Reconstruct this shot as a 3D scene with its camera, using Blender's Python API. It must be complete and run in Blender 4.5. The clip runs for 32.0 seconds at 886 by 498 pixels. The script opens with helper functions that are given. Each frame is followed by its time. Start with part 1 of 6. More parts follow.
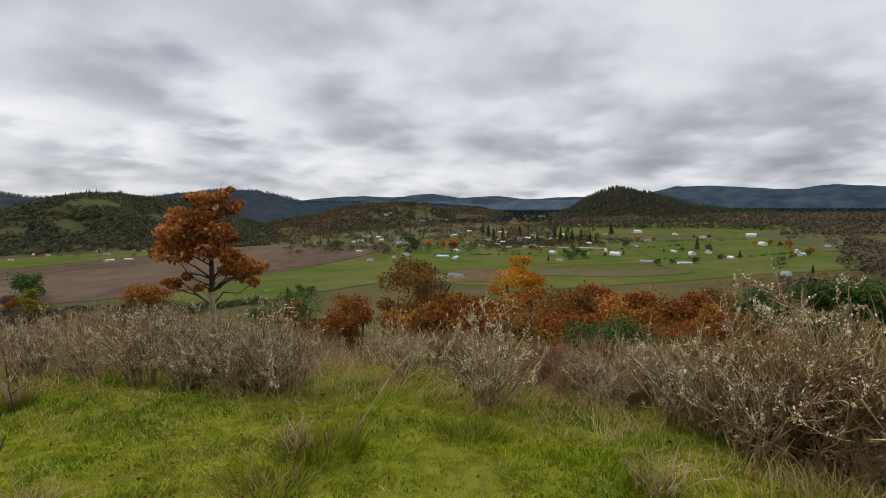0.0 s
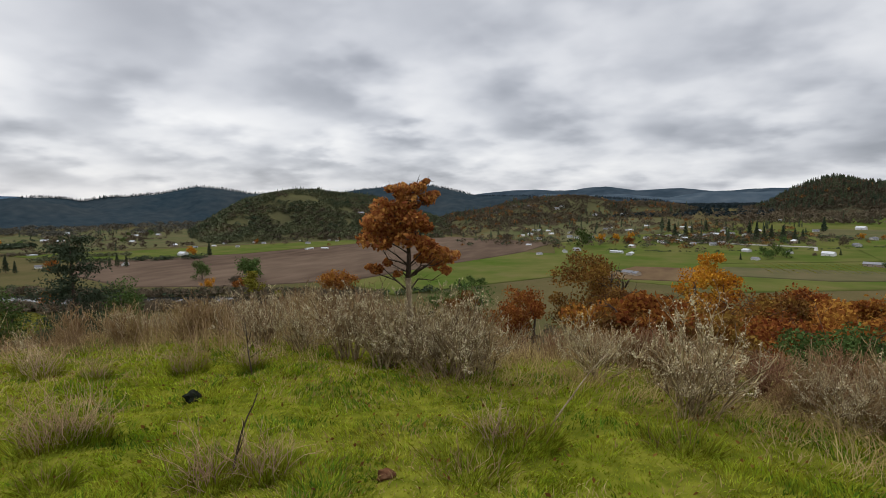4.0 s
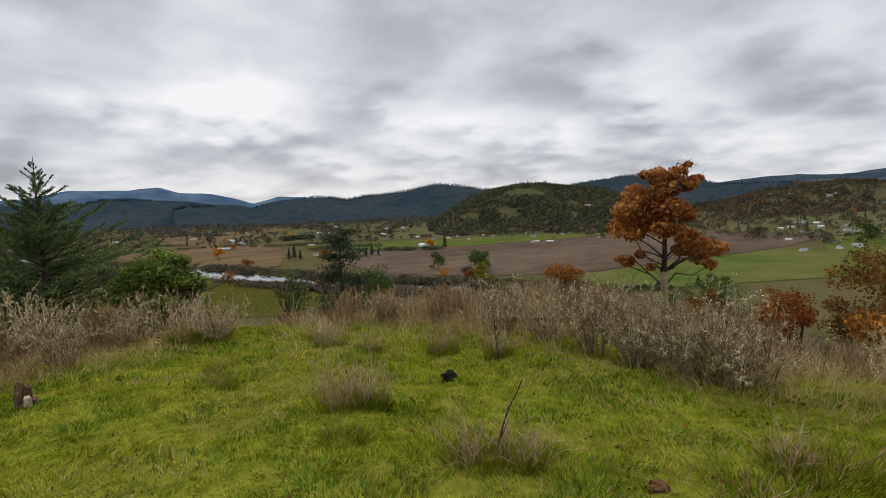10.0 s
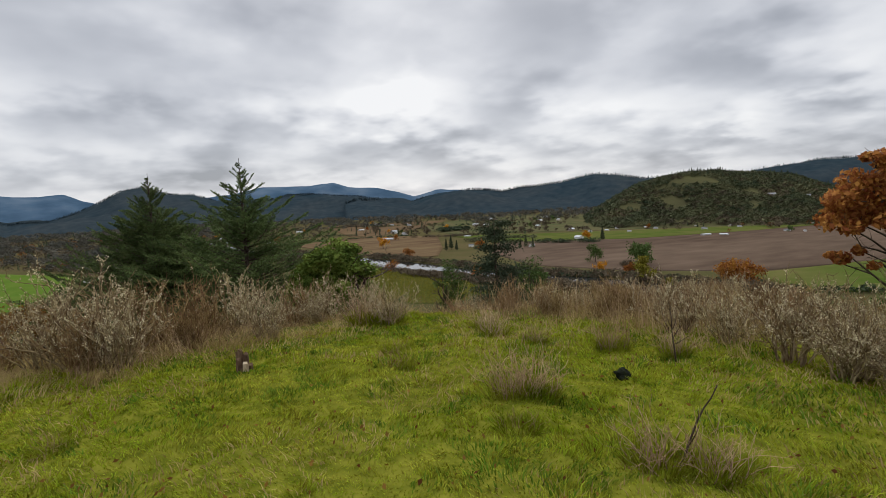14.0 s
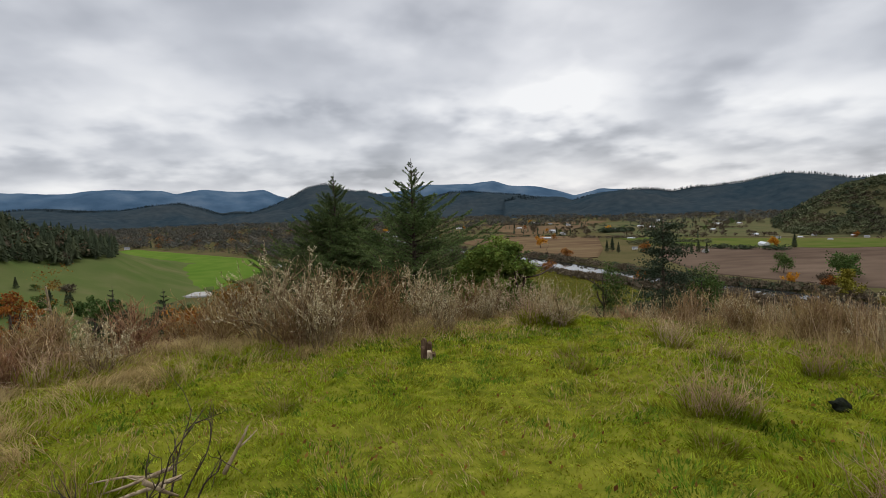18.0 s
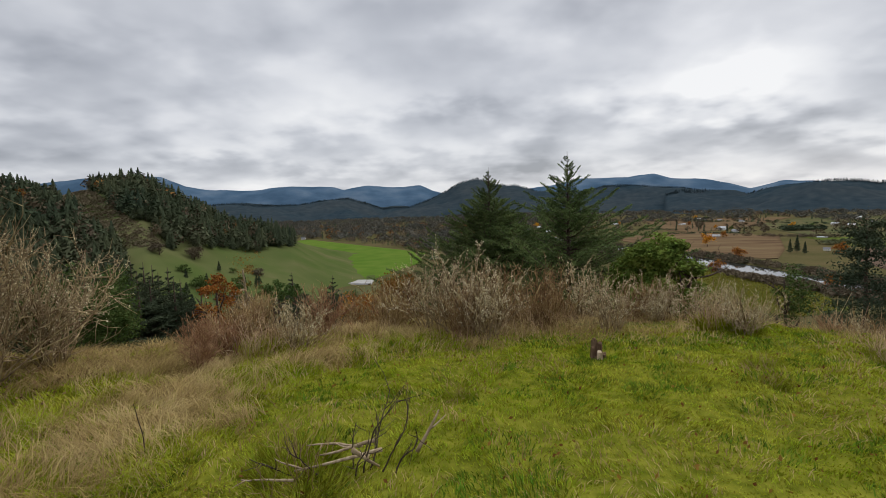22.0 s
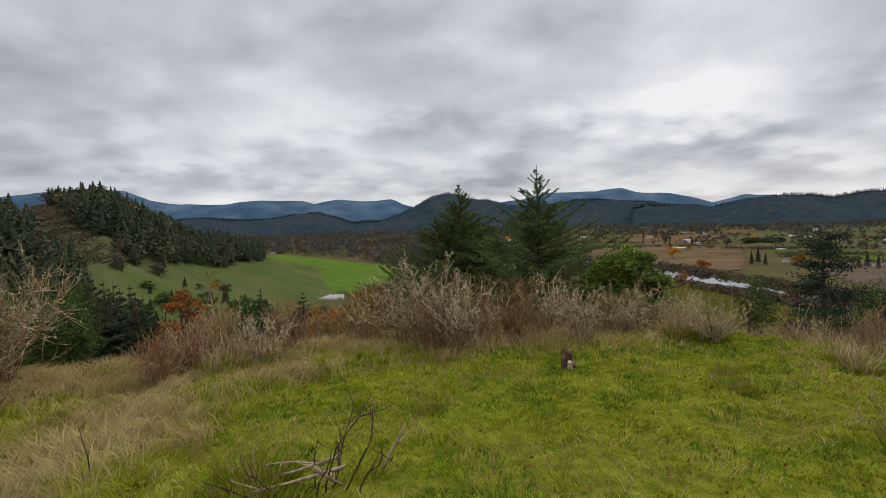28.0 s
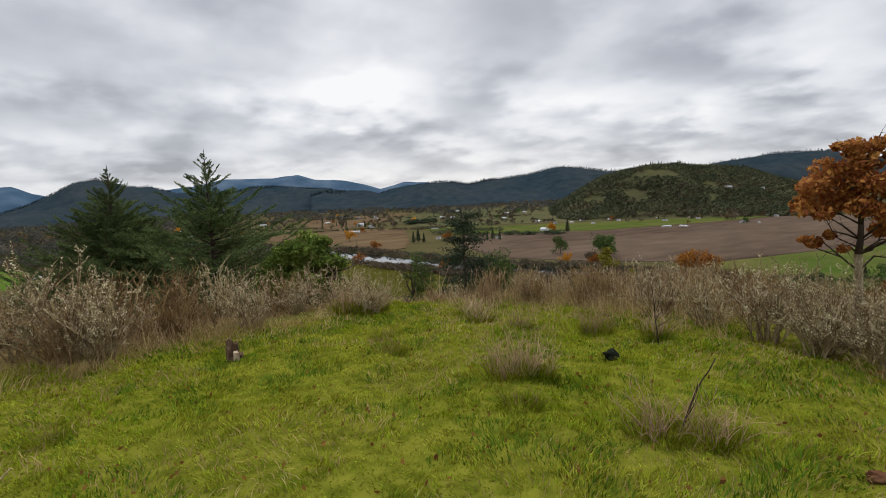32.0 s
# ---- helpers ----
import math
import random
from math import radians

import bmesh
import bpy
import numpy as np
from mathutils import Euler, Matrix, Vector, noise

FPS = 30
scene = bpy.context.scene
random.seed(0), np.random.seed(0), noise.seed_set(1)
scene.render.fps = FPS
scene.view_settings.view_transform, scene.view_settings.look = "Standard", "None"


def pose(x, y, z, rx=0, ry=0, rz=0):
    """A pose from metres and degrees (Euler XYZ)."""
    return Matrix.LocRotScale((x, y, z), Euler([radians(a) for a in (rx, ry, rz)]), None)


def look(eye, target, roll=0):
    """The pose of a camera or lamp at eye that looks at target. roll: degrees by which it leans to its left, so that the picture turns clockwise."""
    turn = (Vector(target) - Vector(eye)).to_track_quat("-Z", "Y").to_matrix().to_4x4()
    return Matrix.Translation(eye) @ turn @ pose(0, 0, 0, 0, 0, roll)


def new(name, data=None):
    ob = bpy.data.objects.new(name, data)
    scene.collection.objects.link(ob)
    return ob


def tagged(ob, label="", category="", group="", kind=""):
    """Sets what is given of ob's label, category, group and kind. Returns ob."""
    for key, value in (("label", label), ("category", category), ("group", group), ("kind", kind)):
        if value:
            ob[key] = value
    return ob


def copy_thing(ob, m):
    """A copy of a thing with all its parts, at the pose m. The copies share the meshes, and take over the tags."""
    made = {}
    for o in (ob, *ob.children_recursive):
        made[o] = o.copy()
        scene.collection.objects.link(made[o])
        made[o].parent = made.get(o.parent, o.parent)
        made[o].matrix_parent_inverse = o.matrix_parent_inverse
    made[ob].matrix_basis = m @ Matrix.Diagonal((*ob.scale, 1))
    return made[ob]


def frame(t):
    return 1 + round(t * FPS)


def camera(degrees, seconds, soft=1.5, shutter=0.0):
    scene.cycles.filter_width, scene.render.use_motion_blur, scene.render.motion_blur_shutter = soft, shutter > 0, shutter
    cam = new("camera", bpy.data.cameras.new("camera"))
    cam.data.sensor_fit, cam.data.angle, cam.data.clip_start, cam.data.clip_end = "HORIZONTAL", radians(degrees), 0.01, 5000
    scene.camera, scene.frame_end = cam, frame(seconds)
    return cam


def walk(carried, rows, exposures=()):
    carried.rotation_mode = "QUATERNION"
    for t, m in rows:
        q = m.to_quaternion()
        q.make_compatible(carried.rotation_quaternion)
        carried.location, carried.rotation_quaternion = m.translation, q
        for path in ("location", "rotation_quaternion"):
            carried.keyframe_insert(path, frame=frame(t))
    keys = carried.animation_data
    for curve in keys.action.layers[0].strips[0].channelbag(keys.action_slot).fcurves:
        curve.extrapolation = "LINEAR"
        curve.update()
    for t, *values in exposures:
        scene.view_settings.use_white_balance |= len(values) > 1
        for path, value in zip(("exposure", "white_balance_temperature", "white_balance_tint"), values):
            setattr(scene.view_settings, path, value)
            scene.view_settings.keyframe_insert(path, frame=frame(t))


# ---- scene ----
cam = camera(79.0, 32.0, 0.75)
# seconds, eye x y z, pitch, roll, yaw
PATH = [
    (0.0, -0.000, 0.000, 1.620, -4.49, 0.30, 3.81),
    (0.5, -0.041, 0.026, 1.615, -4.53, 0.08, 6.46),
    (1.0, -0.077, 0.044, 1.610, -4.55, -0.11, 8.91),
    (1.5, -0.108, 0.052, 1.606, -4.53, -0.17, 10.97),
    (2.0, -0.139, 0.055, 1.600, -4.48, -0.27, 12.79),
    (2.5, -0.168, 0.056, 1.593, -4.38, -0.30, 14.80),
    (3.0, -0.195, 0.056, 1.588, -4.42, -0.13, 17.14),
    (3.5, -0.222, 0.055, 1.583, -4.72, 0.26, 19.58),
    (4.0, -0.255, 0.049, 1.580, -5.02, 0.59, 21.74),
    (4.5, -0.300, 0.039, 1.576, -5.08, 0.70, 23.81),
    (6.5, -0.353, 0.027, 1.570, -4.86, 0.66, 32.25),
    (7.0, -0.403, 0.018, 1.562, -5.12, 0.88, 33.96),
    (7.5, -0.442, 0.013, 1.553, -5.46, 1.08, 35.44),
    (8.0, -0.471, 0.012, 1.544, -5.65, 1.12, 36.78),
    (8.5, -0.495, 0.015, 1.538, -5.70, 1.14, 37.91),
    (9.0, -0.516, 0.022, 1.538, -5.61, 1.39, 39.31),
    (9.5, -0.534, 0.029, 1.539, -5.36, 1.72, 42.34),
    (10.0, -0.550, 0.033, 1.540, -5.21, 2.01, 45.38),
    (10.5, -0.565, 0.031, 1.539, -5.40, 2.41, 48.18),
    (11.0, -0.580, 0.026, 1.537, -5.54, 2.58, 50.65),
    (11.5, -0.594, 0.022, 1.536, -5.54, 2.52, 52.82),
    (12.0, -0.606, 0.018, 1.534, -5.57, 2.68, 54.77),
    (12.5, -0.616, 0.011, 1.533, -5.57, 2.68, 56.79),
    (13.0, -0.629, -0.017, 1.535, -5.53, 2.74, 58.56),
    (13.5, -0.640, -0.080, 1.543, -5.47, 2.78, 60.12),
    (15.5, -0.645, -0.171, 1.557, -5.39, 2.17, 67.33),
    (16.0, -0.641, -0.255, 1.573, -5.36, 1.93, 69.57),
    (16.5, -0.633, -0.314, 1.586, -5.26, 1.97, 71.67),
    (17.0, -0.627, -0.356, 1.595, -5.04, 1.90, 73.61),
    (17.5, -0.621, -0.394, 1.600, -4.85, 1.93, 75.90),
    (18.0, -0.616, -0.433, 1.605, -4.94, 1.84, 78.47),
    (18.5, -0.608, -0.471, 1.609, -5.09, 1.67, 80.83),
    (19.0, -0.595, -0.508, 1.613, -5.07, 1.82, 82.94),
    (19.5, -0.579, -0.546, 1.618, -5.15, 1.95, 84.85),
    (20.0, -0.561, -0.585, 1.624, -5.10, 2.05, 86.58),
    (20.5, -0.549, -0.621, 1.628, -5.08, 1.90, 88.52),
    (21.0, -0.547, -0.652, 1.631, -5.08, 1.77, 90.38),
    (21.5, -0.559, -0.680, 1.632, -5.03, 1.80, 92.08),
    (22.0, -0.587, -0.702, 1.636, -5.00, 1.92, 94.40),
    (22.5, -0.625, -0.714, 1.639, -4.88, 2.11, 97.66),
    (23.0, -0.663, -0.718, 1.639, -4.66, 2.25, 100.74),
    (23.5, -0.688, -0.720, 1.634, -4.43, 2.32, 103.69),
    (24.0, -0.694, -0.724, 1.630, -4.28, 2.50, 106.38),
    (24.5, -0.680, -0.734, 1.628, -4.26, 2.61, 108.27),
    (26.5, -0.662, -0.741, 1.624, -3.04, 2.80, 105.38),
    (27.0, -0.661, -0.734, 1.613, -2.87, 2.67, 101.69),
    (27.5, -0.679, -0.707, 1.595, -3.07, 2.19, 96.34),
    (28.0, -0.702, -0.670, 1.576, -3.62, 2.02, 91.37),
    (28.5, -0.722, -0.626, 1.562, -4.30, 1.80, 86.89),
    (29.0, -0.739, -0.577, 1.559, -4.91, 1.58, 82.50),
    (29.5, -0.749, -0.525, 1.560, -5.50, 2.03, 78.23),
    (30.0, -0.749, -0.478, 1.555, -5.85, 2.56, 73.51),
    (30.5, -0.737, -0.445, 1.549, -5.98, 2.95, 69.30),
    (31.0, -0.718, -0.424, 1.547, -6.18, 2.87, 65.28),
    (31.5, -0.704, -0.416, 1.536, -6.32, 2.78, 61.52),
    (32.0, -0.700, -0.416, 1.507, -6.38, 2.70, 58.18),
]
walk(cam, [(t, pose(x, y, z, 90 + pitch, roll, yaw)) for t, x, y, z, pitch, roll, yaw in PATH],
     [(0.0, 0.0), (22.5, 0.0), (24.2, 0.05), (26.2, 0.0), (28.0, -0.07), (29.5, -0.03), (30.5, 0.0), (32.0, 0.05)])

# ---- world and light ----
world = bpy.data.worlds.new("overcast")
scene.world = world
world.use_nodes = True
wn, wl = world.node_tree.nodes, world.node_tree.links
for n in list(wn):
    wn.remove(n)


def wnode(kind, **values):
    n = wn.new(kind)
    for key, value in values.items():
        n.inputs[key].default_value = value
    return n


def wmath(op, a, b=None):
    n = wn.new("ShaderNodeMath")
    n.operation = op
    for i, v in enumerate((a, b)):
        if v is None:
            continue
        if isinstance(v, (int, float)):
            n.inputs[i].default_value = v
        else:
            wl.new(v, n.inputs[i])
    return n.outputs[0]


SUN_ELEVATION, SUN_AZIMUTH = 38.0, 60.0
sky_tex = wn.new("ShaderNodeTexSky")
sky_tex.sky_type, sky_tex.sun_disc = "NISHITA", False
sky_tex.sun_elevation, sky_tex.sun_rotation = radians(SUN_ELEVATION), radians(-SUN_AZIMUTH)
coord = wn.new("ShaderNodeTexCoord")
split = wn.new("ShaderNodeSeparateXYZ")
wl.new(coord.outputs["Generated"], split.inputs[0])
up = wmath("MAXIMUM", split.outputs[2], 0.0)
lift = wmath("ADD", up, 0.32)
# a flat cloud sheet overhead: its rows lie closer together towards the horizon
sheet = wmath("ADD", up, 0.27)
puff = wn.new("ShaderNodeCombineXYZ")
wl.new(wmath("DIVIDE", split.outputs[0], sheet), puff.inputs[0])
wl.new(wmath("DIVIDE", split.outputs[1], sheet), puff.inputs[1])
puff.inputs[2].default_value = 0.35
cloud_x, cloud_y = wmath("DIVIDE", split.outputs[0], lift), wmath("DIVIDE", split.outputs[1], lift)
big = wnode("ShaderNodeTexNoise", Scale=2.1, Detail=3.0, Roughness=0.42)
wl.new(puff.outputs[0], big.inputs["Vector"])
small = wnode("ShaderNodeTexNoise", Scale=5.2, Detail=3.0, Roughness=0.45)
wl.new(puff.outputs[0], small.inputs["Vector"])
# rolls and cells of cloud, thinner along their edges
bend = wn.new("ShaderNodeVectorMath")
bend.operation = "MULTIPLY_ADD"
bend.inputs[1].default_value = (0.5, 0.5, 0.0)
wl.new(small.outputs["Color"], bend.inputs[0])
wl.new(puff.outputs[0], bend.inputs[2])
cells = wn.new("ShaderNodeTexVoronoi")
cells.feature = "SMOOTH_F1"
cells.inputs["Scale"].default_value, cells.inputs["Smoothness"].default_value = 2.3, 0.7
wl.new(bend.outputs[0], cells.inputs["Vector"])
# the sheet is smoother overhead
calm = wn.new("ShaderNodeMapRange")
for k, v in (("From Min", 0.03), ("From Max", 0.34), ("To Min", 1.15), ("To Max", 0.55)):
    calm.inputs[k].default_value = v
wl.new(up, calm.inputs[0])
swell = wmath("ADD", wmath("MULTIPLY", wmath("SUBTRACT", big.outputs[0], 0.5), 0.62), wmath("MULTIPLY", wmath("SUBTRACT", small.outputs[0], 0.5), 0.36))
swell = wmath("ADD", wmath("MULTIPLY", swell, 0.8), wmath("MULTIPLY", wmath("SUBTRACT", cells.outputs["Distance"], 0.36), 0.26))
billow = wmath("ADD", wmath("MULTIPLY", swell, calm.outputs[0]), 0.492)
# thin and thick places in the cloud sheet, in the plane of the clouds: x, y, size, strength
THIN = [(-1.86, 0.78, 0.2, 0.25),
        (-1.75, 0.96, 0.15, 0.1),
        (-1.53, 1.35, 0.17, 0.12),
        (-0.79, 1.94, 0.21, 0.13),
        (-1.24, 2.04, 0.1, 0.14),
        (-1.42, 1.64, 0.16, 0.1),
        (-0.58, 2.28, 0.15, 0.1), (-1.97, -1.05, 0.26, 0.12), (-1.88, -0.31, 0.19, 0.09), (0.22, 1.53, 0.4, 0.05), (-1.82, 0.2, 0.22, -0.06), (-1.4, 1.0, 0.27, -0.04), (-1.08, 1.47, 0.23, -0.03), (1.03, 2.25, 0.36, -0.08)]
for tx, ty, size, power in THIN:
    ex = wmath("ADD", wmath("SUBTRACT", cloud_x, tx), wmath("MULTIPLY", wmath("SUBTRACT", small.outputs[0], 0.5), 0.6))
    ey = wmath("ADD", wmath("SUBTRACT", cloud_y, ty), wmath("MULTIPLY", wmath("SUBTRACT", big.outputs[0], 0.5), 0.7))
    away = wmath("ADD", wmath("MULTIPLY", ex, ex), wmath("MULTIPLY", ey, ey))
    spot = wmath("POWER", 2.718, wmath("MULTIPLY", away, -1.0 / size ** 2))
    billow = wmath("ADD", billow, wmath("MULTIPLY", spot, power * 0.95))
# the cloud base thins towards the horizon
low = wn.new("ShaderNodeMapRange")
for k, v in (("From Min", 0.015), ("From Max", 0.06), ("To Min", 0.06), ("To Max", 0.0)):
    low.inputs[k].default_value = v
wl.new(up, low.inputs[0])
billow = wmath("ADD", billow, low.outputs[0])
ramp = wn.new("ShaderNodeValToRGB")
wl.new(billow, ramp.inputs[0])
STEPS = [(0.34, (0.33, 0.35, 0.395)), (0.43, (0.44, 0.46, 0.51)), (0.51, (0.57, 0.59, 0.64)), (0.59, (0.72, 0.735, 0.775)), (0.74, (0.90, 0.905, 0.92))]
while len(ramp.color_ramp.elements) < len(STEPS):
    ramp.color_ramp.elements.new(0.5)
for e, (at, col) in zip(ramp.color_ramp.elements, STEPS):
    e.position, e.color = at, (*col, 1)
# overcast: brighter towards the zenith
zen = wn.new("ShaderNodeMapRange")
for k, v in (("From Min", 0.36), ("From Max", 0.9), ("To Min", 1.0), ("To Max", 2.7)):
    zen.inputs[k].default_value = v
wl.new(up, zen.inputs[0])
veil = wnode("ShaderNodeBackground")
wl.new(ramp.outputs[0], veil.inputs[0])
wl.new(zen.outputs[0], veil.inputs[1])
clear = wnode("ShaderNodeBackground", Strength=0.10)
wl.new(sky_tex.outputs[0], clear.inputs[0])
cover = wnode("ShaderNodeMixShader", Fac=0.94)
wl.new(clear.outputs[0], cover.inputs[1])
wl.new(veil.outputs[0], cover.inputs[2])
sky_out = wn.new("ShaderNodeOutputWorld")
wl.new(cover.outputs[0], sky_out.inputs[0])

sun = new("sun", bpy.data.lights.new("sun", "SUN"))
sun.data.energy, sun.data.angle, sun.data.color = 1.4, radians(25), (1.0, 0.96, 0.88)
sun_way = Vector((-math.sin(radians(SUN_AZIMUTH)), math.cos(radians(SUN_AZIMUTH)), math.tan(radians(SUN_ELEVATION))))
sun.matrix_world = look(sun_way * 100, (0, 0, 0))

# ---- materials ----


def material(name, stops, scale=8.0, detail=6.0, rough=0.9, bump=0.3, bump_scale=None, island=0.0, per_object=0.0, metal=0.0,
             big_stops=None, big_scale=0.5, big_mix=0.4, stretch=(1, 1, 1), trans=0.0, spec=0.0, emit=0.0, position=True):
    m = bpy.data.materials.new(name)
    m.use_nodes = True
    nt, lk = m.node_tree.nodes, m.node_tree.links
    b = nt["Principled BSDF"]
    if position:
        geo = nt.new("ShaderNodeNewGeometry")
        src = geo.outputs["Position"]
    else:
        geo = nt.new("ShaderNodeTexCoord")
        src = geo.outputs["Object"]
    mp = nt.new("ShaderNodeMapping")
    mp.inputs["Scale"].default_value = stretch
    lk.new(src, mp.inputs[0])
    nz = nt.new("ShaderNodeTexNoise")
    nz.inputs["Scale"].default_value, nz.inputs["Detail"].default_value = scale, detail
    lk.new(mp.outputs[0], nz.inputs["Vector"])

    def ramp_of(fac, cols):
        r = nt.new("ShaderNodeValToRGB")
        el = r.color_ramp.elements
        while len(el) < len(cols):
            el.new(0.5)
        for i, (e, c) in enumerate(zip(el, cols)):
            e.position = 0.3 + 0.4 * i / max(1, len(cols) - 1)
            e.color = (*c, 1)
        lk.new(fac, r.inputs[0])
        return r.outputs[0]

    def hue(col, fac, amount):
        h = nt.new("ShaderNodeHueSaturation")
        mr = nt.new("ShaderNodeMapRange")
        mr.inputs["To Min"].default_value, mr.inputs["To Max"].default_value = 1 - amount, 1 + amount
        lk.new(fac, mr.inputs[0])
        lk.new(mr.outputs[0], h.inputs["Value"])
        mh = nt.new("ShaderNodeMapRange")
        mh.inputs["To Min"].default_value, mh.inputs["To Max"].default_value = 0.5 - amount * 0.05, 0.5 + amount * 0.05
        lk.new(fac, mh.inputs[0])
        lk.new(mh.outputs[0], h.inputs["Hue"])
        lk.new(col, h.inputs["Color"])
        return h.outputs[0]

    col = ramp_of(nz.outputs[0], stops)
    if big_stops:
        n2 = nt.new("ShaderNodeTexNoise")
        n2.inputs["Scale"].default_value, n2.inputs["Detail"].default_value = big_scale, 5
        lk.new(mp.outputs[0], n2.inputs["Vector"])
        mx = nt.new("ShaderNodeMix")
        mx.data_type = "RGBA"
        mx.inputs["Factor"].default_value = big_mix
        lk.new(col, mx.inputs["A"])
        lk.new(ramp_of(n2.outputs[0], big_stops), mx.inputs["B"])
        col = mx.outputs["Result"]
    if island:
        gi = nt.new("ShaderNodeNewGeometry")
        col = hue(col, gi.outputs["Random Per Island"], island)
    if per_object:
        oi = nt.new("ShaderNodeObjectInfo")
        col = hue(col, oi.outputs["Random"], per_object)
    lk.new(col, b.inputs["Base Color"])
    b.inputs["Roughness"].default_value, b.inputs["Metallic"].default_value = rough, metal
    b.inputs["Specular IOR Level"].default_value = spec
    if emit:
        lk.new(col, b.inputs["Emission Color"])
        b.inputs["Emission Strength"].default_value = emit
    if bump:
        nb = nt.new("ShaderNodeTexNoise")
        nb.inputs["Scale"].default_value, nb.inputs["Detail"].default_value = bump_scale or scale * 3, 6
        lk.new(mp.outputs[0], nb.inputs["Vector"])
        bp = nt.new("ShaderNodeBump")
        bp.inputs["Strength"].default_value = bump
        lk.new(nb.outputs[0], bp.inputs["Height"])
        lk.new(bp.outputs[0], b.inputs["Normal"])
    if trans:
        tl = nt.new("ShaderNodeBsdfTranslucent")
        lk.new(col, tl.inputs[0])
        ms = nt.new("ShaderNodeMixShader")
        ms.inputs[0].default_value = trans
        lk.new(b.outputs[0], ms.inputs[1])
        lk.new(tl.outputs[0], ms.inputs[2])
        lk.new(ms.outputs[0], nt["Material Output"].inputs[0])
    return m


M_BLADE = material("green_grass", [(0.115, 0.145, 0.008), (0.255, 0.275, 0.012), (0.43, 0.385, 0.05)], scale=6.0, rough=0.6, bump=0, island=0.5,
                   big_stops=[(0.11, 0.20, 0.006), (0.36, 0.34, 0.05)], big_scale=0.9, trans=0.35)
M_TUFT = material("lush_grass", [(0.05, 0.095, 0.01), (0.1, 0.165, 0.014), (0.17, 0.23, 0.03)], scale=5.0, rough=0.7, bump=0, island=0.4, trans=0.3)
M_DRY = material("dry_grass", [(0.24, 0.171, 0.063), (0.37, 0.271, 0.113), (0.48, 0.366, 0.171)], scale=1.2, rough=0.75, bump=0, island=0.25, trans=0.3)
M_TWIG = material("bare_twigs", [(0.135, 0.086, 0.04), (0.25, 0.165, 0.075), (0.4, 0.28, 0.135)], scale=3.0, rough=0.95, bump=0, island=0.3, per_object=0.2)
M_TWIG_RED = material("reddish_twigs", [(0.16, 0.085, 0.045), (0.28, 0.155, 0.085), (0.36, 0.225, 0.13)], scale=3.0, rough=0.95, bump=0, island=0.3, per_object=0.2)
M_TWIG_GREY = material("lichened_twigs", [(0.125, 0.086, 0.046), (0.265, 0.195, 0.105), (0.47, 0.37, 0.215)], scale=9.0, rough=0.95, bump=0, island=0.3, per_object=0.15)
M_LICHEN = material("pale_lichen", [(0.4, 0.335, 0.2), (0.54, 0.46, 0.29), (0.67, 0.59, 0.4)], scale=12, rough=1, bump=0, island=0.25)
M_BARK = material("bark", [(0.03, 0.022, 0.018), (0.075, 0.055, 0.042), (0.13, 0.105, 0.08)], scale=14, rough=0.95, bump=0.8, stretch=(1, 1, 0.25))
M_BARK_LICHEN = material("lichened_bark", [(0.12, 0.085, 0.05), (0.25, 0.19, 0.12), (0.4, 0.34, 0.23)], scale=18, rough=0.95, bump=0.8, stretch=(1, 1, 0.4))
M_OAK_LEAF = material("russet_oak_leaves", [(0.17, 0.06, 0.02), (0.31, 0.115, 0.034), (0.44, 0.2, 0.065)], scale=3, rough=0.7, bump=0, island=0.35, trans=0.3)
M_RUST_LEAF = material("rust_leaves", [(0.15, 0.056, 0.016), (0.265, 0.1, 0.024), (0.35, 0.15, 0.036)], scale=0.6, rough=0.8, bump=0, island=0.35, per_object=0.2, trans=0.3)
M_BROWN_LEAF = material("brown_leaves", [(0.10, 0.05, 0.018), (0.18, 0.09, 0.025), (0.25, 0.14, 0.03)], scale=0.6, rough=0.8, bump=0, island=0.35, per_object=0.2, trans=0.3)
M_GOLD_LEAF = material("golden_leaves", [(0.32, 0.13, 0.012), (0.50, 0.22, 0.02), (0.58, 0.32, 0.04)], scale=0.6, rough=0.8, bump=0, island=0.3, per_object=0.15, trans=0.3)
M_GREEN_LEAF = material("evergreen_leaves", [(0.06, 0.1, 0.022), (0.14, 0.2, 0.04), (0.25, 0.32, 0.07)], scale=0.9, rough=0.55, bump=0, island=0.35, per_object=0.15, trans=0.2)
M_DARK_LEAF = material("dark_evergreen_leaves", [(0.032, 0.056, 0.016), (0.07, 0.105, 0.03), (0.13, 0.168, 0.052)], scale=0.9, rough=0.7, bump=0, island=0.4, per_object=0.15, trans=0.2)
M_NEEDLE = material("fir_needles", [(0.045, 0.066, 0.026), (0.092, 0.124, 0.044), (0.16, 0.2, 0.072)], scale=1.1, rough=0.7, bump=0, island=0.3, per_object=0.15, trans=0.12)
M_GROUND = material("meadow_soil", [(0.0723, 0.0697, 0.0221), (0.102, 0.0892, 0.034), (0.132, 0.1, 0.051)], scale=0.9, rough=1, bump=0.5, bump_scale=9,
                    big_stops=[(0.045, 0.05, 0.02), (0.10, 0.075, 0.04)], big_scale=0.02, big_mix=0.62)
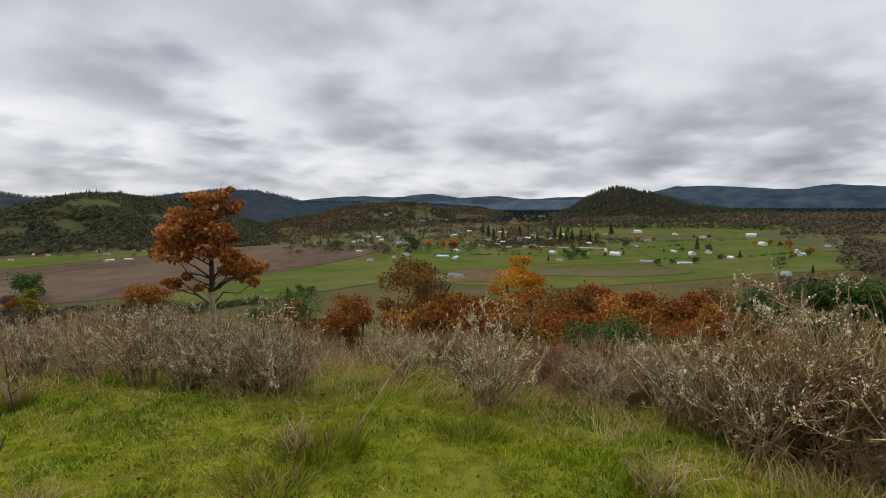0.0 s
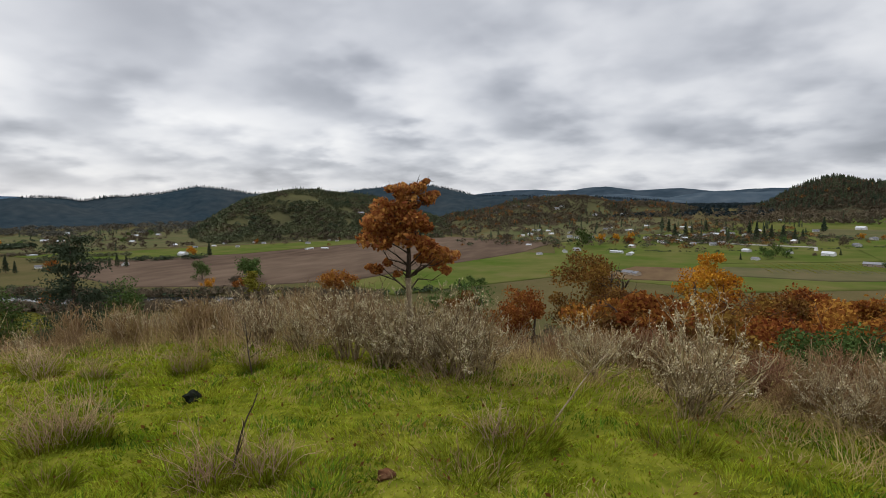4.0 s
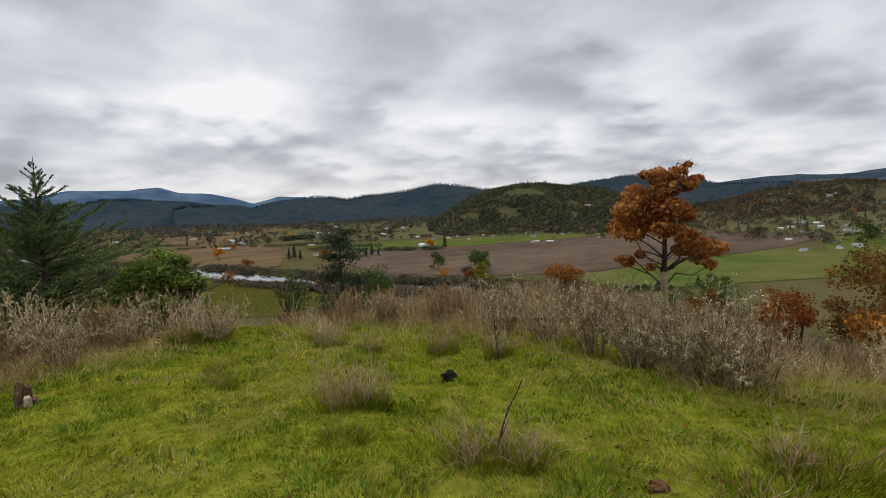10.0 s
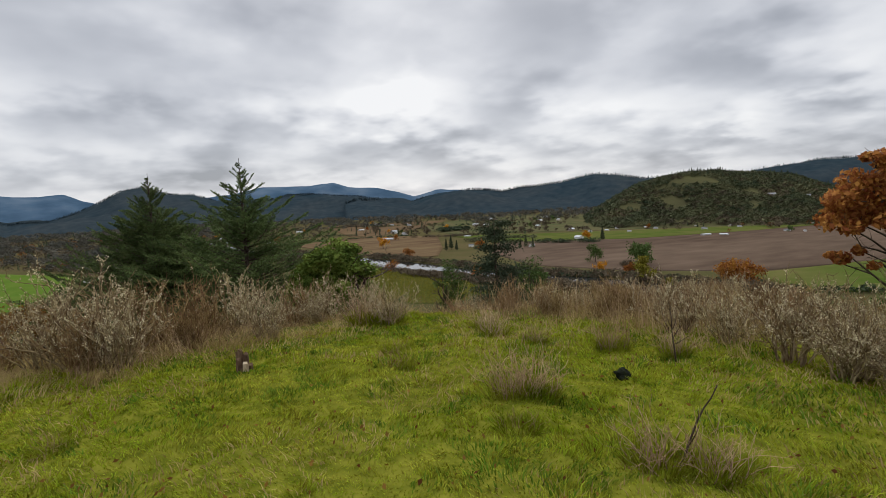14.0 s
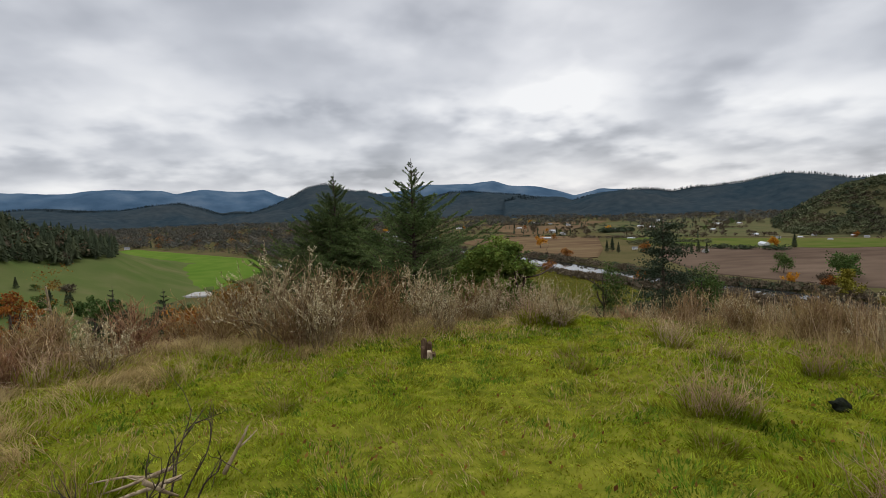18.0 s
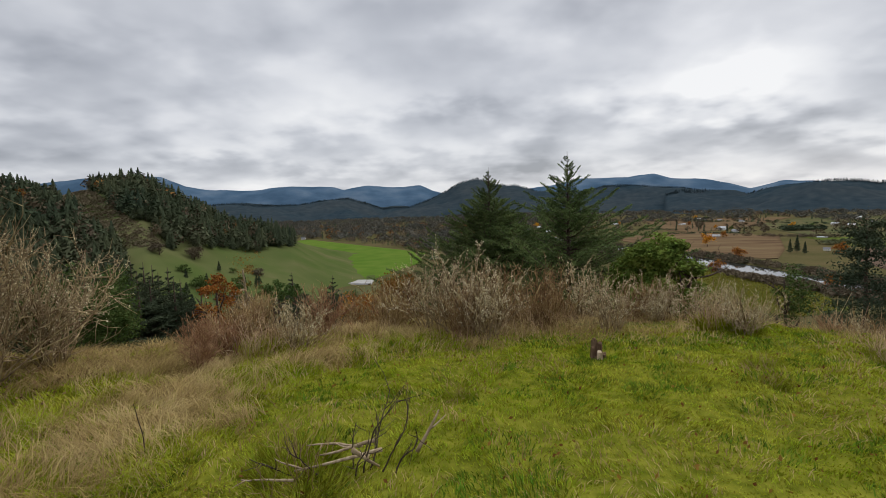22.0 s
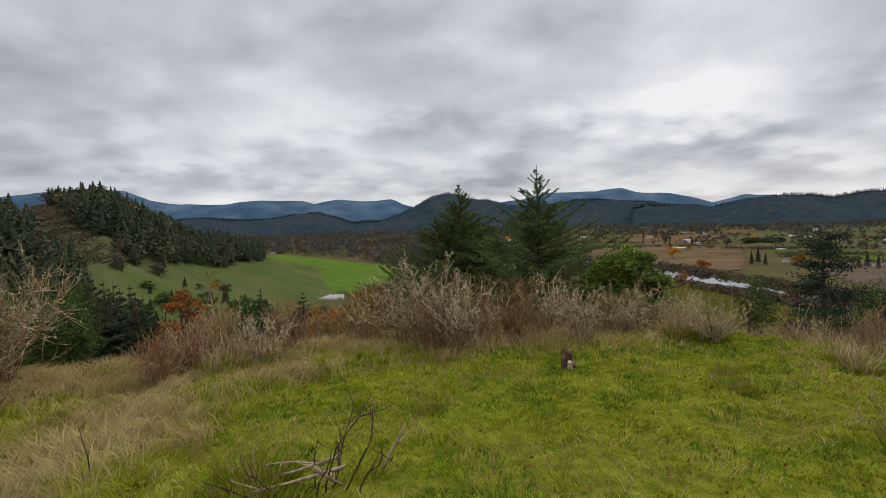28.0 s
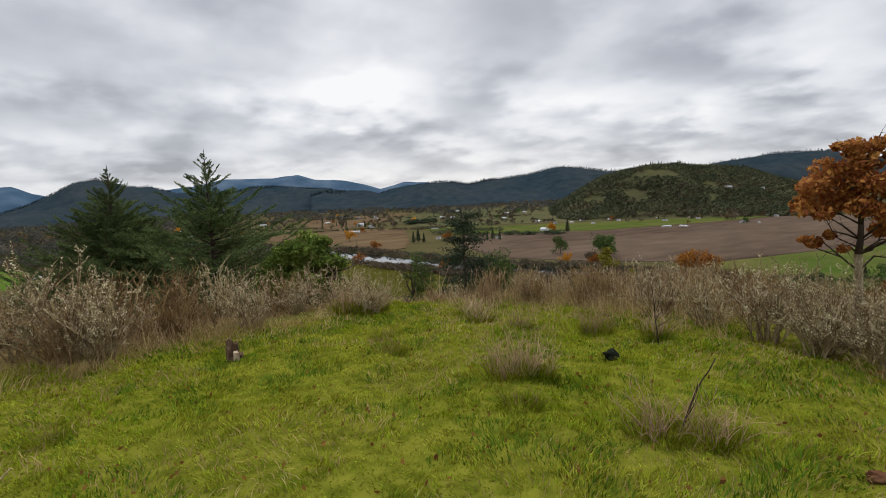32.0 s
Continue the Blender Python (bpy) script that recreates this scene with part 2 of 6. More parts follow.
M_PLOUGH = material("ploughed_soil", [(0.0634, 0.044, 0.0317), (0.0924, 0.0642, 0.0458), (0.128, 0.0898, 0.0651)], scale=0.06, rough=1, bump=0.4, bump_scale=0.5,
                    big_stops=[(0.06, 0.041, 0.03), (0.165, 0.12, 0.085)], big_scale=0.008, stretch=(1, 0.35, 1))
M_CROP = material("green_crop", [(0.0465, 0.0688, 0.013), (0.0698, 0.093, 0.0186), (0.102, 0.0977, 0.0335)], scale=0.04, rough=1, bump=0.3, bump_scale=0.8,
                  big_stops=[(0.045, 0.085, 0.012), (0.15, 0.115, 0.05)], big_scale=0.014)
M_MEADOW = material("bright_meadow", [(0.054, 0.1, 0.014), (0.072, 0.12, 0.018), (0.096, 0.13, 0.026)], scale=0.05, rough=1, bump=0.3, bump_scale=0.8,
                    big_stops=[(0.06, 0.125, 0.016), (0.12, 0.16, 0.03)], big_scale=0.01)
M_PASTURE = material("pale_pasture", [(0.0528, 0.0546, 0.0264), (0.0722, 0.0704, 0.0334), (0.0968, 0.081, 0.044)], scale=0.05, rough=1, bump=0.3, bump_scale=0.8,
                     big_stops=[(0.06, 0.09, 0.03), (0.155, 0.12, 0.065)], big_scale=0.012)
M_VINE = material("yellowed_vines", [(0.11, 0.095, 0.015), (0.17, 0.145, 0.02), (0.2, 0.19, 0.035)], scale=0.4, rough=1, bump=0, island=0.3)
M_BROWNCROP = material("stubble", [(0.085, 0.055, 0.034), (0.12, 0.08, 0.045), (0.15, 0.11, 0.06)], scale=0.05, rough=1, bump=0.3, bump_scale=0.8, stretch=(1, 0.3, 1))
M_WATER = material("river_water", [(0.012, 0.016, 0.016), (0.02, 0.024, 0.024)], scale=0.05, rough=0.04, bump=0.04, bump_scale=1.5, spec=0.6)
M_FOREST_FLOOR = material("forest_floor", [(0.04, 0.045, 0.028), (0.06, 0.062, 0.036), (0.085, 0.078, 0.045)], scale=0.03, rough=1, bump=0.4, bump_scale=0.3,
                          big_stops=[(0.03, 0.04, 0.02), (0.10, 0.07, 0.04)], big_scale=0.008)
M_SAVANNA = material("dry_hillside", [(0.044, 0.0416, 0.0208), (0.068, 0.064, 0.0288), (0.092, 0.092, 0.0384)], scale=0.02, rough=1, bump=0.4, bump_scale=0.3,
                     big_stops=[(0.06, 0.055, 0.03), (0.14, 0.135, 0.06)], big_scale=0.006)
M_CONIFER = material("conifer_wood", [(0.038, 0.053, 0.031), (0.06, 0.077, 0.042), (0.092, 0.105, 0.054)], scale=0.05, rough=1, bump=0, island=0.2,
                      big_stops=[(0.025, 0.042, 0.032), (0.095, 0.10, 0.05)], big_scale=0.02, big_mix=0.5)
# far woods: the blue of the air between is mixed into the base colour
M_BLUE_HAZE_WOOD = material("hazed_conifer_wood", [(0.018, 0.028, 0.033), (0.026, 0.038, 0.043), (0.036, 0.047, 0.048)], scale=0.01, rough=1, bump=0, island=0.12, spec=0)
M_OAKWOOD = material("bare_oak_wood", [(0.084, 0.068, 0.047), (0.114, 0.09, 0.06), (0.15, 0.114, 0.072)], scale=0.015, rough=1, bump=0, island=0.16, spec=0)
M_DARKOAK = material("shaded_oak_wood", [(0.06, 0.054, 0.038), (0.09, 0.073, 0.049), (0.12, 0.09, 0.056)], scale=0.015, rough=1, bump=0, island=0.2, spec=0)
M_OLIVEWOOD = material("olive_wood", [(0.072, 0.082, 0.044), (0.1, 0.108, 0.056), (0.138, 0.132, 0.07)], scale=0.015, rough=1, bump=0, island=0.18)
M_DARKWOOD = material("dark_mixed_wood", [(0.036, 0.05, 0.03), (0.055, 0.068, 0.038), (0.085, 0.088, 0.05)], scale=0.02, rough=1, bump=0, island=0.25)
M_TANBRUSH = material("tan_hill_brush", [(0.11, 0.092, 0.055), (0.15, 0.12, 0.075), (0.18, 0.15, 0.095)], scale=0.05, rough=1, bump=0, island=0.15)
M_WEED = material("tan_dead_weeds", [(0.28, 0.178, 0.099), (0.42, 0.288, 0.167), (0.54, 0.403, 0.252)], scale=1.1, rough=0.95, bump=0, island=0.3)
M_RUSTWOOD = material("autumn_wood", [(0.14, 0.06, 0.022), (0.2, 0.09, 0.03), (0.24, 0.14, 0.05)], scale=0.02, rough=1, bump=0, island=0.4, spec=0.05)
# mountains kilometres off: the air's blue haze painted in, with a faint glow
M_MOUNTAIN = material("hazed_mountain", [(0.025, 0.048, 0.078), (0.043, 0.073, 0.11), (0.07, 0.1, 0.136)], scale=0.005, detail=9, rough=1, bump=0.3, bump_scale=0.02, spec=0, emit=0.45,
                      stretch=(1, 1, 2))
M_EAST = material("hazed_forested_mountain", [(0.018, 0.028, 0.038), (0.028, 0.041, 0.053), (0.042, 0.055, 0.067)], scale=0.008, rough=1, bump=0.6, bump_scale=0.02, spec=0, emit=0.35, stretch=(1, 1, 2))
M_GAP = material("hazed_gap_ridge", [(0.034, 0.05, 0.066), (0.05, 0.068, 0.084), (0.068, 0.086, 0.1)], scale=0.01, rough=1, bump=0.5, bump_scale=0.02, spec=0, emit=0.2)
# leafless valley woods, their brown paled and greyed to stand for haze
M_HAZEWOOD = material("hazed_valley_wood", [(0.07, 0.072, 0.06), (0.096, 0.092, 0.074), (0.13, 0.114, 0.086)], scale=0.015, rough=1, bump=0, island=0.16, spec=0)
# wooded ranges, with distance haze painted in as blue
M_RANGE = material("hazed_range", [(0.016, 0.028, 0.034), (0.027, 0.042, 0.048), (0.043, 0.057, 0.06)], scale=0.03, detail=9, rough=1, bump=0.5, bump_scale=0.03, spec=0,
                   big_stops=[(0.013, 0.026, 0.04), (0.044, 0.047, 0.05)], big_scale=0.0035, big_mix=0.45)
M_WALL = material("painted_wall", [(0.5, 0.49, 0.46), (0.6, 0.59, 0.56), (0.68, 0.67, 0.64)], scale=0.8, rough=0.8, bump=0, per_object=0.18)
M_WALL_TAN = material("tan_wall", [(0.38, 0.31, 0.23), (0.46, 0.38, 0.29)], scale=0.8, rough=0.8, bump=0, per_object=0.2)
M_ROOF = material("grey_roof", [(0.16, 0.16, 0.17), (0.26, 0.26, 0.27)], scale=1.5, rough=0.7, bump=0.2, per_object=0.3)
M_ROOF_METAL = material("pale_metal_roof", [(0.42, 0.43, 0.44), (0.56, 0.57, 0.58)], scale=0.4, rough=0.45, bump=0.1, per_object=0.12)
M_PANE = material("dark_pane", [(0.02, 0.025, 0.03), (0.05, 0.055, 0.06)], scale=0.5, rough=0.1, bump=0, spec=0.5)
M_ROAD = material("worn_road", [(0.28, 0.27, 0.25), (0.36, 0.35, 0.33)], scale=0.3, rough=0.9, bump=0.2)
M_STUMP = material("rotten_wood", [(0.045, 0.028, 0.018), (0.115, 0.072, 0.045), (0.2, 0.14, 0.09)], scale=22, rough=0.95, bump=0.9, stretch=(1, 1, 0.3))
M_CUT = material("bleached_wood", [(0.17, 0.12, 0.075), (0.31, 0.235, 0.15), (0.46, 0.37, 0.255)], scale=26, rough=0.9, bump=0.5, stretch=(1, 1, 0.3))
M_ROCK = material("mossy_rock", [(0.008, 0.009, 0.007), (0.018, 0.02, 0.014), (0.03, 0.038, 0.016)], scale=14, rough=0.95, bump=0.9)
M_REDROCK = material("rusty_stone", [(0.05, 0.024, 0.014), (0.1, 0.046, 0.024), (0.15, 0.08, 0.042)], scale=18, rough=0.95, bump=0.9)
# short turf on the hilltop passes into the rough valley floor
gt, gk = M_GROUND.node_tree.nodes, M_GROUND.node_tree.links
g_geo, g_len, g_map = gt.new("ShaderNodeNewGeometry"), gt.new("ShaderNodeVectorMath"), gt.new("ShaderNodeMapRange")
g_len.operation = "LENGTH"
gk.new(g_geo.outputs["Position"], g_len.inputs[0])
for k, v in (("From Min", 8.0), ("From Max", 12.5), ("To Min", 0.0), ("To Max", 1.0)):
    g_map.inputs[k].default_value = v
gk.new(g_len.outputs["Value"], g_map.inputs[0])
g_noise, g_turf, g_mix = gt.new("ShaderNodeTexNoise"), gt.new("ShaderNodeValToRGB"), gt.new("ShaderNodeMix")
g_noise.inputs["Scale"].default_value, g_noise.inputs["Detail"].default_value = 7.0, 8.0
gk.new(g_geo.outputs["Position"], g_noise.inputs["Vector"])
gk.new(g_noise.outputs[0], g_turf.inputs[0])
g_turf.color_ramp.elements[0].position, g_turf.color_ramp.elements[0].color = 0.35, (0.08, 0.092, 0.008, 1)
g_turf.color_ramp.elements[1].position, g_turf.color_ramp.elements[1].color = 0.65, (0.165, 0.165, 0.02, 1)
g_mix.data_type = "RGBA"
g_base = gt["Principled BSDF"].inputs["Base Color"]
gk.new(g_map.outputs[0], g_mix.inputs["Factor"])
gk.new(g_turf.outputs[0], g_mix.inputs["A"])
gk.new(g_base.links[0].from_socket, g_mix.inputs["B"])
gk.new(g_mix.outputs["Result"], g_base)
M_HILLGRASS = material("hillside_grass", [(0.052, 0.076, 0.02), (0.07, 0.09, 0.026), (0.098, 0.1, 0.04)], scale=0.04, rough=1, bump=0.3, bump_scale=0.6,
                       big_stops=[(0.045, 0.082, 0.018), (0.125, 0.108, 0.056)], big_scale=0.012)
M_BRUSH = material("dead_brush", [(0.143, 0.086, 0.0421), (0.253, 0.162, 0.0795), (0.363, 0.243, 0.122)], scale=1.5, rough=0.95, bump=0, island=0.3)

# ---- mesh helpers ----
rng = np.random.default_rng(7)


def np_mesh(name, verts, polys):
    """One mesh from arrays of vertices and of triangles or quads."""
    me = bpy.data.meshes.new(name)
    verts, polys = np.asarray(verts, np.float32), np.asarray(polys, np.int32)
    n, k = polys.shape
    me.vertices.add(len(verts))
    me.vertices.foreach_set("co", verts.ravel())
    me.loops.add(n * k)
    me.loops.foreach_set("vertex_index", polys.ravel())
    me.polygons.add(n)
    me.polygons.foreach_set("loop_start", np.arange(0, n * k, k, dtype=np.int32))
    me.update(calc_edges=True)
    me.validate()
    return me


def solid(name, verts, polys, mat, parent=None, label="", smooth=False):
    me = np_mesh(name, verts, polys)
    me.materials.append(mat)
    if smooth:
        me.shade_smooth()
    ob = new(name, me)
    if parent:
        ob.parent = parent
    if label:
        ob["label"] = label
    return ob


def part(name, bm, mat, parent, label=""):
    me = bpy.data.meshes.new(name)
    bm.to_mesh(me)
    bm.free()
    me.materials.append(mat)
    ob = new(name, me)
    ob.parent = parent
    if label:
        ob["label"] = label
    return ob


def hash2(ix, iy, seed):
    h = (ix.astype(np.int64) * 374761393 + iy.astype(np.int64) * 668265263 + seed * 982451653) & 0x7FFFFFFF
    h = ((h ^ (h >> 13)) * 1274126177) & 0x7FFFFFFF
    return ((h ^ (h >> 16)) & 0xFFFF) / 65535.0


def value_noise(x, y, seed=0):
    x, y = np.asarray(x, float), np.asarray(y, float)
    ix, iy = np.floor(x), np.floor(y)
    fx, fy = x - ix, y - iy
    fx, fy = fx * fx * (3 - 2 * fx), fy * fy * (3 - 2 * fy)
    a, b = hash2(ix, iy, seed), hash2(ix + 1, iy, seed)
    c, d = hash2(ix, iy + 1, seed), hash2(ix + 1, iy + 1, seed)
    return (a * (1 - fx) + b * fx) * (1 - fy) + (c * (1 - fx) + d * fx) * fy - 0.5


def fbm(x, y, octaves=4, seed=0):
    return sum(value_noise(x * 2 ** o, y * 2 ** o, seed + o) / 2 ** o for o in range(octaves))


VALLEY = -65.0


def azimuth(x, y):
    """Degrees from the y axis, to the left."""
    return np.degrees(np.arctan2(-x, y))


def height(x, y):
    """The ground: a gentle hilltop, its slope, the valley floor and its far rise."""
    x, y = np.asarray(x, float), np.asarray(y, float)
    d = np.hypot(x, y)
    top = -0.07 * (np.sqrt(d * d + 1) - 1) + (0.06 * fbm(x * 0.6, y * 0.6, 3, 3) + 0.075 * fbm(x * 2.4, y * 2.4, 3, 6)) * np.clip(d / 3, 0, 1) * np.clip((40 - d) / 20, 0, 1)
    far = VALLEY + 0.03 * np.clip((22 - azimuth(x, y)) / 20, 0, 1) * np.clip((azimuth(x, y) + 120) / 60, 0, 1) * np.clip(d - 550, 0, 1200)
    e = 1 - (1 - np.clip((d - 11) / 249, 0, 1)) ** 1.5
    rough = 3.0 * fbm(x / 40, y / 40, 3, 5) * np.clip((d - 20) / 60, 0, 1) * (1 - e)
    east = np.clip((34 - azimuth(x, y)) / 18, 0, 1) * np.clip((azimuth(x, y) + 110) / 30, 0, 1)
    fall = np.clip(d - 6.2, 0, 22)
    drop = east * 0.3 * fall * fall / (fall + 1.5) * np.clip((210 - d) / 150, 0, 1)
    west = np.clip((azimuth(x, y) - 126) / 16, 0, 1) * np.clip((179 - azimuth(x, y)) / 16, 0, 1)
    shoulder = west * 0.08 * np.clip(d - 6, 0, 5) * np.clip((18 - d) / 6, 0, 1)
    return top * (1 - e) + far * e + rough - drop + shoulder


def segments(p0, p1, r0, r1, sides=3):
    """Tapered prisms from p0 to p1."""
    p0, p1 = np.asarray(p0, float), np.asarray(p1, float)
    r0, r1 = np.broadcast_to(r0, len(p0)).astype(float), np.broadcast_to(r1, len(p0)).astype(float)
    ax = p1 - p0
    ax /= np.maximum(np.linalg.norm(ax, axis=1), 1e-9)[:, None]
    ref = np.where(np.abs(ax[:, 2:3]) > 0.9, [[1.0, 0, 0]], [[0, 0, 1.0]])
    u = np.cross(ax, ref)
    u /= np.linalg.norm(u, axis=1)[:, None]
    w = np.cross(ax, u)
    ang = np.arange(sides) * 2 * np.pi / sides
    ring = np.cos(ang)[None, :, None] * u[:, None] + np.sin(ang)[None, :, None] * w[:, None]
    lo, hi = p0[:, None] + ring * r0[:, None, None], p1[:, None] + ring * r1[:, None, None]
    verts = np.concatenate([lo, hi], 1).reshape(-1, 3)
    k = np.arange(sides)
    quad = np.stack([k, (k + 1) % sides, (k + 1) % sides + sides, k + sides], 1)
    polys = (np.arange(len(p0)) * 2 * sides)[:, None, None] + quad[None]
    return verts, polys.reshape(-1, 4)


def merge(*pieces):
    verts, polys, n = [], [], 0
    for v, f in pieces:
        if len(v):
            verts.append(v)
            polys.append(f + n)
            n += len(v)
    return np.concatenate(verts), np.concatenate(polys)


def leaves(centres, size, rnd, droop=0.3, ratio=0.6):
    """A folded four-cornered leaf at each centre."""
    c = np.asarray(centres, float)
    n = len(c)
    a = rnd.normal(size=(n, 3))
    a[:, 2] -= droop
    a /= np.linalg.norm(a, axis=1)[:, None]
    b = np.cross(a, rnd.normal(size=(n, 3)))
    b /= np.linalg.norm(b, axis=1)[:, None]
    s = size * rnd.uniform(0.6, 1.3, n)[:, None]
    verts = np.stack([c - a * s * 0.5, c + b * s * 0.5 * ratio, c + a * s * 0.5 + np.cross(a, b) * s * 0.12, c - b * s * 0.5 * ratio], 1).reshape(-1, 3)
    return verts, np.arange(n * 4).reshape(n, 4)


def thing(name, label, category, at=(0, 0, 0), group="", turn=0.0, kind=""):
    e = new(name)
    e.matrix_world = pose(*at, 0, 0, turn)
    return tagged(e, label, category, group, kind)


# ---- the ground, one sheet to the horizon ----
az_cols = np.radians(np.concatenate([np.arange(-66, 164, 0.45), np.arange(164, 294, 2.5)]))
radii = np.concatenate([np.linspace(0.3, 14, 130), np.geomspace(14.4, 4700, 95)])
gx, gy = -np.sin(az_cols)[None] * radii[:, None], np.cos(az_cols)[None] * radii[:, None]
gz = height(gx, gy)
nr, nc = gz.shape
gv = np.concatenate([np.stack([gx, gy, gz], -1).reshape(-1, 3), [[0, 0, 0]]])
ii, jj = np.meshgrid(np.arange(nr - 1), np.arange(nc), indexing="ij")
gq = np.stack([ii * nc + jj, (ii + 1) * nc + jj, (ii + 1) * nc + (jj + 1) % nc, ii * nc + (jj + 1) % nc], -1).reshape(-1, 4)
cap = np.stack([np.arange(nc), (np.arange(nc) + 1) % nc, np.full(nc, nr * nc), np.full(nc, nr * nc)], 1)
me = bpy.data.meshes.new("ground")
me.from_pydata(gv.tolist(), [], gq.tolist() + [(int(a), int(b), int(c)) for a, b, c, _ in cap])
me.materials.append(M_GROUND)
me.shade_smooth()
ground = tagged(new("ground", me), "grassy hilltop falling away to a broad farmed valley floor", "ground", kind="structure")

# ---- hills round the valley ----


def bell(t):
    return np.where(np.abs(t) < 1, np.cos(np.clip(t, -1, 1) * np.pi / 2) ** 1.5, 0)


class Hill:
    def __init__(self, dist, front, back, crest, foot=VALLEY - 4, relief=0.0, seed=0, slant=0.0):
        """crest: azimuth in degrees, height in metres. dist: of the crest line; front, back: its widths."""
        self.dist, self.front, self.back, self.foot, self.relief, self.seed, self.slant = dist, front, back, foot, relief, seed, slant
        self.az = np.array([a for a, h in crest][::-1] if crest[0][0] > crest[-1][0] else [a for a, h in crest], float)
        self.h = np.array([h for a, h in crest][::-1] if crest[0][0] > crest[-1][0] else [h for a, h in crest], float)

    def z(self, az, d):
        crest = np.interp(az, self.az, self.h, left=self.foot, right=self.foot)
        mid = self.dist + self.slant * (az - self.az.mean())
        t = np.where(d < mid, (d - mid) / self.front, (d - mid) / self.back)
        b = bell(t)
        x, y = -np.sin(np.radians(az)) * d, np.cos(np.radians(az)) * d
        s = self.dist / 9.0
        return self.foot + (crest - self.foot) * b + self.relief * fbm(x / s, y / s, 4, self.seed) * b * (1.2 - b) * 2

    def mesh(self, name, mat, label, step=0.25):
        az = np.arange(self.az[0] - 1, self.az[-1] + 1, step)
        span = abs(self.slant) * (self.az[-1] - self.az[0]) / 2
        d = np.linspace(self.dist - self.front - span, self.dist + self.back + span, 46)
        A, D = np.meshgrid(az, d)
        Zz = self.z(A, D)
        x, y = -np.sin(np.radians(A)) * D, np.cos(np.radians(A)) * D
        n = len(az)
        i, j = np.meshgrid(np.arange(len(d) - 1), np.arange(n - 1), indexing="ij")
        q = np.stack([i * n + j, (i + 1) * n + j, (i + 1) * n + j + 1, i * n + j + 1], -1).reshape(-1, 4)
        ob = solid(name, np.stack([x, y, Zz], -1).reshape(-1, 3), q, mat, smooth=True)
        return tagged(ob, label, "hill", kind="structure")

    def scatter(self, n, rnd, near=0.0, far=0.15, az=None):
        lo, hi = az or (self.az[0], self.az[-1])
        a = rnd.uniform(lo, hi, n)
        mid = self.dist + self.slant * (a - self.az.mean())
        d = rnd.uniform(mid - self.front * (1 - near), mid + self.back * far)
        z = self.z(a, d)
        return -np.sin(np.radians(a)) * d, np.cos(np.radians(a)) * d, z, a, d


def eyeline(dist, rows, lower=0.0):
    """Crest heights from how high each stretch stands over the eye's level, in degrees."""
    return [(a, 1.6 + dist * math.tan(radians(e)) - lower) for a, e in rows]


# templates for far trees
def cone_tree(n=34, spread=0.10):
    """A conifer of drooping sprays round an axis."""
    rnd = np.random.default_rng(2)
    v = []
    for k in range(n):
        h = 0.08 + 0.84 * (k / (n - 1)) ** 0.85
        a = k * 2.4 + rnd.uniform(-0.4, 0.4)
        r = (0.25 * (1 - h) + 0.03) * rnd.uniform(0.75, 1.25)
        c, s = math.cos(a), math.sin(a)
        w = spread * (1.15 - h)
        v += [(-s * w, c * w, h + 0.10), (s * w, -c * w, h + 0.10), (c * r, s * r, h - 0.05)]
    v += [(-0.03, 0, 0.85), (0.03, 0, 0.85), (0, 0, 1.0), (0, -0.03, 0.85), (0, 0.03, 0.85), (0, 0, 1.0)]
    v = np.array(v)
    return v, np.arange(len(v)).reshape(-1, 3)


def blob_tree(n=60, spray=0.088):
    """An uneven crown of loose leaf sprays."""
    rnd = np.random.default_rng(4)
    lobes = np.array([(0, 0, 0.68, 0.3), (0.24, 0.1, 0.48, 0.26), (-0.22, 0.14, 0.46, 0.27), (0.02, -0.25, 0.5, 0.27)])
    pick = lobes[np.arange(n) % 4]
    way = rnd.normal(size=(n, 3))
    way /= np.linalg.norm(way, axis=1)[:, None]
    c = pick[:, :3] + way * (pick[:, 3] * rnd.uniform(0.45, 1.0, n))[:, None]
    v = (c[:, None, :] + rnd.normal(size=(n, 3, 3)) * spray).reshape(-1, 3)
    v[:, 2] = np.clip(v[:, 2], 0.0, 1.05)
    return v, np.arange(n * 3).reshape(-1, 3)


CONE, FAR_CONE, BLOB, FAR_BLOB = cone_tree(48, 0.085), cone_tree(16), blob_tree(), blob_tree(26, 0.13)
FIR, ROUND = cone_tree(80, 0.07), blob_tree(90, 0.07)


def crowd(template, x, y, z, h, rnd, wide=1.0):
    """Many far trees in one mesh."""
    tv, tf = template
    n = len(x)
    a = rnd.uniform(0, 6.283, n)
    h = np.broadcast_to(h, n)
    w = h * wide * rnd.uniform(0.8, 1.25, n)
    ca, sa = np.cos(a), np.sin(a)
    vx = (tv[None, :, 0] * ca[:, None] - tv[None, :, 1] * sa[:, None]) * w[:, None] + x[:, None]
    vy = (tv[None, :, 0] * sa[:, None] + tv[None, :, 1] * ca[:, None]) * w[:, None] + y[:, None]
    vz = tv[None, :, 2] * h[:, None] + z[:, None]
    v = np.stack([vx, vy, vz], -1).reshape(-1, 3)
    f = ((np.arange(n) * len(tv))[:, None, None] + tf[None]).reshape(-1, 3)
    return v, f


def woods(name, template, pts, h, mat, label, rnd, wide=1.0):
    x, y, z = pts
    v, f = crowd(template, x, y, z - 0.5, h, rnd, wide)
    return tagged(solid(name, v, f, mat), label, "woodland", kind="stuff")


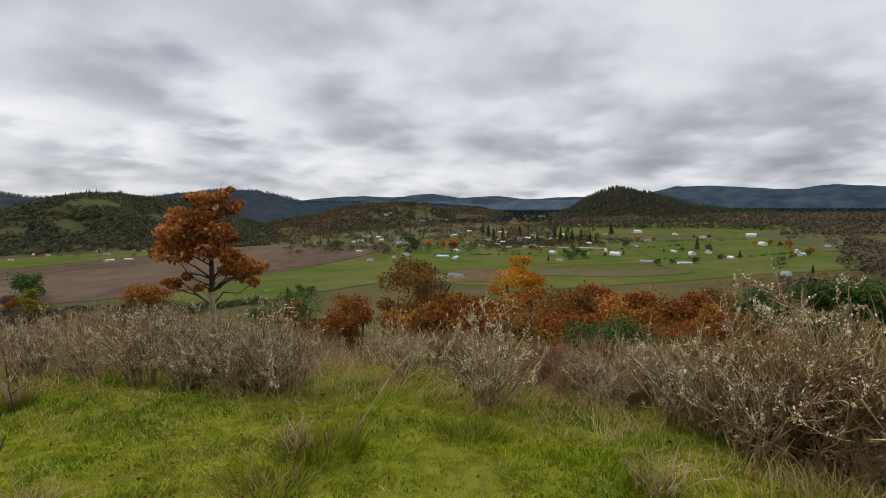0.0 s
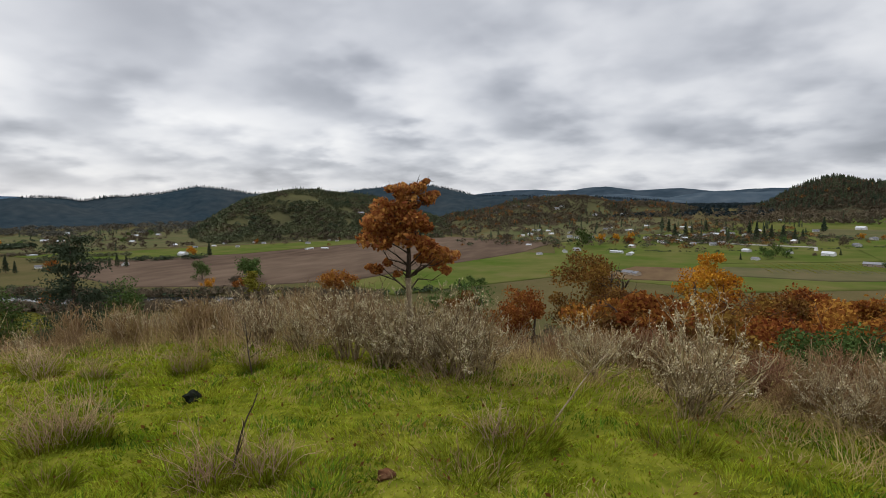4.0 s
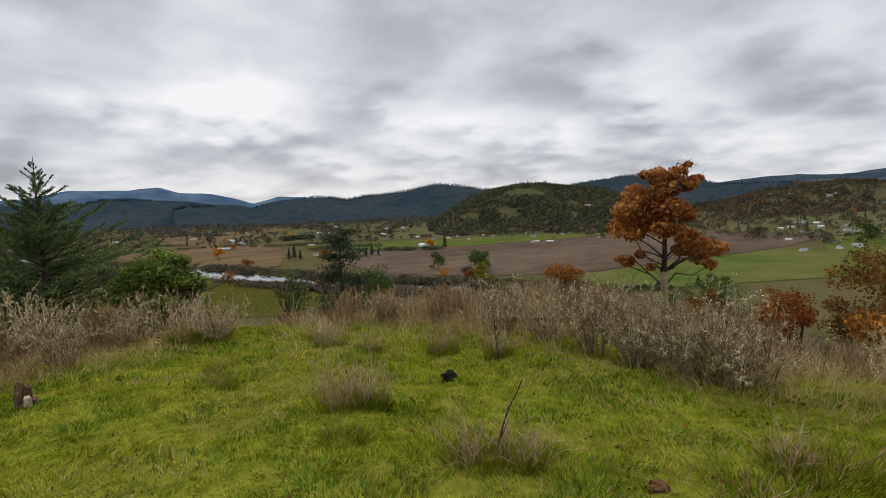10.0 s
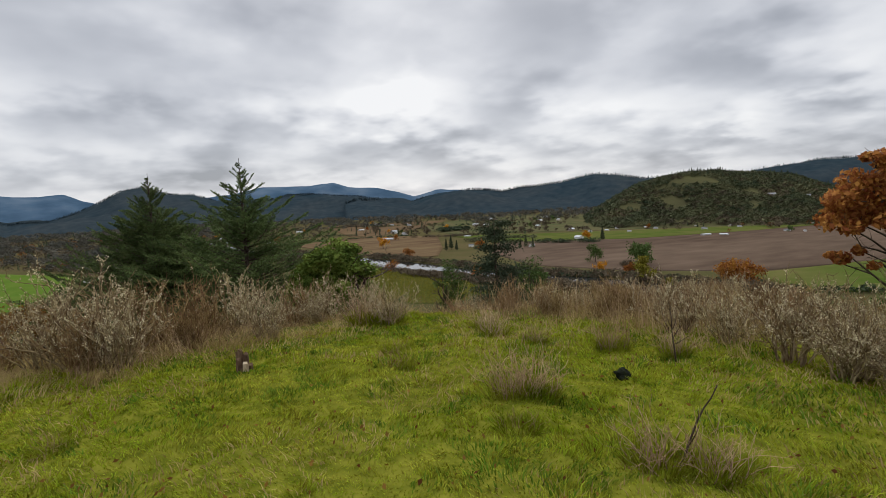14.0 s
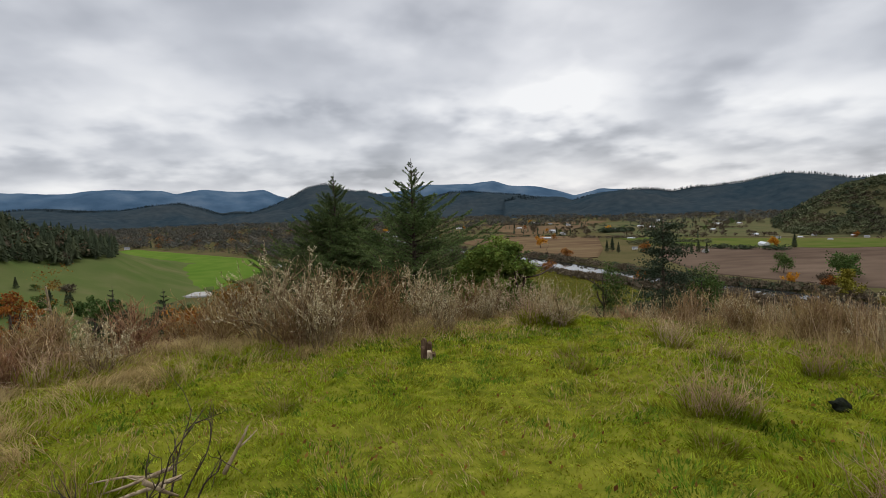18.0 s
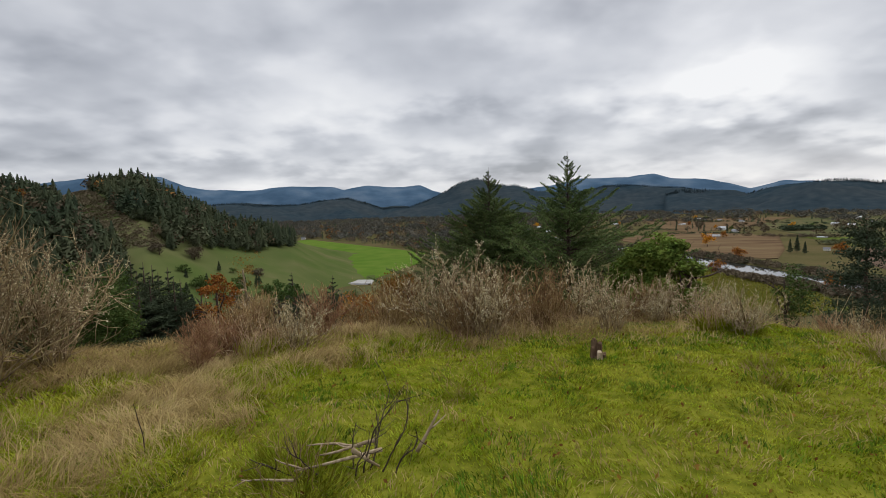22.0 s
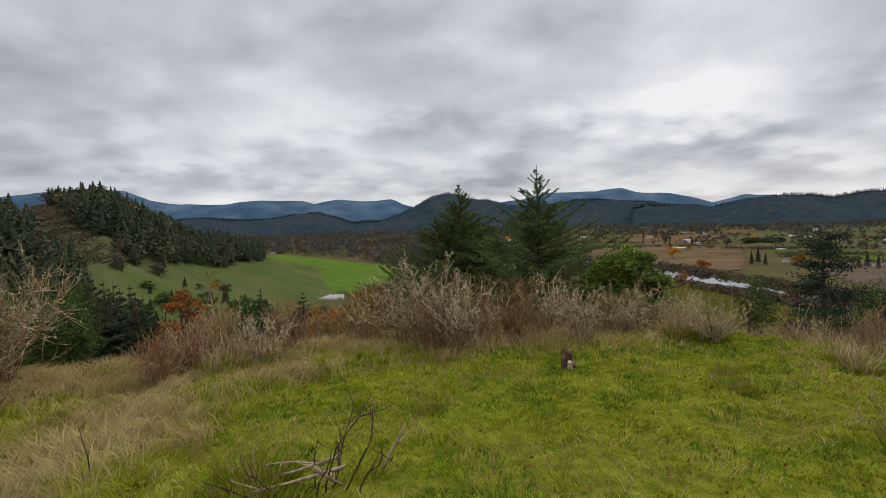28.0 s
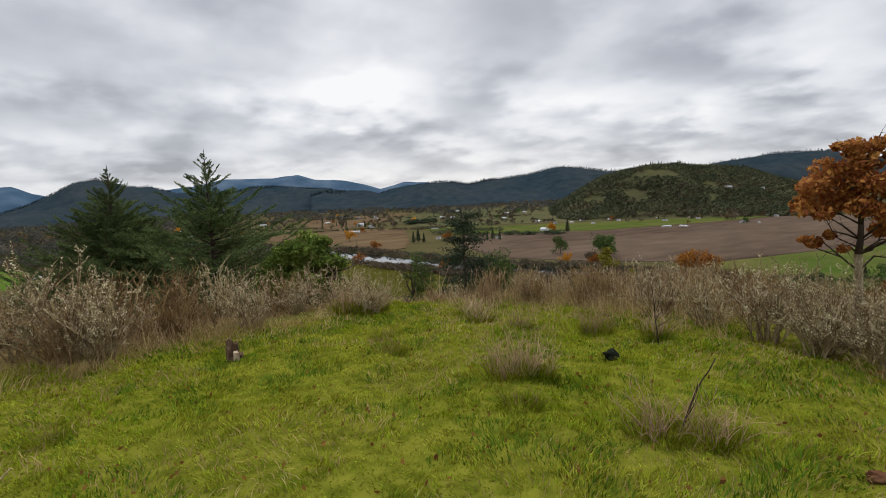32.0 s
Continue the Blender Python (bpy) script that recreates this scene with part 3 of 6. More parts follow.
# mountains kilometres away, haze and glow put into their materials
MOUNTAIN_E = eyeline(4500, [(-46, 1.5), (-40, 1.6), (-36.2, 1.63), (-32.1, 1.96), (-29.4, 1.55), (-27.1, 1.69), (-23.6, 1.9), (-19.5, 1.9), (-16.8, 1.24), (-12, 0.9), (-8.2, 1.05),
                            (-5.2, 0.87), (-2.2, 1.12), (2, 0.95), (5, 1.29), (8, 1.0), (12.1, 1.15), (15.5, 1.02), (20, 0.6), (30, 0.2)])
MOUNTAIN_W = eyeline(4500, [(58, 0.4), (60, 0.63), (62.4, 0.82), (64.8, 0.25), (66.6, 0.94), (69.5, 1.61), (71.5, 1.75), (73.1, 2.12), (75.5, 1.82), (80.1, 1.74), (83.4, 1.1), (88, 0.9), (94, 0.8)])
MOUNTAIN_S = eyeline(4300, [(93, 0.6), (95.5, 1.21), (96.8, 1.75), (98.5, 1.62), (102.6, 2.01), (104.8, 1.65), (105.9, 1.94), (108, 1.95), (111.2, 1.94), (114, 1.9), (117.1, 1.95), (119.9, 2.3), (121.8, 3.15), (127, 3.0), (134, 2.2), (150, 2.0)])
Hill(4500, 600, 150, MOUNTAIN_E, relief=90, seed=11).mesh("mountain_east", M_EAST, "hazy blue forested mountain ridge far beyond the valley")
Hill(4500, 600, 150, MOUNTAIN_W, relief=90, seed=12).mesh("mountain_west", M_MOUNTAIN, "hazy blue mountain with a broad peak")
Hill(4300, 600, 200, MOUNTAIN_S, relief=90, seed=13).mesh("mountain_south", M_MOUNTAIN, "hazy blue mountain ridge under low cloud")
Hill(3500, 500, 200, eyeline(3500, [(16, -0.2), (11, 0.55), (7.5, 0.3), (3, 0.75), (-1, 0.4), (-4, 0.62), (-8.5, 0.35), (-13, 0.55), (-17, -0.2)]), relief=80, seed=14).mesh("mountain_gap", M_GAP, "wooded ridge beyond the gap in the hills, tinted blue-grey for haze")
# nearer wooded ranges
RANGE_W = Hill(2600, 700, 500, eyeline(2600, [(72, 0.3), (70.7, 0.67), (68.7, 0.58), (65.4, 0.0), (63.4, 0.44), (59.1, 0.89), (55.4, 0.69), (53.4, 1.2), (51.4, 1.35), (49.4, 1.35), (46.1, 1.93), (43.9, 1.71),
                                             (41.1, 1.1), (36, 0.9), (32.3, 1.3), (28.7, 1.55), (26.2, 1.7), (22.7, 2.1), (20.3, 1.8), (17.9, 1.1), (15.6, 1.0), (9, 0.8), (3.8, 0.6), (0, 0.2), (-5, -0.6)], 16), relief=70, seed=21)
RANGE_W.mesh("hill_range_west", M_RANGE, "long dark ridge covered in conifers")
RANGE_S = Hill(3000, 800, 500, eyeline(3000, [(64.8, -0.3), (66, 0.1), (70.8, 0.6), (74.3, 1.1), (77.8, 1.0), (80.1, 0.7), (84.5, 1.05), (86.6, 1.65), (88.7, 1.62), (90.7, 2.3), (92.6, 2.06), (95, 1.04),
                                             (98, 0.1), (100.8, -0.2), (104.5, 0.9), (108, 0.8), (114, 0.6), (120, 0.2), (126, 0)], 16), relief=90, seed=22)
RANGE_S.mesh("hill_range_south", M_RANGE, "wooded hills across the valley, tinted blue-green for haze")
KNOLL = Hill(1350, 420, 300, eyeline(1350, [(47.5, -2.9), (46.2, -1.91), (44, -0.5), (41.7, 0.75), (39.4, 1.25), (35.8, 1.4), (32.3, 1.1), (29.3, 0.7), (26.3, -0.2), (22.6, -1.4), (20, -2.6)], 8), relief=35, seed=23)
KNOLL.mesh("hill_knoll", M_SAVANNA, "rounded hill with grassy clearings between oaks and firs")
BROWN = Hill(1700, 600, 300, eyeline(1700, [(24, -2.2), (22.6, -1.53), (20.3, -0.9), (17.3, -0.5), (14.5, 0.1), (9, 0.6), (6.3, 0.35), (3.8, -0.1), (1.3, 0.1), (-1.9, -0.2), (-4.6, -0.9), (-7, -1.8)], 8), relief=40, seed=24)
BROWN.mesh("hill_brown", M_SAVANNA, "low brown hills with bare oaks and pasture")
DARK = Hill(1900, 420, 300, eyeline(1900, [(-4.5, -1.9), (-5.8, -1.5), (-9.4, -0.3), (-11.1, 0.75), (-12.8, 1.4), (-13.9, 1.7), (-16.2, 1.4), (-18.4, 0.9), (-21.1, -0.1), (-23.7, -0.4), (-27.1, -0.3), (-29.5, -0.9), (-31, -1.3), (-38, -1.0), (-46, -0.8)], 8), foot=-45, relief=40, seed=25)
DARK.mesh("hill_dark", M_FOREST_FLOOR, "steep hill dark with firs above green pasture")
LEFT = Hill(620, 430, 260, eyeline(620, [(103, -6.5), (107, -5.2), (109, -4.2), (110.2, -3.4), (114.3, -2.2), (117.2, -1.2), (119.9, 0.3), (122.1, 1.5), (123.6, 2.3), (127.3, 2.0), (129.4, 1.5), (130.9, 1.2), (132.7, 1.9), (135, 2.4), (138, 2.9), (142.3, 2.8), (146.5, 3.2), (155, 3.2), (165, 2.5)], 0), foot=VALLEY - 3, relief=16, seed=26)
LEFT.mesh("hill_left", M_HILLGRASS, "near hill with dense firs and a tan clearing")

rw = np.random.default_rng(31)


def wooded(hill, n, tall, mat, template, name, label, rnd, near=0.1, far=0.12, wide=1.0, az=None, thin=None):
    x, y, z, a, d = hill.scatter(n, rnd, near, far, az)
    keep = z > height(x, y) - 1
    if thin:
        keep &= thin(a, d)
    x, y, z = x[keep], y[keep], z[keep]
    return woods(name, template, (x, y, z), tall * (0.45 + 0.85 * rnd.uniform(0, 1, len(x)) ** 1.3), mat, label, rnd, wide)


def patchy(seed, cut, scale=3.0):
    return lambda a, d: value_noise(a / scale, d / (scale * 20), seed) > cut


wooded(RANGE_W, 4200, 10, M_BLUE_HAZE_WOOD, FAR_CONE, "range_conifers", "dense dark conifers on the long ridge", rw, near=0.93, far=0.06, wide=1.5)
wooded(RANGE_S, 4200, 9, M_BLUE_HAZE_WOOD, FAR_CONE, "south_range_conifers", "distant conifers on haze-tinted hills", rw, near=0.93, far=0.06, wide=1.5)
def knoll_clearing(cut, seed):
    def open_ground(a, d):
        e = np.degrees(np.arctan((KNOLL.z(a, d) - 1.6) / d))
        one = ((a - 38.6) / 1.7) ** 2 + ((e + 1.5 - 0.3 * (a - 38.6)) / 0.8) ** 2 < 0.6 + 0.8 * value_noise(a * 1.5, d / 12, 14)
        two = ((a - 36.6) / 2.4) ** 2 + ((e - 0.45) / 0.42) ** 2 < 0.7 + 0.9 * value_noise(a * 1.5, d / 12, 15)
        three = ((a - 42.6) / 1.4) ** 2 + ((e + 1.9) / 0.4) ** 2 < 0.7
        return (value_noise(a / 2.0, d / 40.0, seed) > cut) & ~one & ~two & ~three
    return open_ground


wooded(KNOLL, 900, 11, M_CONIFER, CONE, "knoll_firs", "firs along the crest of the rounded hill", rw, near=0.75, far=0.25, wide=1.4)
wooded(KNOLL, 7000, 8, M_OLIVEWOOD, FAR_BLOB, "knoll_oaks", "scattered oaks on the rounded hill", rw, near=0.1, thin=knoll_clearing(-0.35, 3), wide=1.2)
wooded(KNOLL, 4500, 7, M_DARKOAK, FAR_BLOB, "knoll_bare_oaks", "bare brown oaks on the rounded hill", rw, near=0.1, thin=knoll_clearing(-0.15, 4), wide=1.2)
wooded(KNOLL, 260, 4, M_OLIVEWOOD, FAR_BLOB, "knoll_bushes", "single bushes in the hill's clearings", rw, near=0.1, far=0.0, wide=1.2)
wooded(KNOLL, 1500, 10, M_CONIFER, BLOB, "knoll_evergreens", "dark evergreens on the rounded hill", rw, near=0.15, thin=knoll_clearing(-0.02, 5))
wooded(BROWN, 6000, 8, M_DARKOAK, FAR_BLOB, "brown_hill_shade_oaks", "grey-brown bare oaks over low hills", rw, near=0.1, thin=patchy(17, -0.1, 2.0))
wooded(BROWN, 7000, 8, M_OAKWOOD, FAR_BLOB, "brown_hill_oaks", "bare oaks over low brown hills", rw, near=0.1, thin=patchy(7, -0.2, 2.0))
wooded(BROWN, 700, 16, M_CONIFER, CONE, "brown_hill_firs", "firs among the low hills", rw, near=0.2, thin=patchy(8, 0.1, 1.5))
wooded(BROWN, 300, 12, M_RUSTWOOD, BLOB, "brown_hill_maples", "rust-coloured trees on the low hills", rw, near=0.1)
wooded(DARK, 4600, 15, M_CONIFER, CONE, "dark_hill_firs", "dense firs on the steep hill", rw, near=0.25, az=(-34, -4), wide=1.2)
wooded(DARK, 6500, 11, M_DARKOAK, FAR_BLOB, "dark_hill_oaks", "brown oaks on the lower hillside", rw, near=0.2, far=-0.3)
wooded(DARK, 200, 12, M_RUSTWOOD, BLOB, "dark_hill_maples", "rust-coloured trees on the hillside", rw, near=0.25, far=-0.2)


def clearing(a, d):
    e = np.degrees(np.arctan((LEFT.z(a, d) - 1.6) / d))
    lower = (a < 125.5 + value_noise(a, d / 20, 4)) & (e < -4.0 + 1.2 * value_noise(a / 2, d / 40, 2))
    strip = (np.abs(a - (129.2 - (2.0 - e) * 1.05)) < 1.7 + 1.0 * value_noise(a, d / 15, 6)) & (e > -4.5)
    return ~lower & ~strip


def tan_strip(a, d):
    e = np.degrees(np.arctan((LEFT.z(a, d) - 1.6) / d))
    return (np.abs(a - (129.2 - (2.0 - e) * 1.05)) < 1.9) & (e > -3.4)


wooded(LEFT, 18000, 1.8, M_TANBRUSH, FAR_BLOB, "left_hill_brush", "tan dry brush in the clearing", rw, near=0.2, far=0.1, az=(119, 132), thin=tan_strip, wide=1.6)
wooded(LEFT, 2900, 15, M_CONIFER, FIR, "left_hill_firs", "dense dark firs on the near hill", rw, near=0.3, far=0.1, az=(110, 165), thin=clearing, wide=1.5)
wooded(LEFT, 3200, 12, M_DARKWOOD, ROUND, "left_hill_oaks", "brown oaks among the firs", rw, near=0.2, far=0.0, az=(112, 165), thin=clearing)
wooded(LEFT, 700, 11, M_OAKWOOD, ROUND, "left_hill_bare_oaks", "bare brown oaks among the firs", rw, near=0.3, far=0.0, az=(112, 160), thin=clearing)
wooded(LEFT, 70, 11, M_RUSTWOOD, BLOB, "left_hill_maples", "orange maples among the firs", rw, near=0.3, far=0.0, az=(112, 160), thin=clearing)


# ---- fields on the valley floor ----
def inside(px, py, poly):
    hit = np.zeros(px.shape, bool)
    n = len(poly)
    for i in range(n):
        (x0, y0), (x1, y1) = poly[i], poly[(i + 1) % n]
        cross = ((y0 > py) != (y1 > py)) & (px < (x1 - x0) * (py - y0) / (y1 - y0 + 1e-9) + x0)
        hit ^= cross
    return hit


def field(name, poly, mat, label, lift=0.5, step=5.0, category="field", wobble=4.0):
    xs, ys = [p[0] for p in poly], [p[1] for p in poly]
    X, Y = np.meshgrid(np.arange(min(xs), max(xs) + step, step), np.arange(min(ys), max(ys) + step, step))
    ny, nx = X.shape
    cx, cy = X[:-1, :-1] + step / 2, Y[:-1, :-1] + step / 2
    keep = inside(cx + wobble * 2 * value_noise(cx / 30, cy / 30, 9), cy + wobble * 2 * value_noise(cx / 30, cy / 30, 10), poly)
    i, j = np.nonzero(keep)
    q = np.stack([i * nx + j, i * nx + j + 1, (i + 1) * nx + j + 1, (i + 1) * nx + j], 1)
    # draw the rim onto the field's outline and skirt it down into the soil
    edges = np.concatenate([q[:, [k, (k + 1) % 4]] for k in range(4)])
    key = np.sort(edges, 1)
    _, first, count = np.unique(key[:, 0] * (nx * ny) + key[:, 1], return_index=True, return_counts=True)
    rim_edges = edges[first[count == 1]]
    X, Y = X.ravel().copy(), Y.ravel().copy()
    outer = np.unique(rim_edges)
    px, py = X[outer], Y[outer]
    best, bx, by = np.full(len(outer), 1e9), px.copy(), py.copy()
    for k in range(len(poly)):
        (x0, y0), (x1, y1) = poly[k], poly[(k + 1) % len(poly)]
        t = np.clip(((px - x0) * (x1 - x0) + (py - y0) * (y1 - y0)) / ((x1 - x0) ** 2 + (y1 - y0) ** 2), 0, 1)
        qx, qy = x0 + t * (x1 - x0), y0 + t * (y1 - y0)
        far = np.hypot(qx - px, qy - py)
        nearer = far < best
        best, bx, by = np.where(nearer, far, best), np.where(nearer, qx, bx), np.where(nearer, qy, by)
    close = best < step * 2.0 + wobble
    X[outer], Y[outer] = np.where(close, bx, px), np.where(close, by, py)
    v = np.stack([X, Y, height(X, Y) + lift], -1)
    v = np.concatenate([v, v - [0, 0, lift + 1.0]])
    q = np.concatenate([q, np.stack([rim_edges[:, 1], rim_edges[:, 0], rim_edges[:, 0] + nx * ny, rim_edges[:, 1] + nx * ny], 1)])
    used, back = np.unique(q, return_inverse=True)
    return tagged(solid(name, v[used], back.reshape(q.shape), mat), label, category, kind="structure")


field("field_ploughed", [(-640, 430), (-511, 560), (-458, 740), (-435, 885), (-353, 930), (-143, 790), (-159, 671), (-213, 509), (-243, 400), (-310, 340), (-400, 305), (-520, 340)], M_PLOUGH, "wide ploughed brown field beside the river")
field("field_green", [(-213, 509), (-156, 661), (-95, 650), (-75, 480), (-133, 400), (-174, 340), (-240, 380)], M_CROP, "smooth green field below the ploughed land", 0.7)
field("field_west", [(-980, 360), (-826, 430), (-640, 340), (-540, 280), (-620, 225), (-900, 190)], M_BROWNCROP, "brown vineyard field across the river", 0.5)
field("field_strip", [(-820, 450), (-700, 560), (-560, 760), (-470, 900), (-440, 885), (-458, 740), (-515, 560), (-640, 420)], M_CROP, "strip of green pasture beyond the ploughed field", 0.6)
field("field_far", [(-1500, 900), (-900, 1300), (-560, 1200), (-450, 905), (-600, 740), (-840, 470), (-1100, 520)], M_PASTURE, "pale pasture in front of the wooded ridge", 0.4, 8.0)
field("field_farms", [(-140, 780), (-80, 480), (60, 430), (260, 520), (420, 560), (520, 720), (720, 1190), (450, 1400), (250, 1350), (60, 1000), (-60, 900)], M_CROP, "green farmland around the scattered houses", 0.4, 8.0)
field("field_hillside", [(-330, 940), (-140, 800), (20, 960), (60, 1300), (-120, 1380), (-300, 1300)], M_PASTURE, "pale pasture rising towards the brown hills", 0.6, 8.0)
field("field_meadow", [(-911, -470), (-1047, -350), (-708, -81), (-590, -74), (-461, -103), (-399, -160), (-380, -246), (-480, -330), (-623, -398)], M_MEADOW, "bright green meadow in the side valley", 0.6)
field("field_lower", [(-470, -60), (-380, -140), (-360, -250), (-330, -330), (-250, -300), (-260, -120), (-330, -40)], M_PASTURE, "rough green pasture below the meadow", 0.5)
field("field_vineyard", [(-505, 178), (-428, 205), (-369, 215), (-310, 200), (-290, 160), (-330, 120), (-400, 100), (-500, 130)], M_CROP, "grass between the vineyard rows", 0.4)
field("field_bare", [(40, 520), (60, 575), (190, 570), (215, 535), (130, 505)], M_PASTURE, "dull brownish patch among green fields", 0.8)
field("field_stubble", [(-60, 470), (-20, 560), (45, 560), (30, 470)], M_BROWNCROP, "dull stubble beside the long barn", 0.8)
field("field_yellowed", [(200, 900), (290, 860), (420, 900), (380, 1010), (240, 1040)], M_PASTURE, "yellowed pasture on the rising ground", 0.8)
field("field_east_upper", [(430, 690), (520, 720), (650, 1010), (480, 1000)], M_PASTURE, "tan grazed pasture near the eastern woods", 0.8)
field("field_bright", [(60, 600), (205, 640), (215, 750), (70, 700)], M_CROP, "fresh green field beside the farmhouse", 0.8)
field("field_far_brown", [(-1500, 420), (-1000, 330), (-960, 380), (-1100, 520), (-1400, 760)], M_BROWNCROP, "far brown fields below the ridge", 0.6, 8.0)
field("river", [(-1400, 60), (-800, 135), (-600, 214), (-500, 236), (-410, 250), (-350, 268), (-300, 292), (-240, 305), (-235, 280), (-290, 262), (-350, 236), (-420, 214), (-512, 190), (-620, 160), (-800, 100), (-1400, 20)], M_WATER,
      "calm dark river reflecting the sky", 0.9, 3.0, "river", 2.0)


# ---- trees and shrubs near the hilltop ----
def grow(rnd, start, way, length, radius, steps=4, bend=0.25, rise=0.0, tip=0.35):
    """A bent shoot: its joints and radii."""
    pts, p, w = [np.array(start, float)], np.array(start, float), np.array(way, float)
    w /= np.linalg.norm(w)
    for k in range(steps):
        w = w + rnd.normal(size=3) * bend / steps ** 0.5 + np.array([0, 0, rise / steps])
        w /= np.linalg.norm(w)
        p = p + w * length / steps
        pts.append(p)
    return np.array(pts), np.linspace(radius, radius * tip, steps + 1)


def tubes(shoots, sides=3):
    p0 = np.concatenate([s[0][:-1] for s in shoots])
    p1 = np.concatenate([s[0][1:] for s in shoots])
    r0 = np.concatenate([s[1][:-1] for s in shoots])
    r1 = np.concatenate([s[1][1:] for s in shoots])
    return segments(p0, p1, r0, r1, sides)


def pipe(shoot, sides=6):
    """One bent shoot as a single closed skin."""
    pts, rad = shoot
    n = len(pts)
    along = np.gradient(pts, axis=0)
    along /= np.linalg.norm(along, axis=1)[:, None]
    ref = np.array([1.0, 0.1, 0.05]) if abs(along[0][0]) < 0.8 else np.array([0.05, 1.0, 0.1])
    u = np.cross(along, ref)
    u /= np.linalg.norm(u, axis=1)[:, None]
    w = np.cross(along, u)
    a = np.arange(sides) * 2 * np.pi / sides
    v = (pts[:, None] + rad[:, None, None] * (np.cos(a)[None, :, None] * u[:, None] + np.sin(a)[None, :, None] * w[:, None])).reshape(-1, 3)
    v = np.concatenate([v, pts[:1], pts[-1:] + along[-1:] * rad[-1]])
    i, j = np.meshgrid(np.arange(n - 1), np.arange(sides), indexing="ij")
    i, j = i.ravel(), j.ravel()
    k = (j + 1) % sides
    f = np.concatenate([np.stack([i * sides + j, i * sides + k, (i + 1) * sides + k], 1), np.stack([i * sides + j, (i + 1) * sides + k, (i + 1) * sides + j], 1)])
    j = np.arange(sides)
    k = (j + 1) % sides
    caps = np.concatenate([np.stack([k, j, np.full(sides, n * sides)], 1), np.stack([(n - 1) * sides + j, (n - 1) * sides + k, np.full(sides, n * sides + 1)], 1)])
    return v, np.concatenate([f, caps])


def side_shoots(rnd, shoots, per, length, radius, spread=0.9, rise=0.3, lo=0.25, steps=3, bend=0.35):
    out = []
    for pts, rad in shoots:
        for k in range(per):
            f = rnd.uniform(lo, 1.0) * (len(pts) - 1)
            i = min(int(f), len(pts) - 2)
            at = pts[i] + (pts[i + 1] - pts[i]) * (f - i)
            w = (pts[i + 1] - pts[i]) / np.linalg.norm(pts[i + 1] - pts[i]) + rnd.normal(size=3) * spread
            out.append(grow(rnd, at, w, length * rnd.uniform(0.5, 1.2), radius, steps, bend, rise))
    return out


def stuff_part(name, verts, polys, mat, parent, label=""):
    return tagged(solid(name, verts, polys, mat, parent, label), kind="stuff")


def twig_bush(seed, label, high=1.1, wide=0.8, stems=26, mat=None, lichen=260, name="shrub"):
    """A leafless shrub: stems, twigs and pale lichen tufts."""
    rnd = np.random.default_rng(seed)
    bush = thing(name, label, "shrub")
    main, fat = [], max(1.0, high) ** 0.35
    for k in range(stems):
        a, lean = rnd.uniform(0, 6.283), rnd.uniform(0.0, 0.62) * wide
        at = np.array([math.cos(a), math.sin(a), 0]) * 0.28 * math.sqrt(rnd.uniform(0, 1)) * wide * min(1.0, high)
        w = (math.cos(a) * lean, math.sin(a) * lean, 1.0)
        main.append(grow(rnd, at, w, high * rnd.uniform(0.6, 1.05), 0.0125 * fat * rnd.uniform(0.6, 1.2), 6, 0.5, 0.35))
    second = side_shoots(rnd, main, 6 if high < 1.5 else 9, 0.36 * high, 0.0068 * fat, 0.6, 0.6, 0.12, 3, 0.45)
    third = side_shoots(rnd, second, 2 if high < 1.5 else 4, 0.15 * high, 0.0046 * fat, 0.8, 0.5, 0.2, 2, 0.4)
    stuff_part("stem_mass", *tubes(main, 4), mat or M_TWIG, bush)
    stuff_part("twig_mass", *tubes(second + third), mat or M_TWIG, bush)
    if lichen:
        # tufts sit close together along single shoots, mostly high up
        hosts = sorted(second + third, key=lambda s: s[0][-1][2])[len(second) // 2:]
        c = []
        for q in range(lichen // 9):
            p, r = hosts[int(rnd.integers(0, len(hosts)))]
            t = rnd.uniform(0, len(p) - 1.001, 9)
            i = t.astype(int)
            c.append(p[i] + (p[i + 1] - p[i]) * (t - i)[:, None] + rnd.normal(size=(9, 3)) * 0.011)
        stuff_part("lichen", *leaves(np.concatenate(c), 0.025 * fat ** 0.4, rnd, -0.4, 0.5), M_LICHEN, bush, "pale lichen and seed tufts")
    return bush


def blades(x, y, rnd, tall, wide, lean=0.5, seg=2):
    """Curved grass blades as one mesh."""
    n = len(x)
    a = rnd.uniform(0, 6.283, n) * 0.45 + 9.0 * value_noise(x * 2.6, y * 2.6, 77)
    h = tall * rnd.uniform(0.5, 1.25, n)
    l = lean * rnd.uniform(0.2, 1.3, n) * h
    z = height(x, y) - 0.01
    ux, uy = np.cos(a), np.sin(a)
    b = rnd.uniform(0, 6.283, n)
    sx, sy = np.cos(b) * wide, np.sin(b) * wide
    rows = []
    for k, (f, w) in enumerate(((0, 1), (0.55, 0.8), (1.0, 0.0))):
        cx, cy, cz = x + ux * l * f * f, y + uy * l * f * f, z + h * f * (1 - 0.18 * f * lean)
        if w:
            rows += [np.stack([cx - sx * w, cy - sy * w, cz], 1), np.stack([cx + sx * w, cy + sy * w, cz], 1)]
        else:
            rows.append(np.stack([cx, cy, cz], 1))
    v = np.stack(rows, 1).reshape(-1, 3)
    base = (np.arange(n) * 5)[:, None]
    f = np.concatenate([base + np.array([[0, 1, 3]]), base + np.array([[0, 3, 2]]), base + np.array([[2, 3, 4]])], 0)
    return v, f


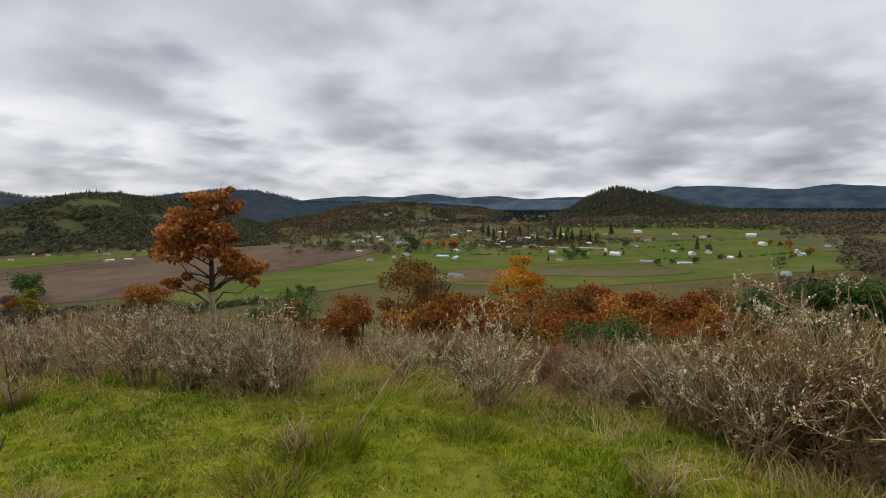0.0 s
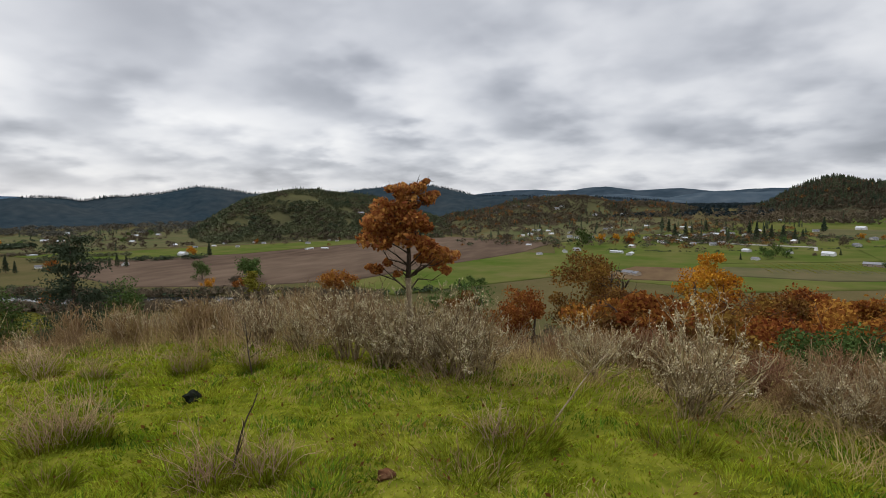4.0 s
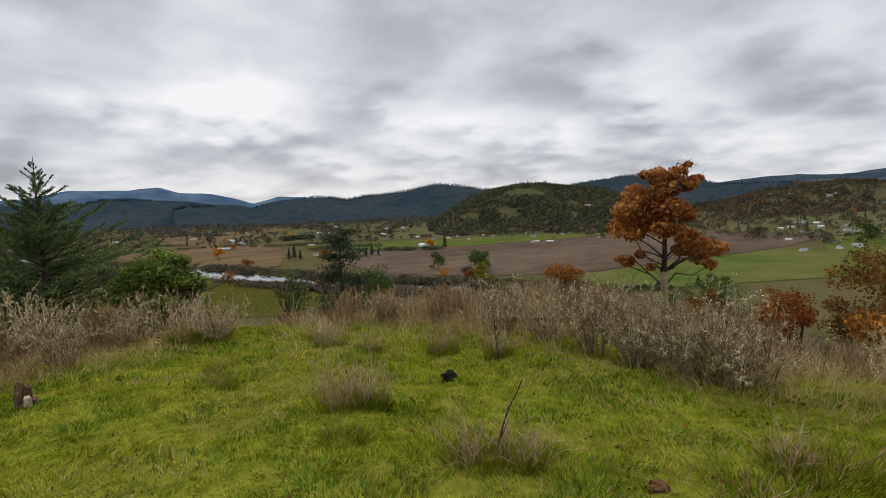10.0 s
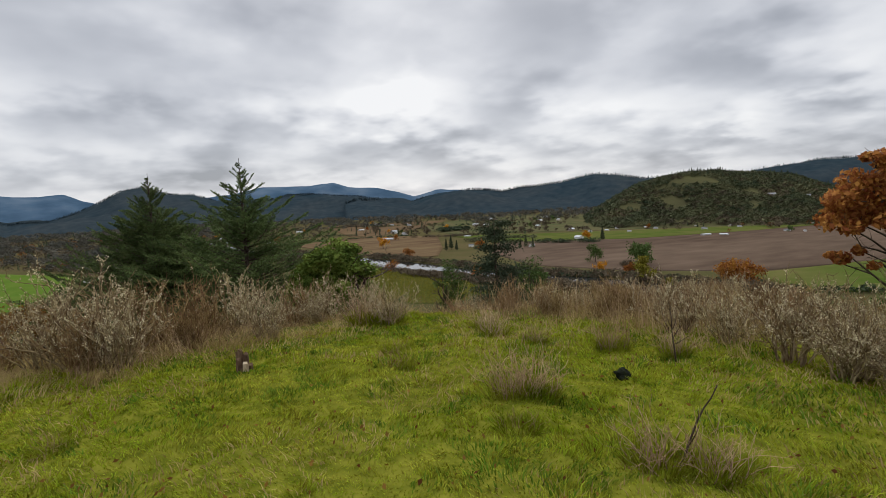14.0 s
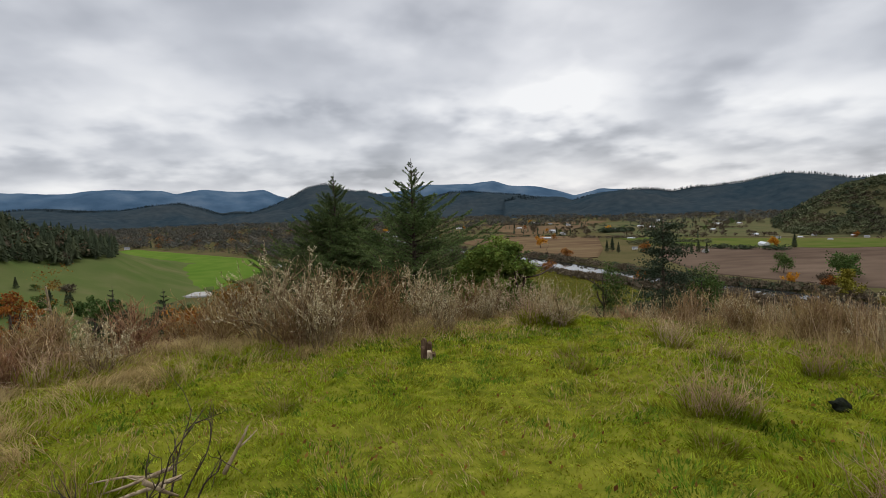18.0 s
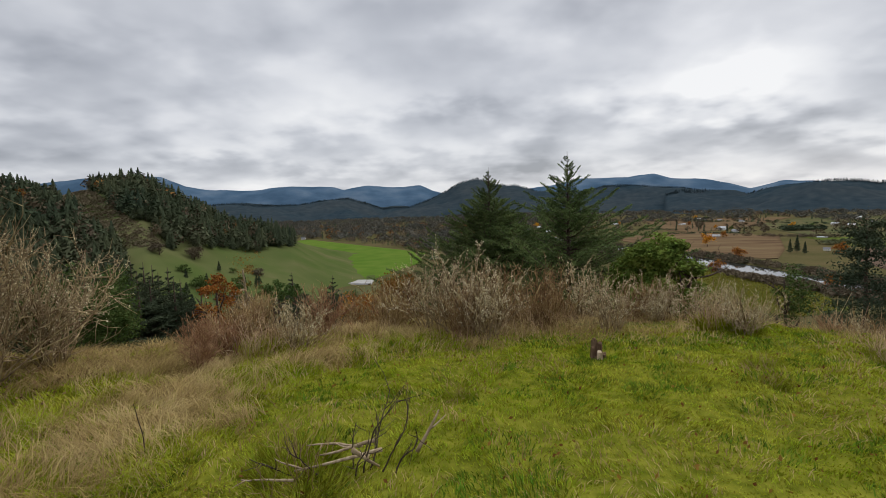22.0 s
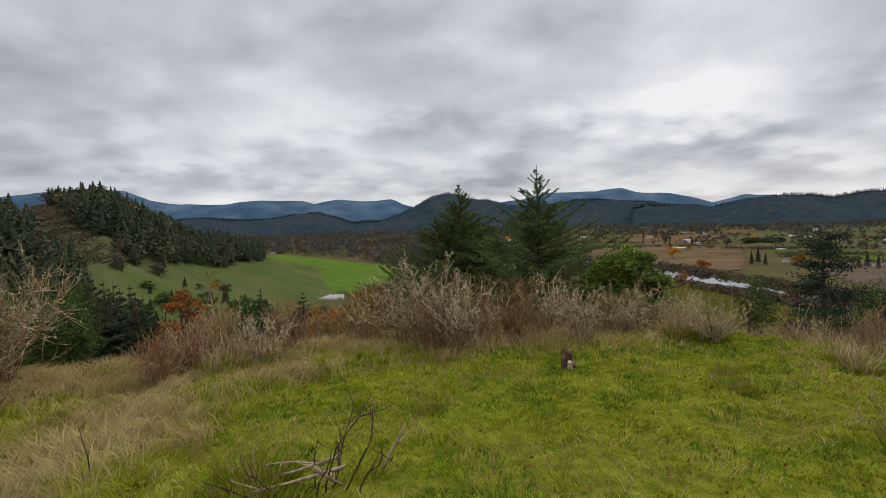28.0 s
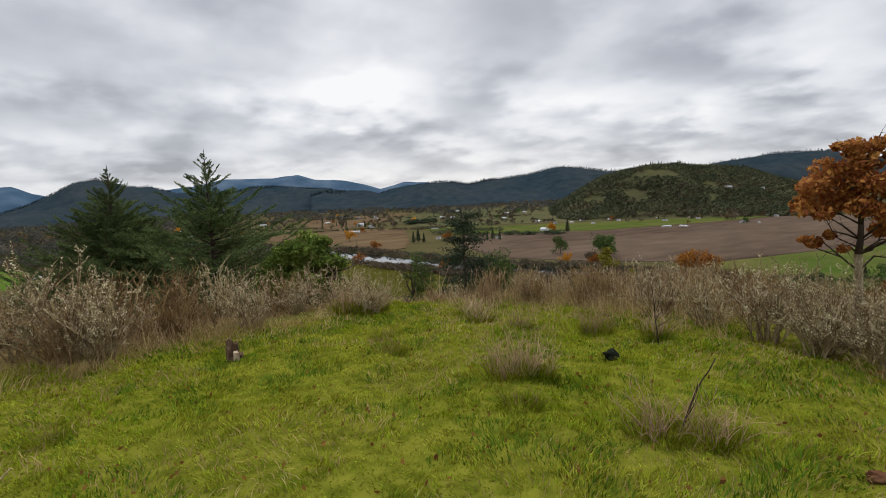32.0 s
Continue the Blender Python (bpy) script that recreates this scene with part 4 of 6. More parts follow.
def polar(n, r0, r1, a0, a1, rnd, power=1.0):
    a = np.radians(rnd.uniform(a0, a1, n))
    r = r0 + (r1 - r0) * rnd.uniform(0, 1, n) ** power
    return -np.sin(a) * r, np.cos(a) * r


def rim(az):
    """How far the short grass reaches before the brush begins, in metres, by azimuth."""
    return np.interp(az, [-60, -38, -20, 0, 14, 25, 40, 50, 60, 66, 72, 80, 92, 104, 115, 122, 128, 135, 150], [3.4, 3.6, 4.5, 5.1, 5.6, 6.0, 7.8, 8.6, 10.0, 11.6, 10.6, 9.2, 8.4, 8.7, 7.6, 6.2, 5.2, 4.2, 3.8])


rg = np.random.default_rng(5)
x, y = polar(560000, 1.3, 12.6, -62, 160, rg, 0.8)
az, dd = azimuth(x, y), np.hypot(x, y)
clump = fbm(x * 3.6, y * 3.6, 3, 41)
keep = (dd < rim(az) + 1.2 * rg.uniform(-0.3, 1, len(x)))
x, y, clump, dd = x[keep], y[keep], clump[keep], dd[keep]
tall = 0.018 + 0.095 * np.clip(clump + 0.2, 0, 1) ** 1.6 + 0.002 * dd
v, f = blades(x, y, rg, tall, 0.0025 + 0.0006 * dd, 0.9)
tagged(solid("grass", v, f, M_BLADE), "short damp green grass with yellowed patches", "grass", kind="stuff")
# lusher dark tufts and dead leaves scattered through the turf
x, y = polar(150000, 1.3, 12.0, -62, 160, rg, 0.85)
az, dd = azimuth(x, y), np.hypot(x, y)
keep = (fbm(x * 2.3, y * 2.3, 3, 91) > 0.12) & (dd < rim(az) + 0.4)
x, y, dd = x[keep], y[keep], dd[keep]
v, f = blades(x, y, rg, 0.05 + 0.1 * np.clip(fbm(x * 2.3, y * 2.3, 3, 91) - 0.1, 0, 1), 0.0026 + 0.0006 * dd, 0.8)
tagged(solid("grass_tufts", v, f, M_TUFT), "dark green tufts standing in the short grass", "grass", kind="stuff")
x, y = polar(2600, 1.5, 11.0, -62, 160, rg, 0.8)
keep = np.hypot(x, y) < rim(azimuth(x, y)) + 0.5
x, y = x[keep], y[keep]
tagged(solid("fallen_leaves", *leaves(np.stack([x, y, height(x, y) + 0.045], 1), 0.04, rg, 0.5, 0.6), M_BROWN_LEAF), "dead brown leaves lying in the grass", "leaves", kind="stuff")
# yellow-tan thatch among the green
x, y = polar(60000, 1.3, 12.6, -62, 160, rg, 0.8)
az, dd = azimuth(x, y), np.hypot(x, y)
keep = (fbm(x * 1.1, y * 1.1, 3, 43) > 0.0 - 0.5 * np.clip(dd - rim(az) + 0.8, 0, 1)) & (dd < rim(az) + 2.0)
x, y, dd = x[keep], y[keep], dd[keep]
v, f = blades(x, y, rg, 0.05 + 0.006 * dd, 0.0018 + 0.0005 * dd, 1.0)
tagged(solid("thatch", v, f, M_DRY), "dead straw-coloured grass lying through the turf", "grass", kind="stuff")
# tall dry grass at the brow
x, y = polar(110000, 3.0, 16.0, -62, 160, rg, 1.0)
az, dd = azimuth(x, y), np.hypot(x, y)
keep = (dd > rim(az) - 0.7 * rg.uniform(0, 1, len(x)) ** 2) & (dd < rim(az) + np.where(az > 98, 5, np.where(az < 4, 2.4, 4.5))) & (fbm(x * 0.9, y * 0.9, 3, 47) > np.where(az < 36, np.where(az < 5, -0.2, -0.08), np.where(az > 98, 0.06, -0.2)))
x, y, dd = x[keep], y[keep], dd[keep]
v, f = blades(x, y, rg, 0.24, 0.0017 + 0.0003 * dd, 1.3)
tagged(solid("tall_grass", v, f, M_DRY), "tall dry tan grass round the brow of the hill", "grass", kind="stuff")

# soft uncut grass on the shoulder of the hill, half dead and half green
x, y = polar(150000, 3.4, 13.5, 96, 164, rg, 0.9)
az, dd = azimuth(x, y), np.hypot(x, y)
keep = dd > rim(az) - np.where(az < 110, 0.2, 0.9) * rg.uniform(0, 1, len(x)) - 0.1
x, y, dd = x[keep], y[keep], dd[keep]
lush = fbm(x * 1.3, y * 1.3, 3, 61) + rg.normal(0, 0.16, len(x)) + 0.16 - 0.2 * np.clip((dd - rim(azimuth(x, y))) / 2.5, 0, 1)
for pick, mat, long, label in ((lush > -0.03, M_BLADE, 0.12, "uncut green grass on the hill's shoulder"), (lush <= -0.03, M_DRY, 0.2, "soft bent tan grass on the hill's shoulder")):
    v, f = blades(x[pick], y[pick], rg, long * (0.7 + 0.6 * np.clip(fbm(x[pick] * 2, y[pick] * 2, 2, 62) + 0.5, 0, 1)), 0.0019 + 0.0004 * dd[pick], 1.35)
    tagged(solid("shoulder_grass", v, f, mat), label, "grass", kind="stuff")
# brown litter of dead stems and leaves under the brush
x, y = polar(60000, 4.2, 19.0, -62, 150, rg, 0.9)
az, dd = azimuth(x, y), np.hypot(x, y)
keep = (dd > rim(az) + np.where(az > 98, 4.0, np.where(az < 10, 0.6, 1.4)) + 0.7 * rg.uniform(-1, 1, len(x)))
x, y = x[keep], y[keep]
tagged(solid("leaf_litter", *leaves(np.stack([x, y, height(x, y) + 0.05 + 0.1 * rg.uniform(0, 1, len(x)) ** 2], 1), 0.04, rg, 0.3, 0.6), M_BRUSH), "brown dead stems and leaves under the brush", "litter", kind="stuff")

GREY_SHRUB = "leafless grey shrub crusted with pale lichen"
BROWN_SHRUB = "bare brown twiggy shrub at the edge of the grass"
bushes = [twig_bush(100 + k, GREY_SHRUB if k < 3 else BROWN_SHRUB, 1.0, (0.62, 0.75, 0.55, 0.5, 0.7, 0.45)[k], (22, 26, 20, 28, 30, 34)[k],
                    (M_TWIG_GREY, M_TWIG_GREY, M_TWIG_GREY, M_BRUSH, M_TWIG, M_TWIG_RED)[k], (2400, 2700, 2100, 330, 160, 30)[k]) for k in range(6)]
placed = [False] * 6


def plant(kind, x, y, scale, turn=0.0, sink=0.03):
    z = float(height(x, y)) - sink
    m = pose(x, y, z, 0, 0, turn)
    ob = bushes[kind]
    if placed[kind]:
        ob = copy_thing(ob, m)
    else:
        placed[kind] = True
        ob.matrix_world = m
    ob.scale = (scale, scale, scale)
    tagged(ob, group="shrubs round the hilltop")
    return ob


def spot(az, d):
    a = radians(az)
    return -math.sin(a) * d, math.cos(a) * d


# shrubs by azimuth, distance, kind, size
SHRUBS = [(-24, 4.9, 4, 0.9), (-27, 4.6, 0, 0.95), (-29.5, 4.9, 4, 1.1), (-32.5, 4.7, 4, 1.1), (-35, 4.9, 0, 1.15), (-31, 5.6, 1, 1.15), (-38, 5.0, 4, 1.2), (-20, 5.0, 0, 0.85), (96.5, 9.6, 1, 1.3), (91.5, 10.2, 4, 1.2), (87, 10.8, 4, 1.1), (84, 11.2, 0, 1.15), (79.5, 11.4, 4, 1.05), (76, 11.6, 2, 1.15), (99.5, 10.2, 1, 1.05), (103, 10.6, 4, 1.0), (72.5, 11.8, 1, 0.95),
          (25.3, 6.35, 0, 0.8), (29.6, 6.6, 1, 0.85), (27.2, 7.1, 4, 0.85), (33.6, 7.2, 0, 1.0), (23, 6.0, 1, 0.9), (20.3, 6.1, 2, 0.8), (-1, 5.1, 1, 0.9), (-31, 4.9, 2, 0.85), (-37, 4.8, 4, 1.0), (-25, 5.3, 4, 0.8), (-42, 4.6, 2, 1.05), (-13, 5.3, 2, 0.55), (8, 6.1, 2, 0.75),
          (29, 6.9, 0, 0.8), (38, 7.9, 2, 0.8), (42, 8.4, 1, 0.75), (97.2, 9.2, 3, 0.9), (94.5, 9.1, 0, 1.15), (82, 9.5, 0, 0.9), (88.5, 9.8, 4, 0.8), (70, 9.9, 2, 0.8), (118, 9.9, 4, 0.9), (113, 9.2, 0, 0.8)]
for k, (az, d, kind, s) in enumerate(SHRUBS):
    plant(kind, *spot(az, d), s, 57 * k)
rs = np.random.default_rng(17)
for k in range(250):
    az = rs.uniform(-50, 128) if k < 120 else rs.uniform(-50, 62)
    back = rs.uniform(0.4, 5.5)
    if az < 36:
        back = max(back, 1.3)
    d = float(rim(az)) + 0.7 + back
    if az < 4:
        back = rs.uniform(0.7, 2.0)
        d = float(rim(az)) + back
    if az > 98:
        if back < 1.6 or az > 122:
            continue
        plant(5 if rs.uniform() < 0.6 else 4, *spot(az, d), rs.uniform(0.6, 0.95), rs.uniform(0, 360))
        continue
    kind = int(rs.choice([0, 2, 3, 4, 3, 3, 5])) if az < 85 else int(rs.choice([3, 4, 5, 4]))
    if az < 4:
        plant((4, 5, 3)[k % 3], *spot(az + 1.5, d + rs.uniform(1.2, 4.5)), rs.uniform(0.35, 0.5), rs.uniform(0, 360))
    plant(kind, *spot(az, d), rs.uniform(0.6, 0.95) * (0.85 + 0.05 * back) * (0.6 if az < 12 else 0.74 if az < 18 else 0.9), rs.uniform(0, 360))
# the big gnarled shrubs beyond the tall grass
for k, (x, y, high, wide, stems) in enumerate([(-6.35, -6.75, 1.95, 0.75, 38), (-7.45, -6.75, 1.65, 0.42, 22), (-5.85, -7.75, 1.75, 0.7, 30), (-6.9, -7.9, 1.65, 0.7, 26)]):
    big_one = twig_bush(140 + k, "tall gnarled leafless shrub with grey lichen", high, wide, stems, M_TWIG_GREY, 3600)
    big_one.matrix_world = pose(x, y, float(height(x, y)) - 0.03, 0, 0, 50 * k)


def leafy_tree(name, label, seed, high, crown_r, crown_at, n_leaf, leaf, mat, bark, trunk_r=0.1, limbs=9, trunk_frac=0.45, category="tree", lobes=14, flat=0.8, lump=0.45, core=None):
    """A broadleaf tree: tapered trunk, limbs, and leaves in uneven clumps at the limb ends."""
    rnd = np.random.default_rng(seed)
    tree = thing(name, label, category)
    trunk = [grow(rnd, (0, 0, -0.2), (0.03, 0.02, 1), high * 0.9, trunk_r, 8, 0.12, 0.1, 0.2)]
    main = []
    pts = trunk[0][0]
    for k in range(limbs):
        f = rnd.uniform(trunk_frac, 0.95) * 8
        i = min(int(f), 7)
        a = k * 2.4 + rnd.uniform(-0.4, 0.4)
        main.append(grow(rnd, pts[i], (math.cos(a), math.sin(a), rnd.uniform(0.1, 0.8)), crown_r * rnd.uniform(0.7, 1.1), trunk_r * 0.4, 5, 0.4, 0.4))
    second = side_shoots(rnd, main + trunk[-1:], 4, crown_r * 0.5, trunk_r * 0.13, 0.7, 0.2, 0.45)
    third = side_shoots(rnd, second, 3, crown_r * 0.25, trunk_r * 0.06, 0.8, 0.1, 0.3, 2)
    solid("trunk", *pipe(trunk[0], 8), bark, tree, smooth=True)
    for shoot in main:
        solid("limb", *pipe(shoot, 5), bark, tree)
    stuff_part("twig_mass", *tubes(second + third), bark, tree)
    # clumps
    ends = np.array([s[0][-1] for s in third + second])
    ends = ends[(ends[:, 2] > crown_at * 0.6) & ((((ends - [0, 0, crown_at]) / [crown_r, crown_r, crown_r * flat]) ** 2).sum(1) < 0.95)]
    if len(ends) < 3:
        ends = np.array([(0.0, 0.0, crown_at)])
    cl = ends[rnd.integers(0, len(ends), lobes)]
    shell = rnd.normal(size=(lobes * 2, 3))
    shell /= np.linalg.norm(shell, axis=1)[:, None]
    shell *= rnd.uniform(0.35, 0.85, len(shell))[:, None] ** 0.6
    shell = shell * [crown_r, crown_r, crown_r * flat] + [0, 0, crown_at]
    cl = np.concatenate([cl, shell])
    own = crown_r * lump * rnd.uniform(0.5, 1.0, len(cl))
    which = rnd.integers(0, len(cl), n_leaf)
    way = rnd.normal(size=(n_leaf, 3))
    way /= np.linalg.norm(way, axis=1)[:, None]
    c = cl[which] + way * (own[which] * rnd.uniform(0.15, 1.0, n_leaf) ** 0.6)[:, None] * [1, 1, 0.75]
    stuff_part("crown", *leaves(c, leaf, rnd, 0.25, 0.65), mat, tree)
    return tree


def stand(tree, x, y, scale=1.0, turn=0.0, sink=0.0):
    tree.matrix_world = pose(x, y, float(height(x, y)) - sink, 0, 0, turn)
    tree.scale = (scale,) * 3
    return tree


# the russet oak on the brow
def russet_oak():
    rnd = np.random.default_rng(51)
    tree = thing("oak_tree", "young oak with russet autumn leaves and a lichened trunk", "tree")
    lower = grow(rnd, (0, 0, -0.15), (0.02, 0.0, 1), 1.22, 0.044, 7, 0.07, 0.1, 0.75)
    upper = grow(rnd, lower[0][-1], (-0.02, 0.02, 1), 0.9, 0.034, 6, 0.15, 0.2, 0.25)
    solid("trunk", *pipe(lower, 9), M_BARK_LICHEN, tree, "pale lichened lower trunk", True)
    solid("upper_trunk", *pipe(upper, 8), M_BARK, tree, "dark upper trunk", True)
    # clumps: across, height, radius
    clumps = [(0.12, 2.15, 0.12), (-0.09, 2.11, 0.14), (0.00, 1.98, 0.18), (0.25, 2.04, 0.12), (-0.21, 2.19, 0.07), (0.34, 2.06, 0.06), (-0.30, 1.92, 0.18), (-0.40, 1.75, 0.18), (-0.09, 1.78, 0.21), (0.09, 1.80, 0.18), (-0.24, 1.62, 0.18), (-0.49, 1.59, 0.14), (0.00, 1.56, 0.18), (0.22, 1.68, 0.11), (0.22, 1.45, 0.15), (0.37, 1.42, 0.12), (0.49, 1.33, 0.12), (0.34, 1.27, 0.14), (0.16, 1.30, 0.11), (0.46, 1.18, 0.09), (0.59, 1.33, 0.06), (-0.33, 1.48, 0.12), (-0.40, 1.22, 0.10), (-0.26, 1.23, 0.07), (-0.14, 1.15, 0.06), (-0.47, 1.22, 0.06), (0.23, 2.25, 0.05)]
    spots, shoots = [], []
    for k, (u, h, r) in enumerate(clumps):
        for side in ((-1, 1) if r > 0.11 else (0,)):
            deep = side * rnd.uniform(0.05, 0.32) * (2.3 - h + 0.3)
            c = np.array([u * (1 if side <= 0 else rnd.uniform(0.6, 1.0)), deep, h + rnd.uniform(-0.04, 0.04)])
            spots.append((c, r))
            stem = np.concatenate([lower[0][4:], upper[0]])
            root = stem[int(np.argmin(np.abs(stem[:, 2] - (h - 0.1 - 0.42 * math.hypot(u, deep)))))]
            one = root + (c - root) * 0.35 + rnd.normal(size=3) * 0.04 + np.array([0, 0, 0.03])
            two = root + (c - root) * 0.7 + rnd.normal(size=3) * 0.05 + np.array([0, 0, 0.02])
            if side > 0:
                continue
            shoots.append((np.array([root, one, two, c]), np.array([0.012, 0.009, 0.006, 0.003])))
    for shoot in shoots:
        solid("limb", *pipe(shoot, 5), M_BARK, tree)
    twigs = side_shoots(rnd, shoots, 10, 0.11, 0.003, 0.9, 0.2, 0.3)
    low = side_shoots(rnd, [lower], 14, 0.3, 0.004, 0.9, 0.5, 0.55)
    stuff_part("twig_mass", *tubes(twigs), M_BARK, tree)
    stuff_part("sprout_mass", *tubes(low + side_shoots(rnd, low, 3, 0.1, 0.002)), M_TWIG_GREY, tree, "lichened sprouts on the trunk")
    t = rnd.uniform(0, 6.99, 520)
    i = t.astype(int)
    skin = lower[0][i] + (lower[0][i + 1] - lower[0][i]) * (t - i)[:, None]
    a = rnd.uniform(0, 6.283, 520)
    skin = skin + np.stack([np.cos(a), np.sin(a), np.zeros(520)], 1) * 0.042
    stuff_part("lichen", *leaves(skin, 0.022, rnd, -0.4, 0.5), M_LICHEN, tree, "pale lichen crust on the trunk")
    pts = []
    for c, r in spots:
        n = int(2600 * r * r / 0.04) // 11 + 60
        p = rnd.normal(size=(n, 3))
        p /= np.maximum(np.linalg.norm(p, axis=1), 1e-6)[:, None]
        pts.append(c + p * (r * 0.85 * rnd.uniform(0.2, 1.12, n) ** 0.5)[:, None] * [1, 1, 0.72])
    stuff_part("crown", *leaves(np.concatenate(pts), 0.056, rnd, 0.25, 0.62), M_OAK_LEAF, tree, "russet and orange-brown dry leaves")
    tree.matrix_world = pose(-3.07, 5.95, float(height(-3.07, 5.95)), 0, 0, 26)
    return tree


russet_oak()


def fir_tree(name, label, seed, high, wide, whorls=26, per=6, mat=M_NEEDLE, bare=0.05, ragged=0.15, fine=18, grain=1.0):
    """A fir: straight trunk, whorls of upswept branches, branchlets set with needles."""
    rnd = np.random.default_rng(seed)
    tree = thing(name, label, "tree")
    solid("trunk", *pipe(grow(rnd, (0, 0, -0.3), (0, 0, 1), high + 0.3, 0.018 * high, 10, 0.0, 0, 0.04), 8), M_BARK, tree, smooth=True)
    arms, lets = [], []
    for k in range(whorls):
        f = bare + (0.985 - bare) * (k + rnd.uniform(0, 0.5)) / whorls
        z = high * f
        reach = wide * (1 - f) ** 1.25 + 0.025 * high / 8
        for j in range(per if f < 0.8 else 5 if f < 0.93 else 4):
            a = 6.283 * j / per + k * 0.8 + rnd.uniform(-0.3, 0.3)
            ln = reach * rnd.uniform(1 - ragged * 2.4, 1 + ragged)
            pts, rad = grow(rnd, (0, 0, z), (math.cos(a), math.sin(a), -0.16 + 0.55 * f + 3.0 * max(0.0, f - 0.8)), ln, 0.005 * high * (1 - f) + 0.005, 5, 0.16, 0.3)
            arms.append((pts, rad))
            m = int((4 + 9 * min(2.4 if grain == 1.0 else 5.0, ln)) / grain ** 0.7) if f < 0.95 else 2
            near_tip = min(1.0, 0.45 + (1 - f) * 3)
            for q in range(m):
                g = (0.15 + 0.85 * (q + rnd.uniform(0, 1)) / m) * 5
                i = min(int(g), 4)
                at = pts[i] + (pts[i + 1] - pts[i]) * min(1.0, g - i)
                w = (pts[i + 1] - pts[i]) / np.linalg.norm(pts[i + 1] - pts[i])
                side = np.cross(w, (0, 0, 1)) * (1 if q % 2 else -1) * rnd.uniform(0.5, 1.1)
                lets.append((at, w * 0.9 + side + np.array([0, 0, rnd.uniform(-0.25, 0.35)]), (0.05 + 0.05 * min(1.0, ln) + 0.30 * ln * (1 - g / 6)) * near_tip * rnd.uniform(0.7, 1.25) * (0.35 + 0.65 * grain), f))
            lets.append((pts[-2], pts[-1] - pts[-2], 0.22 * min(1.0, reach / 0.9) * grain, f))
    stuff_part("branch_mass", *tubes(arms), M_BARK, tree)
    at = np.array([s[0] for s in lets])
    w = np.array([s[1] for s in lets])
    w /= np.linalg.norm(w, axis=1)[:, None]
    ln = np.array([s[2] for s in lets])
    slim = np.clip((1 - np.array([s[3] for s in lets])) * 4.5, 0.4, 1.0)[:, None]
    n = len(lets)
    pieces = []
    for q in range(fine):
        t = (q + rnd.uniform(0, 1, n)) / fine
        s0 = at + w * (ln * t)[:, None]
        d = w * 0.8 + rnd.normal(size=(n, 3)) * 0.55
        d /= np.linalg.norm(d, axis=1)[:, None]
        b = np.cross(d, rnd.normal(size=(n, 3)))
        b /= np.linalg.norm(b, axis=1)[:, None]
        L = rnd.uniform(0.06, 0.11, n)[:, None] * high / 8 * grain * slim ** 0.5
        wd = 0.0145 * high / 8 * grain ** 0.5 * slim
        vv = np.stack([s0, s0 + d * L * 0.5 + b * wd, s0 + d * L, s0 + d * L * 0.5 - b * wd], 1).reshape(-1, 3)
        pieces.append((vv, np.arange(n * 4).reshape(-1, 4)))
    stuff_part("needles", *merge(*pieces), mat, tree)
    return tree


def from_brow(az, d):
    """A place by azimuth and distance from where the eye mostly stands."""
    x, y = spot(az, d)
    return x - 0.62, y - 0.3


def set_tree(ob, az, d, top, own, turn=0.0, wide=1.0):
    """Stand a tree of its own height so that its tip shows top degrees over the eye's level."""
    x, y = from_brow(az, d)
    z = float(height(x, y)) - 0.2
    k = (1.58 + d * math.tan(radians(top)) - z) / own
    ob.matrix_world = pose(x, y, z, 0, 0, turn)
    ob.scale = (k * wide, k * wide, k)
    return ob


set_tree(fir_tree("fir_tree", "dense dark green fir below the brow", 61, 8.0, 7.0, 46, 9, bare=0.36, fine=22, grain=0.6), 90.0, 48, 3.5, 8.0)
set_tree(fir_tree("fir_tree", "taller open fir with upswept green branches", 62, 8.6, 7.9, 36, 7, bare=0.36, ragged=0.3, fine=22, grain=0.65), 81.9, 44, 4.8, 8.6)
set_tree(leafy_tree("evergreen_tree", "rounded evergreen tree with glossy leaves", 63, 5.2, 1.0, 3.7, 34000, 0.085, M_GREEN_LEAF, M_BARK, 0.09, 12, 0.5, lobes=40, flat=1.4, lump=0.34), 73.6, 40, -2.8, 5.3, 0, 1.3)


# ---- dry weeds round the brow ----
rd = np.random.default_rng(71)
x, y = polar(30000, 3.5, 16.5, -62, 118, rd)
az, dd = azimuth(x, y), np.hypot(x, y)
keep = (dd > rim(az) + 0.1) & (dd < rim(az) + 4.5) & (dd > rim(az) + np.where(az < 36, 0.9, 0.1)) & (fbm(x * 0.7, y * 0.7, 3, 53) > np.where(az < 36, 0.02, -0.12)) & ~((az > 98) & (dd < rim(az) + 0.9)) & ~((az < 4) & (dd > rim(az) + 2.2))
x, y = x[keep], y[keep]
base = np.stack([x, y, height(x, y)], 1)
tip = base + np.stack([rd.normal(0, 0.12, len(x)), rd.normal(0, 0.12, len(x)), rd.uniform(0.25, 0.85, len(x)) * np.where(az[keep] > 76, 0.5, np.where(az[keep] > 36, 0.78, 0.6))], 1)
arms0 = base + (tip - base) * rd.uniform(0.4, 0.9, len(x))[:, None]
arms1 = arms0 + np.stack([rd.normal(0, 0.07, len(x)), rd.normal(0, 0.07, len(x)), rd.uniform(0.08, 0.2, len(x))], 1)
half = len(base) // 2
